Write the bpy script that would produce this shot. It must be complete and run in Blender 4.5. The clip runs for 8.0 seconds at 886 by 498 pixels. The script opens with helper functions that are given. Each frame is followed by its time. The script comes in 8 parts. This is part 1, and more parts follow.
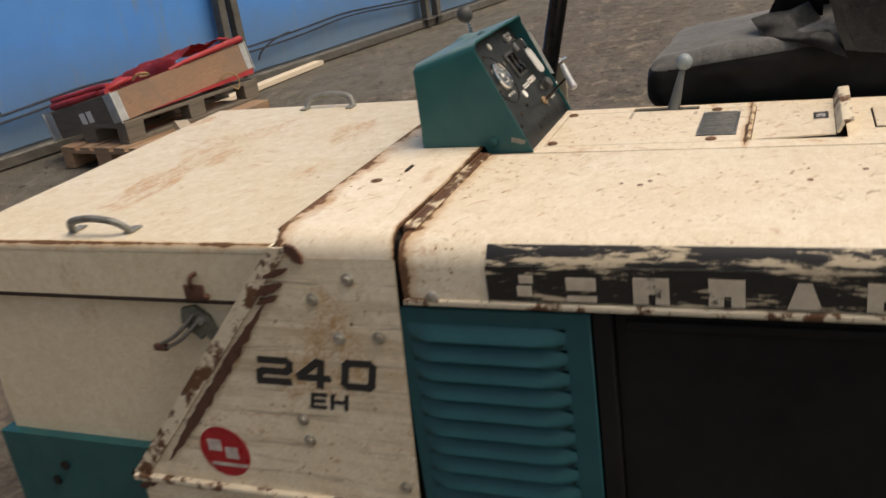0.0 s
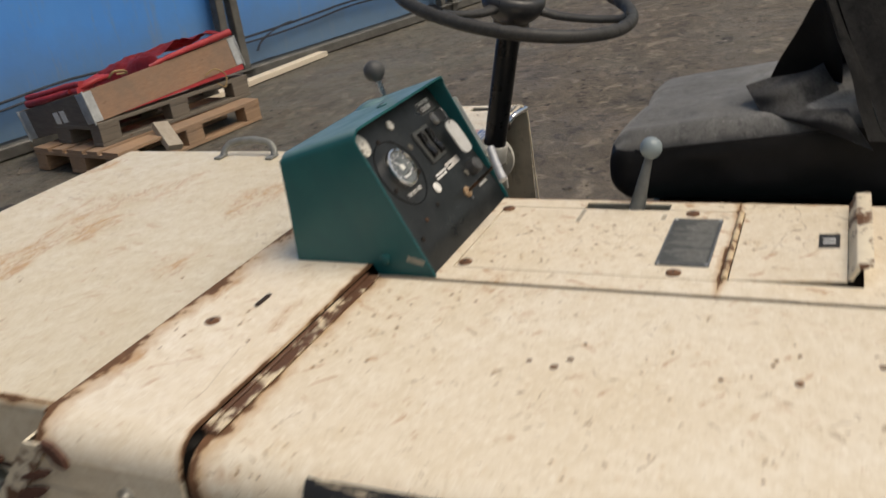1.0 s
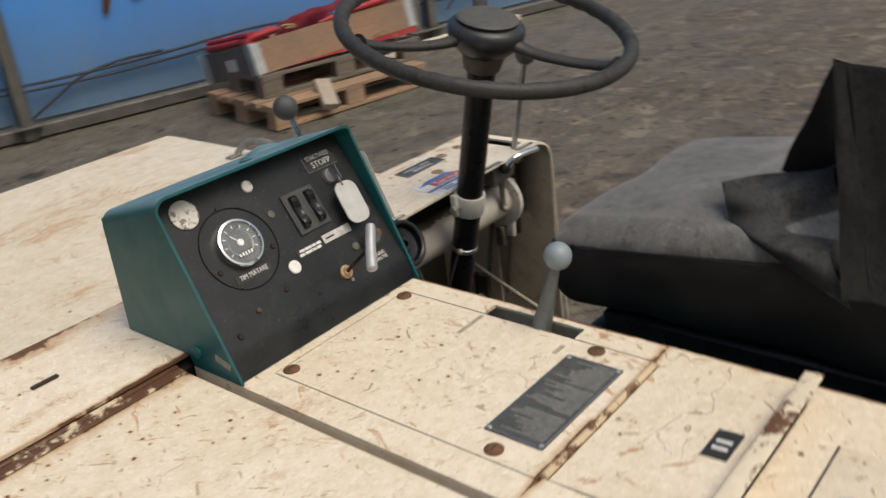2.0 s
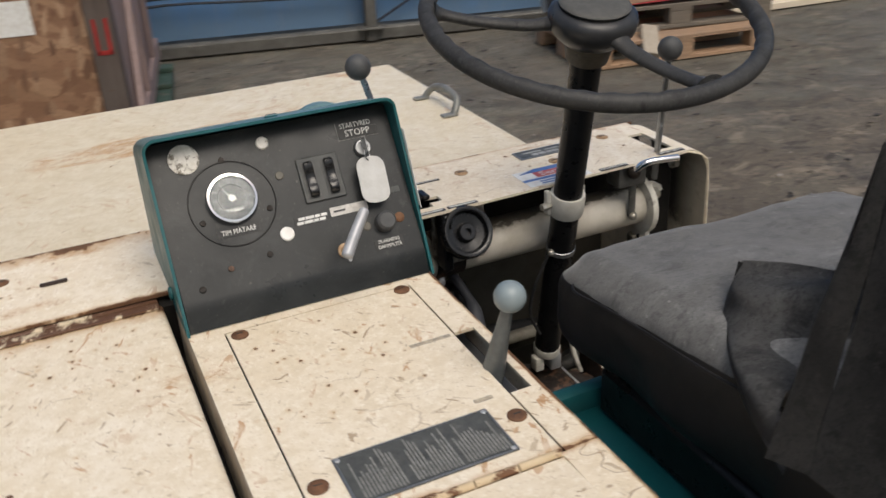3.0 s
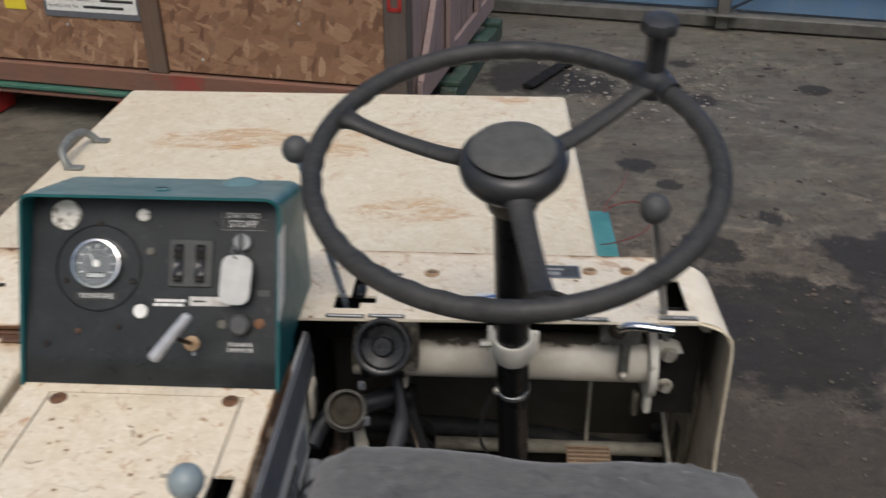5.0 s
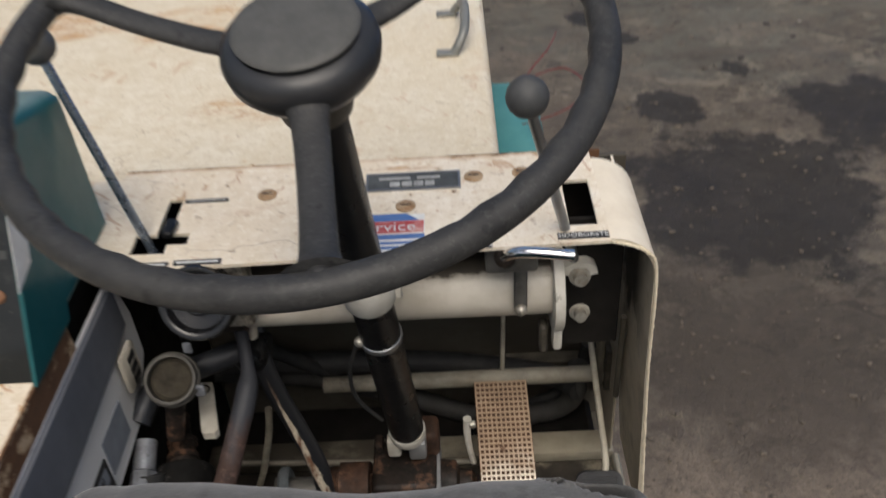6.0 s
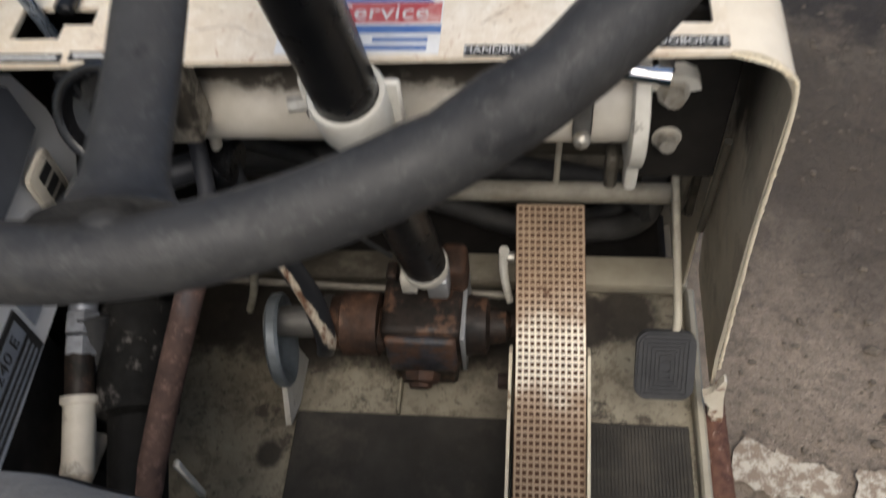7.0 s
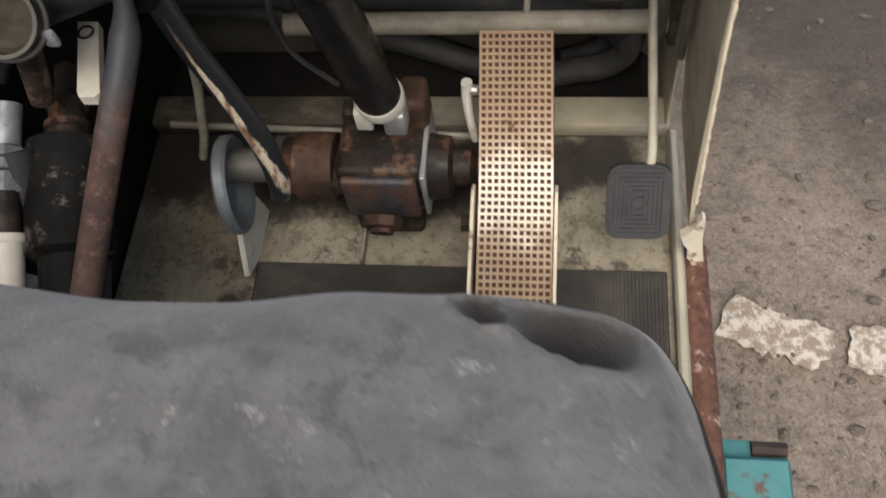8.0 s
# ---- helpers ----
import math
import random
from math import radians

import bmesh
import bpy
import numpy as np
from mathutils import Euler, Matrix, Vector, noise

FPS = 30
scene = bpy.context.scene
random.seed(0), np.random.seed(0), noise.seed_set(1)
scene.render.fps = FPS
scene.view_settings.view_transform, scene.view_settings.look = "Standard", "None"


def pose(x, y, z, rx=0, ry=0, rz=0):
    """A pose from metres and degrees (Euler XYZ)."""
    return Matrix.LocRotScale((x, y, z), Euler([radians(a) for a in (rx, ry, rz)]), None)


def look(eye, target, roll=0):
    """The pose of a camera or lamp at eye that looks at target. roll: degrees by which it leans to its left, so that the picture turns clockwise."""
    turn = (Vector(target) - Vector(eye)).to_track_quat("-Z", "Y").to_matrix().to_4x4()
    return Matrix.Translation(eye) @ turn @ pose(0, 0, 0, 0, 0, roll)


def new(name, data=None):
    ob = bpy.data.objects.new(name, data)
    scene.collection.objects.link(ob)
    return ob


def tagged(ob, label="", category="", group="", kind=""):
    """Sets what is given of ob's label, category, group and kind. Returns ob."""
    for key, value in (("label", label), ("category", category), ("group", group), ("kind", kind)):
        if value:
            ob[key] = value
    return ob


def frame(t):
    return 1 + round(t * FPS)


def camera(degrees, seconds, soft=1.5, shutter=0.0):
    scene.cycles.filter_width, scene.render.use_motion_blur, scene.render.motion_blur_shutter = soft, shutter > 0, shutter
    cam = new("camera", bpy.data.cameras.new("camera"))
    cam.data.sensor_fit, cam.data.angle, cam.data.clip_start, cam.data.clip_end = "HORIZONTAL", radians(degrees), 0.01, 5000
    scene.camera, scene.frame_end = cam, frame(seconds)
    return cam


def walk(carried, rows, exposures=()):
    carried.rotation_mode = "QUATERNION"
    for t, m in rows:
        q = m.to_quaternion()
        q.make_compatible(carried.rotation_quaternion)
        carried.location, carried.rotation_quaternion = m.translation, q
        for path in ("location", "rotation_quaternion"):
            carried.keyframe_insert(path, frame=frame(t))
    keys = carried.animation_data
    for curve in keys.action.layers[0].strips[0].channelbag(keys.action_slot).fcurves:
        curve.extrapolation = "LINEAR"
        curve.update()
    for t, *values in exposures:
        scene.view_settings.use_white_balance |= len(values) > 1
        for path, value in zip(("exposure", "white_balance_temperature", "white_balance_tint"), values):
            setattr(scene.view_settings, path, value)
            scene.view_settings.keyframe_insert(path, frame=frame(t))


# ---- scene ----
cam = camera(53.1, 8.0, shutter=0.5)
PATH = [
    (0, (-1.843, -0.43, 1.337), (-0.138, 0.314, 0.602), -8.3),
    (0.5, (-1.583, -0.45, 1.36), (0.101, 0.301, 0.584), -7.4),
    (1, (-1.312, -0.469, 1.381), (0.347, 0.336, 0.606), -7.9),
    (1.5, (-1.03, -0.627, 1.405), (0.509, 0.386, 0.627), -8.0),
    (1.7, (-0.935, -0.672, 1.415), (0.536, 0.42, 0.612), -7.7),
    (2, (-0.814, -0.72, 1.4), (0.556, 0.488, 0.586), -6.4),
    (2.2, (-0.729, -0.732, 1.4), (0.522, 0.591, 0.572), -4.4),
    (3.3, (-0.322, -0.911, 1.406), (0.222, 0.784, 0.494), -3.7),
    (3.5, (-0.271, -0.903, 1.405), (0.17, 0.806, 0.463), -3.3),
    (3.7, (-0.216, -0.884, 1.43), (0.147, 0.844, 0.49), -1.6),
    (4, (-0.126, -0.847, 1.472), (0.079, 0.939, 0.597), 0.3),
    (4.3, (-0.05, -0.8, 1.518), (0.036, 0.967, 0.585), 0.3),
    (4.5, (0.001, -0.788, 1.521), (0.017, 0.975, 0.578), 1.0),
    (4.8, (0.131, -0.785, 1.545), (0.047, 0.952, 0.557), 0.7),
    (5, (0.207, -0.786, 1.536), (0.118, 0.953, 0.552), -0.1),
    (5.2, (0.265, -0.762, 1.528), (0.182, 0.968, 0.528), -1.6),
    (6.3, (0.365, -0.401, 1.384), (0.299, 1.054, 0.014), -4.7),
    (6.5, (0.381, -0.339, 1.362), (0.25, 1.015, -0.104), -5.2),
    (6.7, (0.383, -0.286, 1.332), (0.202, 0.963, -0.22), -6.8),
    (7, (0.372, -0.247, 1.285), (0.157, 0.875, -0.357), -7.6),
    (7.3, (0.376, -0.235, 1.240), (0.263, 0.280, 0.390), -8.5),
    (7.5, (0.384, -0.234, 1.218), (0.155, 0.738, -0.515), -9.2),
    (8, (0.42, -0.259, 1.202), (0.176, 0.657, -0.559), -11.9),
]
EXPOSURES = [(0.0, 0.12, 7350, 12), (0.5, -0.10, 7350, 12), (1.0, -0.06, 6850, 9), (2.0, 0.0, 6650, 9), (3.5, 0.0, 6300, 10), (5.0, -0.06, 6150, 10), (6.3, 0.06, 6350, 10), (6.7, 0.10, 6300, 10), (7.0, 0.28, 6250, 10), (7.5, 0.62, 6350, 10), (8.0, 0.70, 6350, 10)]
walk(cam, [(t, look(eye, target, roll)) for t, eye, target, roll in PATH], EXPOSURES)

# ---- light ----
world = bpy.data.worlds.new("overcast_sky")
scene.world = world
world.use_nodes = True
wn = world.node_tree
sky = wn.nodes.new("ShaderNodeTexSky")
sky.sky_type, sky.sun_disc = "NISHITA", False
sky.sun_elevation, sky.sun_rotation = radians(61), radians(175)
sky.air_density, sky.dust_density, sky.ozone_density = 1.6, 6.0, 1.0
wn.links.new(sky.outputs["Color"], wn.nodes["Background"].inputs["Color"])
wn.nodes["Background"].inputs["Strength"].default_value = 0.098
sun = new("sun", bpy.data.lights.new("sun", "SUN"))
sun.data.energy, sun.data.angle, sun.data.color = 1.8, radians(40), (1.0, 0.94, 0.85)
sun.matrix_world = look((0.4, -4.8, 9.0), (0, 0, 0))
scene.view_settings.exposure = 0.0


# ---- building helpers ----
def thing(name, at, label, category, group="", kind=""):
    ob = new(name)
    ob.empty_display_size = 0.05
    ob.location = at
    return tagged(ob, label, category, group, kind)


def link_mesh(name, bm, material, smooth=40):
    bmesh.ops.recalc_face_normals(bm, faces=bm.faces[:])
    me = bpy.data.meshes.new(name)
    bm.to_mesh(me)
    bm.free()
    me.materials.append(material)
    if smooth:
        me.polygons.foreach_set("use_smooth", [True] * len(me.polygons))
        me.set_sharp_from_angle(angle=radians(smooth))
    return new(name, me)


def part(name, bm, material, parent, label="", smooth=40):
    ob = link_mesh(name, bm, material, smooth)
    ob.parent = parent
    if parent.type == "EMPTY":
        ob.matrix_parent_inverse = Matrix.Translation(-Vector(parent.location))
    return tagged(ob, label)


def structure(name, bm, material, label, category, smooth=40):
    return tagged(link_mesh(name, bm, material, smooth), label, category, kind="structure")


def B():
    return bmesh.new()


def rbox(bm, x0, x1, y0, y1, z0, z1, r=0.0, seg=2, m=None):
    n0 = len(bm.verts)
    c = Matrix.LocRotScale(((x0 + x1) / 2, (y0 + y1) / 2, (z0 + z1) / 2), None, (abs(x1 - x0), abs(y1 - y0), abs(z1 - z0)))
    made = bmesh.ops.create_cube(bm, size=1.0, matrix=c)["verts"]
    if r > 0:
        edges = list({e for v in made for e in v.link_edges})
        made = bmesh.ops.bevel(bm, geom=edges, offset=r, segments=seg, profile=0.5, affect="EDGES")["verts"]
        bm.verts.ensure_lookup_table()
        made = [bm.verts[i] for i in range(n0, len(bm.verts))]
    if m is not None:
        bmesh.ops.transform(bm, matrix=m, verts=made)
    return bm


def axes_for(d):
    d = Vector(d).normalized()
    a = Vector((0, 0, 1)) if abs(d.z) < 0.9 else Vector((1, 0, 0))
    u = d.cross(a).normalized()
    return d, u, d.cross(u).normalized()


def lathe(bm, base, axis, rings, n=24, cap=True):
    """Rings of (height along the axis, radius)."""
    d, u, w = axes_for(axis)
    base = Vector(base)
    loops = []
    for h, r in rings:
        loops.append([bm.verts.new(base + d * h + (u * math.cos(2 * math.pi * k / n) + w * math.sin(2 * math.pi * k / n)) * r) for k in range(n)])
    for a, b in zip(loops, loops[1:]):
        for k in range(n):
            bm.faces.new((a[k], a[(k + 1) % n], b[(k + 1) % n], b[k]))
    if cap:
        bm.faces.new(list(reversed(loops[0])))
        bm.faces.new(loops[-1])
    return bm


def rod(bm, a, b, r, r2=None, n=16, bev=0.0):
    a, b = Vector(a), Vector(b)
    length = (b - a).length
    r2 = r if r2 is None else r2
    rings = [(0, r), (length, r2)] if not bev else [(0, r - bev), (bev, r), (length - bev, r2), (length, r2 - bev)]
    return lathe(bm, a, b - a, rings, n)


def ball(bm, c, r, n=20):
    rings = []
    for k in range(11):
        t = -math.pi / 2 + math.pi * k / 10
        rings.append((r * math.sin(t), max(r * math.cos(t), r * 0.04)))
    return lathe(bm, c, (0.05, 0.02, 1), rings, n)


def smooth_path(points, steps=6):
    p = [Vector(q) for q in points]
    out = []
    for i in range(len(p) - 1):
        a, b, c, d = p[max(i - 1, 0)], p[i], p[i + 1], p[min(i + 2, len(p) - 1)]
        for k in range(steps):
            t = k / steps
            out.append(0.5 * (2 * b + (c - a) * t + (2 * a - 5 * b + 4 * c - d) * t * t + (3 * b - a - 3 * c + d) * t ** 3))
    return out + [p[-1]]


def pipe(bm, points, r, n=12, steps=6, flat=1.0):
    path = smooth_path(points, steps) if steps > 1 else [Vector(p) for p in points]
    d = (path[1] - path[0]).normalized()
    _, u, w = axes_for(d)
    loops = []
    for i, p in enumerate(path):
        nd = (path[min(i + 1, len(path) - 1)] - path[max(i - 1, 0)]).normalized()
        u = (u - nd * u.dot(nd)).normalized()
        w = nd.cross(u)
        rr = r(i / (len(path) - 1)) if callable(r) else r
        loops.append([bm.verts.new(p + u * math.cos(2 * math.pi * k / n) * rr + w * math.sin(2 * math.pi * k / n) * rr * flat) for k in range(n)])
    for a, b in zip(loops, loops[1:]):
        for k in range(n):
            bm.faces.new((a[k], a[(k + 1) % n], b[(k + 1) % n], b[k]))
    bm.faces.new(list(reversed(loops[0])))
    bm.faces.new(loops[-1])
    return bm


def ring(bm, c, axis, R, r, n=48, k=12, a0=0.0, a1=2 * math.pi):
    d, u, w = axes_for(axis)
    c = Vector(c)
    loops, full = [], a1 - a0 > 6.28
    for i in range(n if full else n + 1):
        t = a0 + (a1 - a0) * i / n
        e = u * math.cos(t) + w * math.sin(t)
        loops.append([bm.verts.new(c + e * (R + r * math.cos(2 * math.pi * j / k)) + d * r * math.sin(2 * math.pi * j / k)) for j in range(k)])
    pairs = list(zip(loops, loops[1:])) + ([(loops[-1], loops[0])] if full else [])
    for a, b in pairs:
        for j in range(k):
            bm.faces.new((a[j], a[(j + 1) % k], b[(j + 1) % k], b[j]))
    if not full:
        bm.faces.new(loops[0])
        bm.faces.new(list(reversed(loops[-1])))
    return bm


def prism(bm, pts, to3d, lo, hi):
    """A polygon pts of (a, b), pushed from lo to hi; to3d(a, b, c) gives the place."""
    a = [bm.verts.new(to3d(p, q, lo)) for p, q in pts]
    b = [bm.verts.new(to3d(p, q, hi)) for p, q in pts]
    n = len(pts)
    bm.faces.new(list(reversed(a)))
    bm.faces.new(b)
    for i in range(n):
        bm.faces.new((a[i], a[(i + 1) % n], b[(i + 1) % n], b[i]))
    return bm


def sheet(bm, line, to3d, lo, hi, thick):
    """A bent sheet: a line of (a, b), thickened to its left, pushed from lo to hi."""
    p = [Vector(q) for q in line]
    off = []
    for i, q in enumerate(p):
        d = (p[min(i + 1, len(p) - 1)] - p[max(i - 1, 0)]).normalized()
        off.append(q + Vector((-d.y, d.x)) * thick)
    n = len(p)
    quad = [[bm.verts.new(to3d(v.x, v.y, c)) for v in s] for c in (lo, hi) for s in (p, off)]
    a0, b0, a1, b1 = quad
    for i in range(n - 1):
        bm.faces.new((a0[i], a0[i + 1], a1[i + 1], a1[i]))
        bm.faces.new((b0[i], b1[i], b1[i + 1], b0[i + 1]))
        bm.faces.new((a0[i], b0[i], b0[i + 1], a0[i + 1]))
        bm.faces.new((a1[i], a1[i + 1], b1[i + 1], b1[i]))
    bm.faces.new((a0[0], a1[0], b1[0], b0[0]))
    bm.faces.new((a0[-1], b0[-1], b1[-1], a1[-1]))
    return bm


def arc(cx, cy, r, a0, a1, n=6):
    return [(cx + r * math.cos(radians(a0 + (a1 - a0) * k / n)), cy + r * math.sin(radians(a0 + (a1 - a0) * k / n))) for k in range(n + 1)]


def plate(bm, xs, ys, holes, z0, z1):
    """A flat plate of cells between the lines xs and ys, without the cells named in holes."""
    grid = {}

    def v(i, j, z):
        if (i, j, z) not in grid:
            grid[i, j, z] = bm.verts.new((xs[i], ys[j], z))
        return grid[i, j, z]
    on = {(i, j) for i in range(len(xs) - 1) for j in range(len(ys) - 1)} - set(holes)
    for i, j in on:
        q = ((i, j), (i + 1, j), (i + 1, j + 1), (i, j + 1))
        bm.faces.new([v(a, b, z1) for a, b in q])
        bm.faces.new([v(a, b, z0) for a, b in reversed(q)])
        for k, (di, dj) in enumerate(((0, -1), (1, 0), (0, 1), (-1, 0))):
            if (i + di, j + dj) not in on:
                a, b = q[k], q[(k + 1) % 4]
                bm.faces.new((v(*a, z0), v(*b, z0), v(*b, z1), v(*a, z1)))
    return bm


def yz(x):
    return lambda a, b, c: (x + c, a, b)


def xz(a, b, c):
    return (a, c, b)


def words(text, size, m, depth=0.0006, bold=0.0):
    """A bmesh of flat letters: m takes the text's own plane (x along, y up) to the world."""
    cu = bpy.data.curves.new("letters", "FONT")
    cu.body, cu.size, cu.align_x, cu.align_y, cu.extrude = text, size, "CENTER", "CENTER", depth
    cu.resolution_u, cu.offset = 2, bold
    ob = bpy.data.objects.new("letters", cu)
    me = bpy.data.meshes.new_from_object(ob)
    bm = B()
    bm.from_mesh(me)
    bmesh.ops.transform(bm, matrix=m, verts=bm.verts[:])
    bpy.data.objects.remove(ob)
    bpy.data.curves.remove(cu)
    bpy.data.meshes.remove(me)
    return bm


# ---- materials ----
class Mat:
    def __init__(self, name, rough=0.6, metal=0.0, spec=0.5):
        self.m = bpy.data.materials.new(name)
        self.m.use_nodes = True
        self.t = self.m.node_tree
        self.p = self.t.nodes["Principled BSDF"]
        self.p.inputs["Roughness"].default_value = rough
        self.p.inputs["Metallic"].default_value = metal
        self.p.inputs["Specular IOR Level"].default_value = spec
        self.co = self.t.nodes.new("ShaderNodeTexCoord").outputs["Object"]

    def node(self, kind, **inputs):
        n = self.t.nodes.new(kind)
        for k, v in inputs.items():
            self.put(n.inputs[k.replace("_", " ")], v)
        return n

    def put(self, socket, v):
        if isinstance(v, bpy.types.NodeSocket):
            self.t.links.new(v, socket)
        else:
            socket.default_value = v

    def map(self, scale=(1, 1, 1), rot=(0, 0, 0), loc=(0, 0, 0)):
        n = self.node("ShaderNodeMapping", Vector=self.co)
        n.inputs["Scale"].default_value, n.inputs["Rotation"].default_value, n.inputs["Location"].default_value = scale, rot, loc
        return n.outputs["Vector"]

    def turned(self, scale, rot, loc=(0, 0, 0)):
        """Turned first and stretched after, so that long marks lie along the turned axes."""
        n = self.node("ShaderNodeMapping", Vector=self.map((1, 1, 1), rot, loc))
        n.inputs["Scale"].default_value = scale
        return n.outputs["Vector"]

    def noise(self, scale, detail=4, rough=0.6, vec=None, dist=0.0):
        n = self.node("ShaderNodeTexNoise", Vector=vec or self.co, Scale=scale, Detail=detail, Roughness=rough, Distortion=dist)
        return n.outputs["Fac"]

    def ramp(self, fac, lo, hi, a=0.0, b=1.0):
        n = self.node("ShaderNodeMapRange", Value=fac)
        n.inputs["From Min"].default_value, n.inputs["From Max"].default_value = lo, hi
        n.inputs["To Min"].default_value, n.inputs["To Max"].default_value = a, b
        return n.outputs["Result"]

    def math(self, op, a, b=0.0):
        n = self.t.nodes.new("ShaderNodeMath")
        n.operation = op
        self.put(n.inputs[0], a)
        self.put(n.inputs[1], b)
        return n.outputs[0]

    def mix(self, fac, a, b):
        n = self.t.nodes.new("ShaderNodeMix")
        n.data_type = "RGBA"
        self.put(n.inputs[0], fac)
        for s, v in ((n.inputs[6], a), (n.inputs[7], b)):
            self.put(s, (*v, 1.0) if isinstance(v, tuple) else v)
        return n.outputs[2]

    def axis(self, k):
        return self.node("ShaderNodeSeparateXYZ", Vector=self.co).outputs[k]

    def near(self, k, value, width):
        """1 at the plane axis k = value, falling to 0 at width."""
        return self.ramp(self.math("ABSOLUTE", self.math("SUBTRACT", self.axis(k), value)), 0.0, width, 1.0, 0.0)

    def color(self, c):
        self.put(self.p.inputs["Base Color"], (*c, 1.0) if isinstance(c, tuple) else c)
        return self

    def rough(self, r):
        self.put(self.p.inputs["Roughness"], r)
        return self

    def bump(self, h, strength=0.3, dist=0.002):
        b = self.node("ShaderNodeBump", Height=h, Strength=strength, Distance=dist)
        self.put(self.p.inputs["Normal"], b.outputs["Normal"])
        return self


def cream_paint(name, base, seams=(), rust=0.0, streak=False, scratch=0.6, dots=0.5, clusters=(), stains=()):
    """Old cream paint: mottled, scratched, pitted with rust, rusty along the seams of (axis, value, width)."""
    k = Mat(name, 0.45)
    shade = lambda f: tuple(v * w for v, w in zip(base, f))
    c = k.mix(k.ramp(k.noise(5, 6, 0.65), 0.35, 0.7), base, shade((0.90, 0.85, 0.77)))
    c = k.mix(k.ramp(k.noise(30, 6, 0.72), 0.42, 0.72, 0.0, 0.75), c, shade((0.80, 0.73, 0.62)))
    c = k.mix(k.ramp(k.noise(68, 5, 0.78, k.map(loc=(2, 7, 3))), 0.44, 0.62, 0.0, 0.75), c, shade((0.83, 0.78, 0.70)))
    c = k.mix(k.ramp(k.noise(120, 4, 0.75), 0.5, 0.70, 0.0, 0.75), c, shade((1.10, 1.13, 1.18)))
    c = k.mix(k.ramp(k.noise(190, 3, 0.7, k.map(loc=(5, 1, 4))), 0.60, 0.68, 0.0, 0.5), c, shade((0.60, 0.53, 0.44)))
    # short flecks and scratches lying in several directions
    zone = k.ramp(k.noise(7, 3), 0.36, 0.58)
    for rot, sc, lim in ((0.75, 95, 0.655), (-0.5, 80, 0.665), (2.1, 110, 0.66)):
        f = k.ramp(k.noise(sc, 3, 0.6, k.turned((1, 0.30, 1), (0, 0, rot)), 0.5), lim + 0.008, lim + 0.035, 0.0, scratch)
        c = k.mix(k.math("MULTIPLY", f, zone), c, shade((0.42, 0.33, 0.24)))
    # fine wandering cracks in the paint
    crack = k.math("ABSOLUTE", k.math("SUBTRACT", k.noise(3.3, 4, 0.55, k.map((1.0, 1.6, 1), (0, 0, 0.5))), 0.5))
    crack = k.math("MULTIPLY", k.ramp(crack, 0.0, 0.0028, scratch, 0.0), k.ramp(k.noise(2.7, 3, 0.5, k.map(loc=(6, 2, 1))), 0.57, 0.62))
    c = k.mix(crack, c, (0.26, 0.17, 0.10))
    if streak:
        c = k.mix(k.ramp(k.noise(11, 6, 0.7, k.map((1, 0.22, 2.4)), 0.5), 0.44, 0.66, 0.0, 0.65), c, shade((0.58, 0.48, 0.37)))
        c = k.mix(k.ramp(k.noise(26, 5, 0.7, k.map((1, 0.12, 2.4)), 0.6), 0.56, 0.66, 0.0, 0.60), c, (0.20, 0.13, 0.08))
    # tan stains: soft patches broken up by scribbled rust scratches
    field = k.noise(3.6, 5, 0.62, k.map((0.55, 1.35, 1), loc=(3.1, 1.7, 0.4)))
    for x, y, rx, ry in stains:
        d = k.node("ShaderNodeVectorMath", Vector=k.map((1 / rx, 1 / ry, 0), loc=(-x / rx, -y / ry, 0)))
        d.operation = "LENGTH"
        field = k.math("ADD", field, k.ramp(d.outputs["Value"], 0.2, 1.2, 0.20, 0.0))
    stain = k.math("MULTIPLY", k.ramp(field, 0.60 - rust, 0.66 - rust), k.ramp(k.noise(44, 6, 0.8, k.map((0.4, 1, 1), (0, 0, 0.2)), 0.6), 0.46, 0.62, 0.0, 0.85))
    c = k.mix(stain, c, (0.50, 0.29, 0.12))
    for rot, sc in ((0.15, 17), (-0.6, 13)):
        line = k.math("ABSOLUTE", k.math("SUBTRACT", k.noise(sc, 4, 0.62, k.turned((0.55, 1.3, 1), (0, 0, rot)), 1.2), 0.5))
        line = k.math("MULTIPLY", k.ramp(line, 0.0, 0.018, 0.7, 0.0), k.ramp(field, 0.59 - rust, 0.65 - rust))
        c = k.mix(line, c, (0.40, 0.21, 0.09))
    # small orange chips lying in strokes
    for rot, sc, loc in ((0.4, 46, (3, 8, 1)), (-0.7, 60, (7, 2, 5))):
        f = k.ramp(k.noise(sc, 4, 0.65, k.turned((1, 0.34, 1), (0, 0, rot), loc), 0.6), 0.625, 0.655, 0.0, 0.9)
        c = k.mix(k.math("MULTIPLY", f, k.ramp(k.noise(5, 4, 0.65, k.map(loc=loc)), 0.445, 0.545, 0.0, scratch)), c, (0.43, 0.22, 0.085))
    # round rust pits in clusters
    v = k.node("ShaderNodeTexVoronoi", Vector=k.co, Scale=86.0)
    rgb = k.node("ShaderNodeSeparateColor", Color=v.outputs["Color"])
    cluster = k.ramp(k.noise(7.5, 4, 0.7, k.map(loc=(1.3, 0.6, 2.0))), 0.62 - 0.13 * dots, 0.66 - 0.13 * dots)
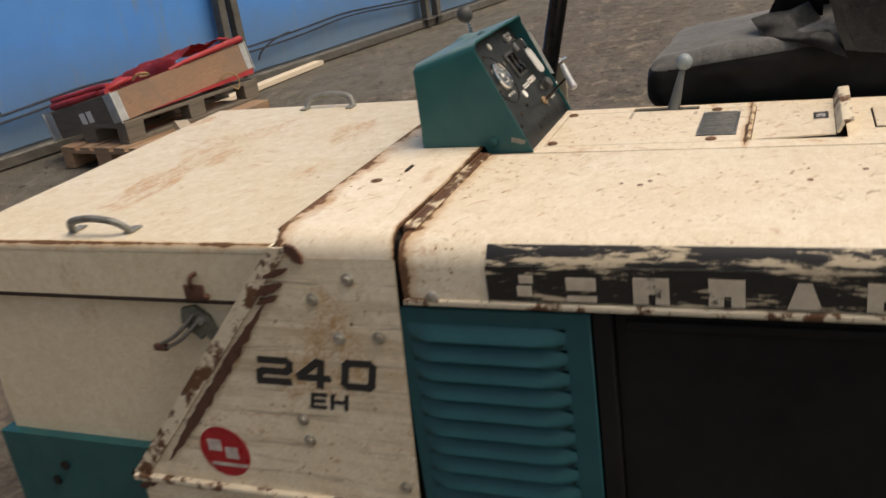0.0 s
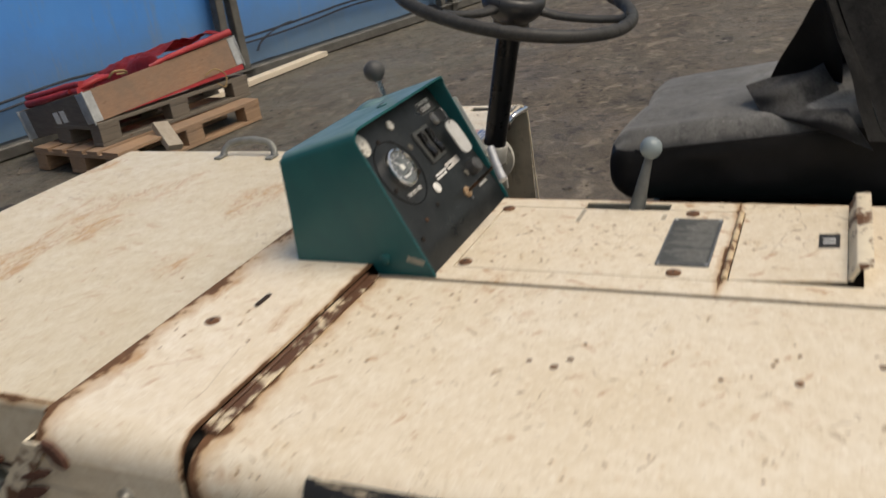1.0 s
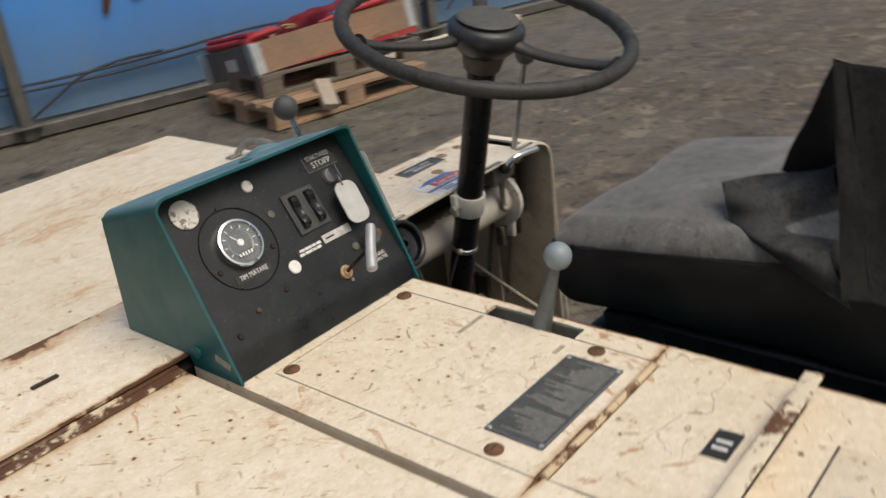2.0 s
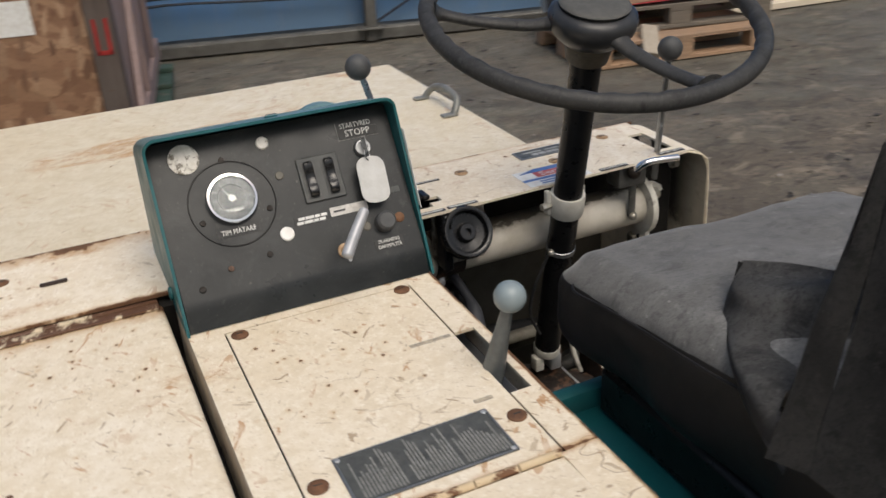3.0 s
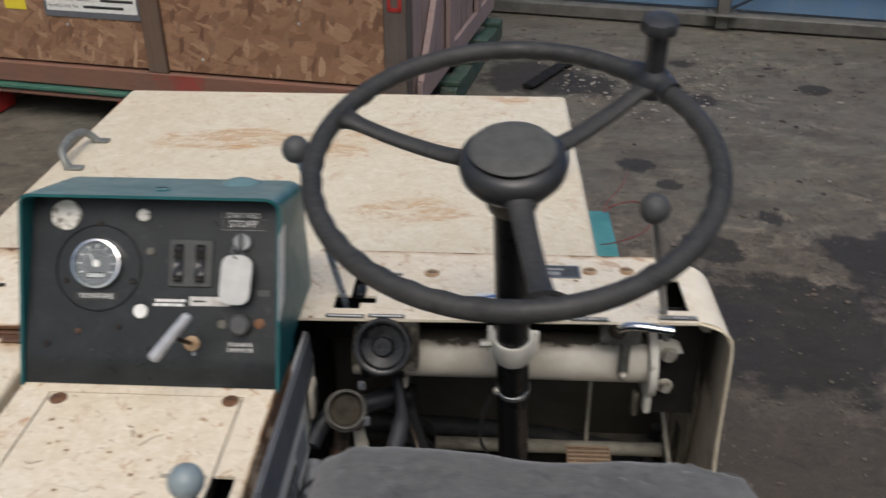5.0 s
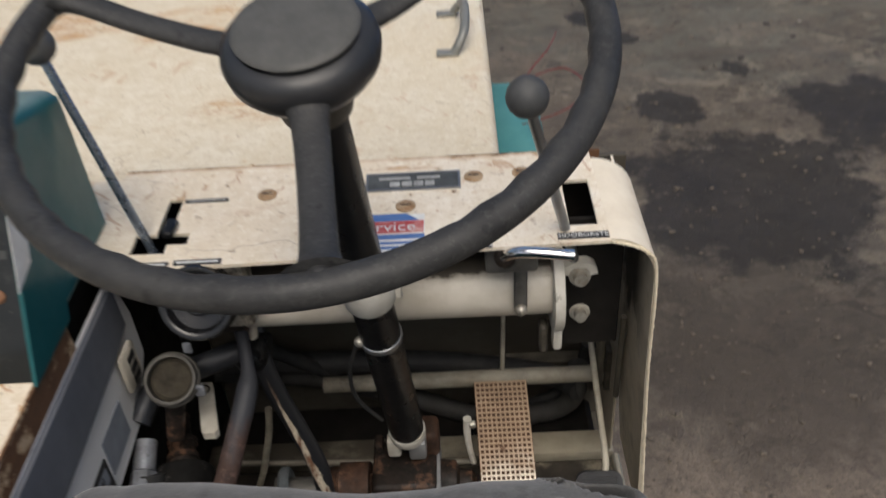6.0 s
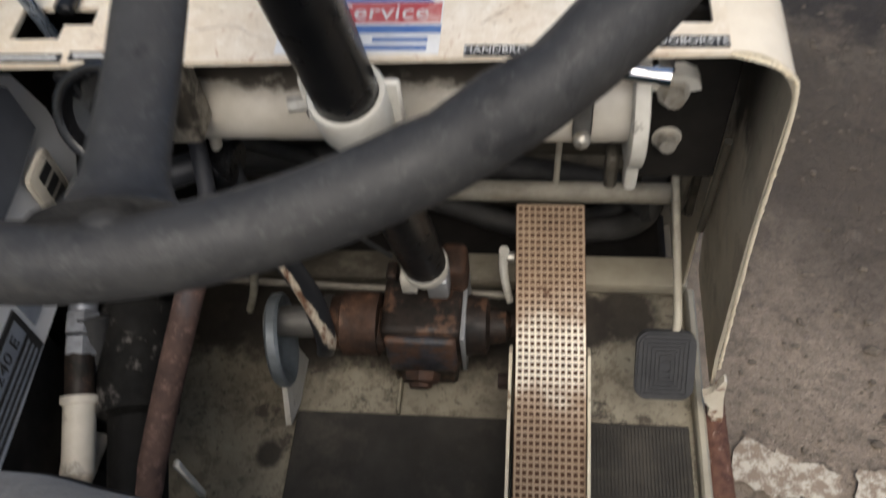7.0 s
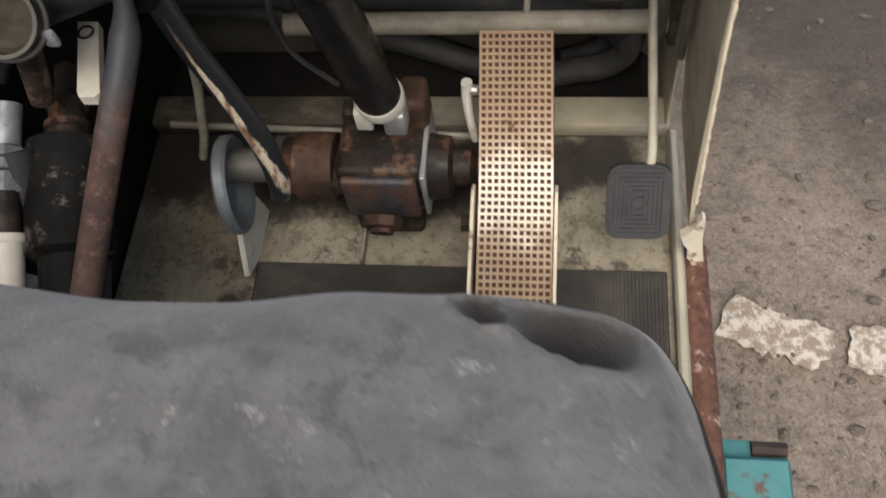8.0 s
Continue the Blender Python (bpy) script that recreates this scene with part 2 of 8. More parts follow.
    for x, y, r in clusters:
        d = k.node("ShaderNodeVectorMath", Vector=k.map((1 / r, 1 / r, 0), loc=(-x / r, -y / r, 0)))
        d.operation = "LENGTH"
        patchy = k.math("ADD", d.outputs["Value"], k.math("MULTIPLY", k.math("SUBTRACT", k.noise(14, 4, 0.7), 0.5), 2.2))
        cluster = k.math("MAXIMUM", cluster, k.ramp(patchy, 0.75, 0.95, 1.0, 0.0))
    chosen = k.math("MULTIPLY", k.ramp(rgb.outputs[0], 0.56, 0.58), cluster)
    size = k.math("SUBTRACT", k.math("MULTIPLY", rgb.outputs[1], 0.255), k.math("ADD", v.outputs["Distance"], k.math("MULTIPLY", k.math("SUBTRACT", k.noise(200, 3), 0.5), 0.42)))
    spots = k.math("MULTIPLY", chosen, k.ramp(size, -0.01, 0.03))
    c = k.mix(k.math("MULTIPLY", chosen, k.ramp(size, -0.26, 0.05, 0.0, 0.55)), c, (0.52, 0.33, 0.14))
    edge = None
    for a, value, w, *end in seams:
        n = k.near(a, value, w)
        if end:
            n = k.math("MULTIPLY", n, k.ramp(k.axis(0), end[0] - 0.02, end[0], 1.0, 0.0))
        edge = n if edge is None else k.math("MAXIMUM", edge, n)
    if edge is not None:
        big = k.math("ADD", k.math("MULTIPLY", k.noise(5, 5, 0.65, k.map(loc=(2.2, 0.7, 0.3))), 0.75), k.math("MULTIPLY", k.noise(34, 5, 0.7), 0.35))
        live = k.ramp(edge, 0.0, 0.12)
        bare = k.math("MULTIPLY", live, k.ramp(k.math("ADD", k.math("MULTIPLY", edge, 0.30), big), 0.750, 0.790))
        halo = k.math("MULTIPLY", live, k.ramp(k.math("ADD", k.math("MULTIPLY", edge, 0.32), big), 0.58, 0.80, 0.0, 0.75))
        c = k.mix(halo, c, (0.44, 0.25, 0.10))
        spots = k.math("MAXIMUM", spots, bare)
    rustc = k.mix(k.noise(70, 4), (0.060, 0.031, 0.017), (0.20, 0.095, 0.042))
    c = k.mix(spots, c, rustc)
    k.color(c).rough(k.math("ADD", k.math("MULTIPLY", spots, 0.4), k.ramp(k.noise(30, 3), 0.3, 0.7, 0.36, 0.58)))
    k.bump(k.math("SUBTRACT", k.noise(90, 4), k.math("MULTIPLY", spots, 0.9)), 0.32, 0.001)
    return k.m


def worn(name, c1, c2, scale=20, rough=(0.4, 0.7), metal=0.0, bump=0.15, c3=None, lim=(0.6, 0.72), fine=120, spec=0.5):
    k = Mat(name, 0.5, metal, spec)
    c = k.mix(k.ramp(k.noise(scale, 5, 0.65), 0.35, 0.68), c1, c2)
    if c3 is not None:
        c = k.mix(k.ramp(k.noise(scale * 0.55, 7, 0.7, k.map(loc=(4.3, 0.2, 1.9))), lim[0], lim[1]), c, c3)
    k.color(c).rough(k.ramp(k.noise(scale * 1.7, 3), 0.3, 0.7, *rough))
    if bump:
        k.bump(k.noise(fine, 4), bump, 0.001)
    return k.m


CREAM = (0.80, 0.725, 0.602)
M_DECK = cream_paint("cream_deck_paint", CREAM, ((1, -0.343, 0.012), (0, -0.031, 0.0035)), -0.05, scratch=0.85, dots=0.35, clusters=((-0.215, -0.12, 0.11), (-0.24, -0.03, 0.04)))
M_HOOD = cream_paint("cream_hood_paint", CREAM, ((1, 0.108, 0.032),), -0.06, scratch=0.75, dots=0.6, clusters=((-0.40, 0.05, 0.05), (-0.47, 0.03, 0.06), (-0.56, 0.06, 0.06), (-0.44, -0.20, 0.06)))
M_COWL = cream_paint("cream_cowl_paint", (0.84, 0.765, 0.645), ((1, 0.322, 0.044, -0.06), (1, 0.338, 0.012), (1, 0.119, 0.010)), 0.0, dots=0.6, stains=((-0.44, 0.298, 0.10, 0.03), (-0.62, 0.30, 0.08, 0.03), (-0.50, 0.16, 0.10, 0.03), (0.28, 0.315, 0.10, 0.012)))
M_LID = cream_paint("cream_lid_paint", tuple(v * w for v, w in zip(CREAM, (0.89, 0.90, 0.88))), ((0, -0.640, 0.006), (1, 0.334, 0.012)), 0.0, scratch=0.40, dots=0.25, stains=((-0.335, 0.91, 0.13, 0.06), (0.11, 0.60, 0.14, 0.05), (0.265, 1.165, 0.11, 0.05), (-0.37, 1.18, 0.13, 0.04), (-0.294, 0.378, 0.06, 0.022), (-0.10, 0.86, 0.08, 0.03)))
M_SIDE = cream_paint("cream_side_paint", (0.86, 0.77, 0.62), (), 0.0, streak=True)
M_HOPPER = cream_paint("hopper_paint", (0.78, 0.695, 0.545), (), -0.03, scratch=0.12, dots=-0.4)
# Dirty cream, its base also lowered to stand in for footwell shade.
M_INNER = worn("dirty_dimmed_cream_paint", (0.140, 0.125, 0.096), (0.070, 0.062, 0.047), 14, (0.5, 0.8), 0, 0.15, (0.035, 0.030, 0.024), (0.46, 0.60))
M_TUBE = worn("grimy_white_paint", (0.66, 0.62, 0.54), (0.50, 0.46, 0.38), 16, (0.35, 0.6), 0, 0.1, (0.13, 0.11, 0.085), (0.60, 0.68))
M_WHITE = worn("white_bracket_paint", (0.66, 0.64, 0.58), (0.50, 0.47, 0.40), 30, (0.35, 0.6), 0, 0.12, (0.13, 0.11, 0.085), (0.62, 0.70))
M_TEAL = worn("teal_paint", (0.006, 0.078, 0.088), (0.010, 0.098, 0.105), 12, (0.28, 0.5), 0, 0.08, (0.02, 0.07, 0.065), (0.62, 0.8))
M_TEALTOP = worn("teal_paint_faded", (0.05, 0.20, 0.21), (0.09, 0.26, 0.26), 14, (0.4, 0.6), 0, 0.08)
M_TEALRUST = worn("teal_paint_rusty", (0.007, 0.070, 0.088), (0.010, 0.088, 0.105), 12, (0.4, 0.6), 0, 0.1, (0.14, 0.07, 0.035), (0.67, 0.73))


def face_material():
    """Black instrument paint: smeared, rubbed grey in places, sprinkled with pale dust."""
    k = Mat("black_panel_paint", 0.45, 0.0, 0.4)
    c = k.mix(k.ramp(k.noise(18, 5, 0.65), 0.35, 0.68), (0.0075, 0.0095, 0.0105), (0.015, 0.017, 0.018))
    c = k.mix(k.ramp(k.noise(9, 6, 0.75, k.map((0.7, 1.3, 1.3), (0, 0.5, 0)), 0.8), 0.50, 0.72, 0.0, 0.7), c, (0.036, 0.039, 0.041))
    c = k.mix(k.ramp(k.noise(60, 5, 0.75, k.map(loc=(3, 1, 2))), 0.58, 0.70, 0.0, 0.6), c, (0.045, 0.045, 0.043))
    c = k.mix(k.ramp(k.noise(330, 2, 0.6), 0.70, 0.76, 0.0, 0.45), c, (0.13, 0.12, 0.105))
    c = k.mix(k.ramp(k.noise(130, 2, 0.5, k.map(loc=(7, 4, 1))), 0.735, 0.77, 0.0, 0.5), c, (0.12, 0.11, 0.10))
    k.color(c).rough(k.ramp(k.noise(14, 5, 0.7), 0.3, 0.7, 0.25, 0.52))
    k.bump(k.noise(120, 4), 0.16, 0.001)
    return k.m


M_FACE = face_material()
M_BLACK = worn("black_paint", (0.0065, 0.0068, 0.0078), (0.012, 0.012, 0.0128), 25, (0.22, 0.42), 0, 0.08, (0.05, 0.044, 0.038), (0.70, 0.76), spec=0.26)
M_RUBBER = worn("black_rubber", (0.010, 0.010, 0.011), (0.018, 0.0175, 0.017), 30, (0.6, 0.85), 0, 0.25, spec=0.12)


def wheel_material():
    k = Mat("worn_wheel_plastic", 0.6, 0.0, 0.4)
    c = k.mix(k.ramp(k.noise(14, 6, 0.7), 0.35, 0.66), (0.022, 0.022, 0.023), (0.041, 0.040, 0.039))
    c = k.mix(k.ramp(k.noise(70, 5, 0.75), 0.52, 0.74, 0.0, 0.7), c, (0.056, 0.055, 0.052))
    c = k.mix(k.ramp(k.noise(38, 4, 0.7, k.map(loc=(2, 5, 1))), 0.60, 0.68, 0.0, 0.8), c, (0.011, 0.011, 0.012))
    c = k.mix(k.ramp(k.noise(210, 4, 0.75, k.map(loc=(6, 1, 3))), 0.54, 0.66, 0.0, 0.6), c, (0.060, 0.059, 0.056))
    k.color(c).rough(k.ramp(k.noise(40, 4, 0.7), 0.3, 0.7, 0.45, 0.75))
    k.bump(k.math("ADD", k.noise(60, 5, 0.7), k.math("MULTIPLY", k.noise(300, 2), 0.4)), 0.5, 0.0012)
    return k.m


M_WHEEL = wheel_material()
M_WHEELGLOSS = worn("handled_wheel_plastic", (0.020, 0.021, 0.024), (0.034, 0.034, 0.036), 26, (0.26, 0.48), 0, 0.25, (0.060, 0.059, 0.057), (0.62, 0.74), spec=0.45)
M_RUST = worn("rusty_steel", (0.056, 0.038, 0.031), (0.032, 0.022, 0.019), 35, (0.65, 0.9), 0.1, 0.6, (0.125, 0.072, 0.046), (0.60, 0.72), spec=0.3)
M_GREASE = worn("greasy_steel", (0.010, 0.009, 0.008), (0.034, 0.024, 0.019), 48, (0.35, 0.8), 0.1, 0.9, (0.110, 0.060, 0.038), (0.53, 0.60), spec=0.3)
M_STEEL = worn("grey_steel", (0.34, 0.35, 0.36), (0.22, 0.22, 0.22), 30, (0.3, 0.5), 0.8, 0.1)
M_ZINC = worn("galvanised_steel", (0.60, 0.62, 0.63), (0.42, 0.43, 0.44), 22, (0.35, 0.55), 0.7, 0.1)
M_CHROME = worn("chrome", (0.85, 0.85, 0.86), (0.75, 0.75, 0.76), 12, (0.06, 0.18), 1.0, 0.0)
M_BOLT = worn("bolt_zinc", (0.55, 0.54, 0.50), (0.30, 0.26, 0.2), 60, (0.35, 0.6), 0.7, 0.1)
M_SCREW = worn("rusty_screw", (0.11, 0.055, 0.032), (0.20, 0.10, 0.05), 90, (0.6, 0.85), 0.3, 0.3)
M_GREYBALL = worn("grey_plastic", (0.24, 0.29, 0.31), (0.20, 0.24, 0.26), 30, (0.3, 0.45), 0, 0.05)
M_DARKBALL = worn("dark_grey_plastic", (0.05, 0.052, 0.055), (0.075, 0.075, 0.076), 50, (0.5, 0.7), 0, 0.15)
M_WHITEP = worn("white_plastic", (0.80, 0.80, 0.78), (0.66, 0.64, 0.60), 60, (0.3, 0.5), 0, 0.05)
M_INK = worn("white_ink", (0.72, 0.72, 0.70), (0.55, 0.55, 0.53), 200, (0.5, 0.7), 0, 0)
M_DARKINK = worn("black_ink", (0.015, 0.015, 0.016), (0.03, 0.03, 0.03), 200, (0.5, 0.7), 0, 0)
M_PLAQUE = worn("etched_plate", (0.075, 0.078, 0.075), (0.115, 0.118, 0.112), 60, (0.4, 0.6), 0.3, 0.1, (0.17, 0.165, 0.15), (0.60, 0.72))
M_GAPSIDE = worn("dirty_deck_side", (0.80, 0.71, 0.57), (0.62, 0.53, 0.41), 30, (0.8, 0.95), 0, 0.4, (0.22, 0.14, 0.08), (0.60, 0.68))
M_SCUFF = worn("scuffed_bare_patch", (0.20, 0.20, 0.175), (0.30, 0.275, 0.225), 60, (0.5, 0.8), 0, 0.2)
# Near-black puts interior shade into fillers, slots and gap floors; also one black plate.
M_DARK = worn("black_plate_and_inner_shade", (0.008, 0.007, 0.0065), (0.015, 0.013, 0.011), 14, (0.6, 0.9), 0, 0.3, spec=0.25)
M_HOSE = worn("black_hose", (0.022, 0.023, 0.025), (0.042, 0.041, 0.040), 40, (0.5, 0.8), 0, 0.2, spec=0.35)


def pale_topped_teal():
    """Teal paint, its level top paled in colour for dust and reflected sky."""
    k = Mat("teal_console_paint", 0.4)
    up = k.node("ShaderNodeSeparateXYZ", Vector=k.t.nodes.new("ShaderNodeNewGeometry").outputs["Normal"]).outputs[2]
    c = k.mix(k.ramp(k.noise(12, 5, 0.65), 0.35, 0.68), (0.006, 0.078, 0.088), (0.010, 0.098, 0.105))
    c = k.mix(k.ramp(k.noise(30, 5, 0.75), 0.62, 0.72, 0.0, 0.5), c, (0.03, 0.10, 0.10))
    paling = k.math("MULTIPLY", k.ramp(up, 0.5, 0.9), k.ramp(k.noise(9, 6, 0.7), 0.25, 0.7, 0.25, 0.6))
    k.color(k.mix(paling, c, (0.30, 0.40, 0.42))).rough(k.ramp(k.noise(20, 4), 0.3, 0.7, 0.28, 0.5))
    k.bump(k.noise(120, 4), 0.08, 0.001)
    return k.m


M_TEALCON = pale_topped_teal()


def pan_material():
    """Cream floor pan under black oil that has pooled below the steering box."""
    k = Mat("oily_floor_pan", 0.6)
    c = k.mix(k.ramp(k.noise(10, 6, 0.7), 0.35, 0.68), (0.33, 0.298, 0.225), (0.19, 0.163, 0.118))
    c = k.mix(k.ramp(k.noise(42, 6, 0.8), 0.49, 0.60, 0.0, 0.75), c, (0.13, 0.105, 0.075))
    for x, y, r in ((-0.01, 0.285, 0.07), (0.05, 0.285, 0.07), (0.12, 0.265, 0.065), (0.20, 0.26, 0.06), (0.28, 0.245, 0.055), (0.35, 0.265, 0.06), (0.425, 0.280, 0.040), (0.475, 0.292, 0.040), (0.135, 0.085, 0.030), (0.085, 0.10, 0.018), (0.41, 0.24, 0.022)):
        d = k.node("ShaderNodeVectorMath", Vector=k.map((1, 1, 0)))
        d.operation = "DISTANCE"
        d.inputs[1].default_value = (x, y, 0)
        f = k.math("ADD", k.math("DIVIDE", d.outputs["Value"], r), k.math("MULTIPLY", k.math("SUBTRACT", k.noise(26, 6, 0.75), 0.5), 1.5))
        c = k.mix(k.ramp(f, 0.7, 1.15, 0.92, 0.0), c, (0.030, 0.025, 0.020))
    c = k.mix(k.ramp(k.noise(16, 7, 0.75, k.map(loc=(4, 1, 2))), 0.56, 0.61, 0.0, 0.85), c, (0.050, 0.040, 0.031))
    c = k.mix(k.ramp(k.noise(110, 5, 0.8, k.map(loc=(2, 7, 3))), 0.58, 0.64, 0.0, 0.8), c, (0.060, 0.048, 0.037))
    k.color(c).rough(k.ramp(k.noise(20, 4), 0.3, 0.7, 0.4, 0.8))
    k.bump(k.noise(90, 5), 0.25, 0.001)
    return k.m


M_PAN = pan_material()


def ground_material():
    k = Mat("yard_ground", 0.85)
    c = k.mix(k.ramp(k.noise(1.1, 6, 0.6), 0.35, 0.68), (0.128, 0.103, 0.076), (0.074, 0.060, 0.045))
    c = k.mix(k.ramp(k.noise(6, 7, 0.75), 0.42, 0.66, 0.0, 0.85), c, (0.158, 0.129, 0.095))
    c = k.mix(k.ramp(k.noise(0.7, 5, 0.6, k.map(loc=(7, 2, 0))), 0.50, 0.64, 0.0, 0.7), c, (0.150, 0.132, 0.102))
    c = k.mix(k.ramp(k.noise(3.8, 7, 0.75, k.map((0.7, 1.2, 1), loc=(5, 6, 0)), 0.5), 0.52, 0.62, 0.0, 0.75), c, (0.215, 0.170, 0.128))
    # paler ground beside the footwell
    d = k.node("ShaderNodeVectorMath", Vector=k.co)
    d.operation = "DISTANCE"
    d.inputs[1].default_value = (0.92, 0.12, 0)
    f = k.math("ADD", d.outputs["Value"], k.math("MULTIPLY", k.math("SUBTRACT", k.noise(4, 6, 0.7), 0.5), 0.7))
    c = k.mix(k.ramp(f, 0.35, 0.75, 0.85, 0.0), c, k.mix(k.noise(50, 5, 0.75), (0.400, 0.328, 0.260), (0.225, 0.182, 0.143)))
    # trodden dirt, oily blotches and dark smears
    c = k.mix(k.ramp(k.noise(34, 5, 0.75, k.map(loc=(3, 3, 0))), 0.45, 0.68, 0.0, 0.6), c, (0.070, 0.057, 0.045))
    c = k.mix(k.ramp(k.noise(11, 6, 0.75, k.map((0.85, 1.1, 1), (0, 0, -0.25), (1, 4, 0)), 0.7), 0.545, 0.61, 0.0, 0.85), c, (0.046, 0.038, 0.031))
    c = k.mix(k.ramp(k.noise(16, 6, 0.75, k.map((0.85, 1.1, 1), (0, 0, -0.25), (8, 1, 0)), 0.7), 0.62, 0.68, 0.0, 0.6), c, (0.230, 0.200, 0.165))
    grit = k.math("MAXIMUM", k.ramp(k.noise(160, 3, 0.7), 0.60, 0.68), k.ramp(k.noise(420, 2, 0.7), 0.62, 0.68))
    c = k.mix(k.math("MULTIPLY", grit, 0.5), c, (0.26, 0.23, 0.19))
    c = k.mix(k.ramp(k.noise(75, 3, 0.7, k.map(loc=(1, 5, 0))), 0.60, 0.70, 0.0, 0.7), c, (0.050, 0.042, 0.035))
    c = k.mix(k.ramp(k.noise(2.6, 7, 0.75, k.map(loc=(2.0, 9.0, 0))), 0.57, 0.65, 0.0, 0.85), c, (0.036, 0.031, 0.026))
    c = k.mix(k.ramp(k.noise(5.5, 7, 0.75, k.map((0.85, 1.1, 1), (0, 0, -0.25), (6, 2, 0)), 0.5), 0.545, 0.62, 0.0, 0.75), c, (0.270, 0.228, 0.170))
    c = k.mix(k.math("MULTIPLY", k.ramp(k.noise(15, 4, 0.6, k.map((0.8, 1.2, 1), loc=(3, 9, 0)), 0.4), 0.635, 0.665, 0.0, 0.85), k.ramp(k.noise(1.7, 3, 0.5, k.map(loc=(8, 3, 0))), 0.42, 0.56)), c, (0.022, 0.019, 0.017))
    d = k.node("ShaderNodeVectorMath", Vector=k.co)
    d.operation = "DISTANCE"
    d.inputs[1].default_value = (0.92, 0.30, 0)
    f = k.math("ADD", d.outputs["Value"], k.math("MULTIPLY", k.math("SUBTRACT", k.noise(4, 6, 0.7, k.map(loc=(2, 2, 0))), 0.5), 0.6))
    c = k.mix(k.ramp(f, 0.30, 0.62, 0.62, 0.0), c, k.mix(k.ramp(k.noise(70, 6, 0.8), 0.38, 0.62), (0.298, 0.242, 0.190), (0.160, 0.128, 0.100)))
    c = k.mix(k.math("MULTIPLY", k.ramp(f, 0.30, 0.75, 1.0, 0.0), k.ramp(k.noise(150, 4, 0.75, k.map(loc=(4, 4, 0))), 0.57, 0.64, 0.0, 0.7)), c, (0.085, 0.066, 0.050))
    c = k.mix(k.math("MULTIPLY", k.ramp(f, 0.30, 0.75, 1.0, 0.0), k.ramp(k.noise(260, 3, 0.7, k.map(loc=(9, 4, 0))), 0.66, 0.70, 0.0, 0.9)), c, (0.52, 0.45, 0.37))
    # greyer bare concrete further out, patchy where the dirt has lifted
    bare = k.ramp(k.math("ADD", k.axis(1), k.math("MULTIPLY", k.math("SUBTRACT", k.noise(1.3, 6, 0.65), 0.5), 2.4)), 1.9, 2.5)
    grey = k.mix(k.ramp(k.noise(4.5, 7, 0.75, k.map((0.6, 1.2, 1), loc=(2, 2, 0))), 0.46, 0.60), (0.142, 0.137, 0.110), (0.074, 0.068, 0.053))
    c = k.mix(k.math("MULTIPLY", bare, k.ramp(k.noise(7, 6, 0.75, k.map(loc=(9, 9, 0)), 0.4), 0.38, 0.58, 0.15, 0.75)), c, grey)
    d = k.node("ShaderNodeVectorMath", Vector=k.co)
    d.operation = "DISTANCE"
    d.inputs[1].default_value = (1.02, 0.92, 0)
    f = k.math("ADD", k.math("DIVIDE", d.outputs["Value"], 0.42), k.math("MULTIPLY", k.math("SUBTRACT", k.noise(6, 6, 0.75), 0.5), 1.6))
    c = k.mix(k.ramp(f, 0.6, 1.3, 0.74, 0.0), c, (0.046, 0.037, 0.030))
    # oil spills beside the machine
    for x, y, r in ((1.15, 1.50, 0.36), (0.85, 2.70, 0.085), (1.02, 2.0, 0.12), (0.957, 2.51, 0.055), (1.298, 3.52, 0.09), (1.29, 2.23, 0.06), (1.29, 4.10, 0.07), (0.45, 3.85, 0.30), (0.72, 3.72, 0.20), (1.62, 1.9, 0.25), (1.9, 3.7, 0.09)):
        d = k.node("ShaderNodeVectorMath", Vector=k.co)
        d.operation = "DISTANCE"
        d.inputs[1].default_value = (x, y, 0)
        f = k.math("ADD", k.math("DIVIDE", d.outputs["Value"], r), k.math("MULTIPLY", k.math("SUBTRACT", k.noise(max(5.0, 1.3 / r), 6, 0.7), 0.5), 1.9))
        c = k.mix(k.ramp(f, 0.80, 1.0, 0.88, 0.0), c, (0.020, 0.017, 0.015))
    k.color(c).rough(k.ramp(k.noise(1.3, 5, 0.6, k.map(loc=(2, 1, 0))), 0.40, 0.62, 0.88, 0.62))
    k.bump(k.math("ADD", k.math("ADD", k.noise(45, 6, 0.75), k.math("MULTIPLY", k.noise(14, 5, 0.7), 1.2)), k.math("MULTIPLY", grit, 0.4)), 0.9, 0.010)
    return k.m


def ground():
    def lines(lo, hi, far):
        fine = np.arange(lo, hi + 0.01, 0.11)
        return np.concatenate([[-far, -60, -20, lo - 4], fine, [hi + 4, 30, 80, far]])
    xs, ys = lines(-3.5, 7.5, 400), lines(-2.0, 5.6, 400)
    verts = []
    for y in ys:
        for x in xs:
            inside = -3.5 <= x <= 7.6 and -2.0 <= y <= 5.7
            z = (noise.noise((x * 0.9, y * 0.9, 0)) * 0.5 + noise.noise((x * 3.1, y * 3.1, 4)) * 0.5 - 0.9) * 0.008 if inside else -0.006
            verts.append((float(x), float(y), z))
    nx = len(xs)
    faces = [(j * nx + i, j * nx + i + 1, (j + 1) * nx + i + 1, (j + 1) * nx + i) for j in range(len(ys) - 1) for i in range(nx - 1)]
    me = bpy.data.meshes.new("ground")
    me.from_pydata(verts, [], faces)
    me.polygons.foreach_set("use_smooth", [True] * len(me.polygons))
    me.materials.append(ground_material())
    tagged(new("ground", me), "brown-grey oil-stained yard ground with grit and dirt", "ground", kind="structure")


ground()

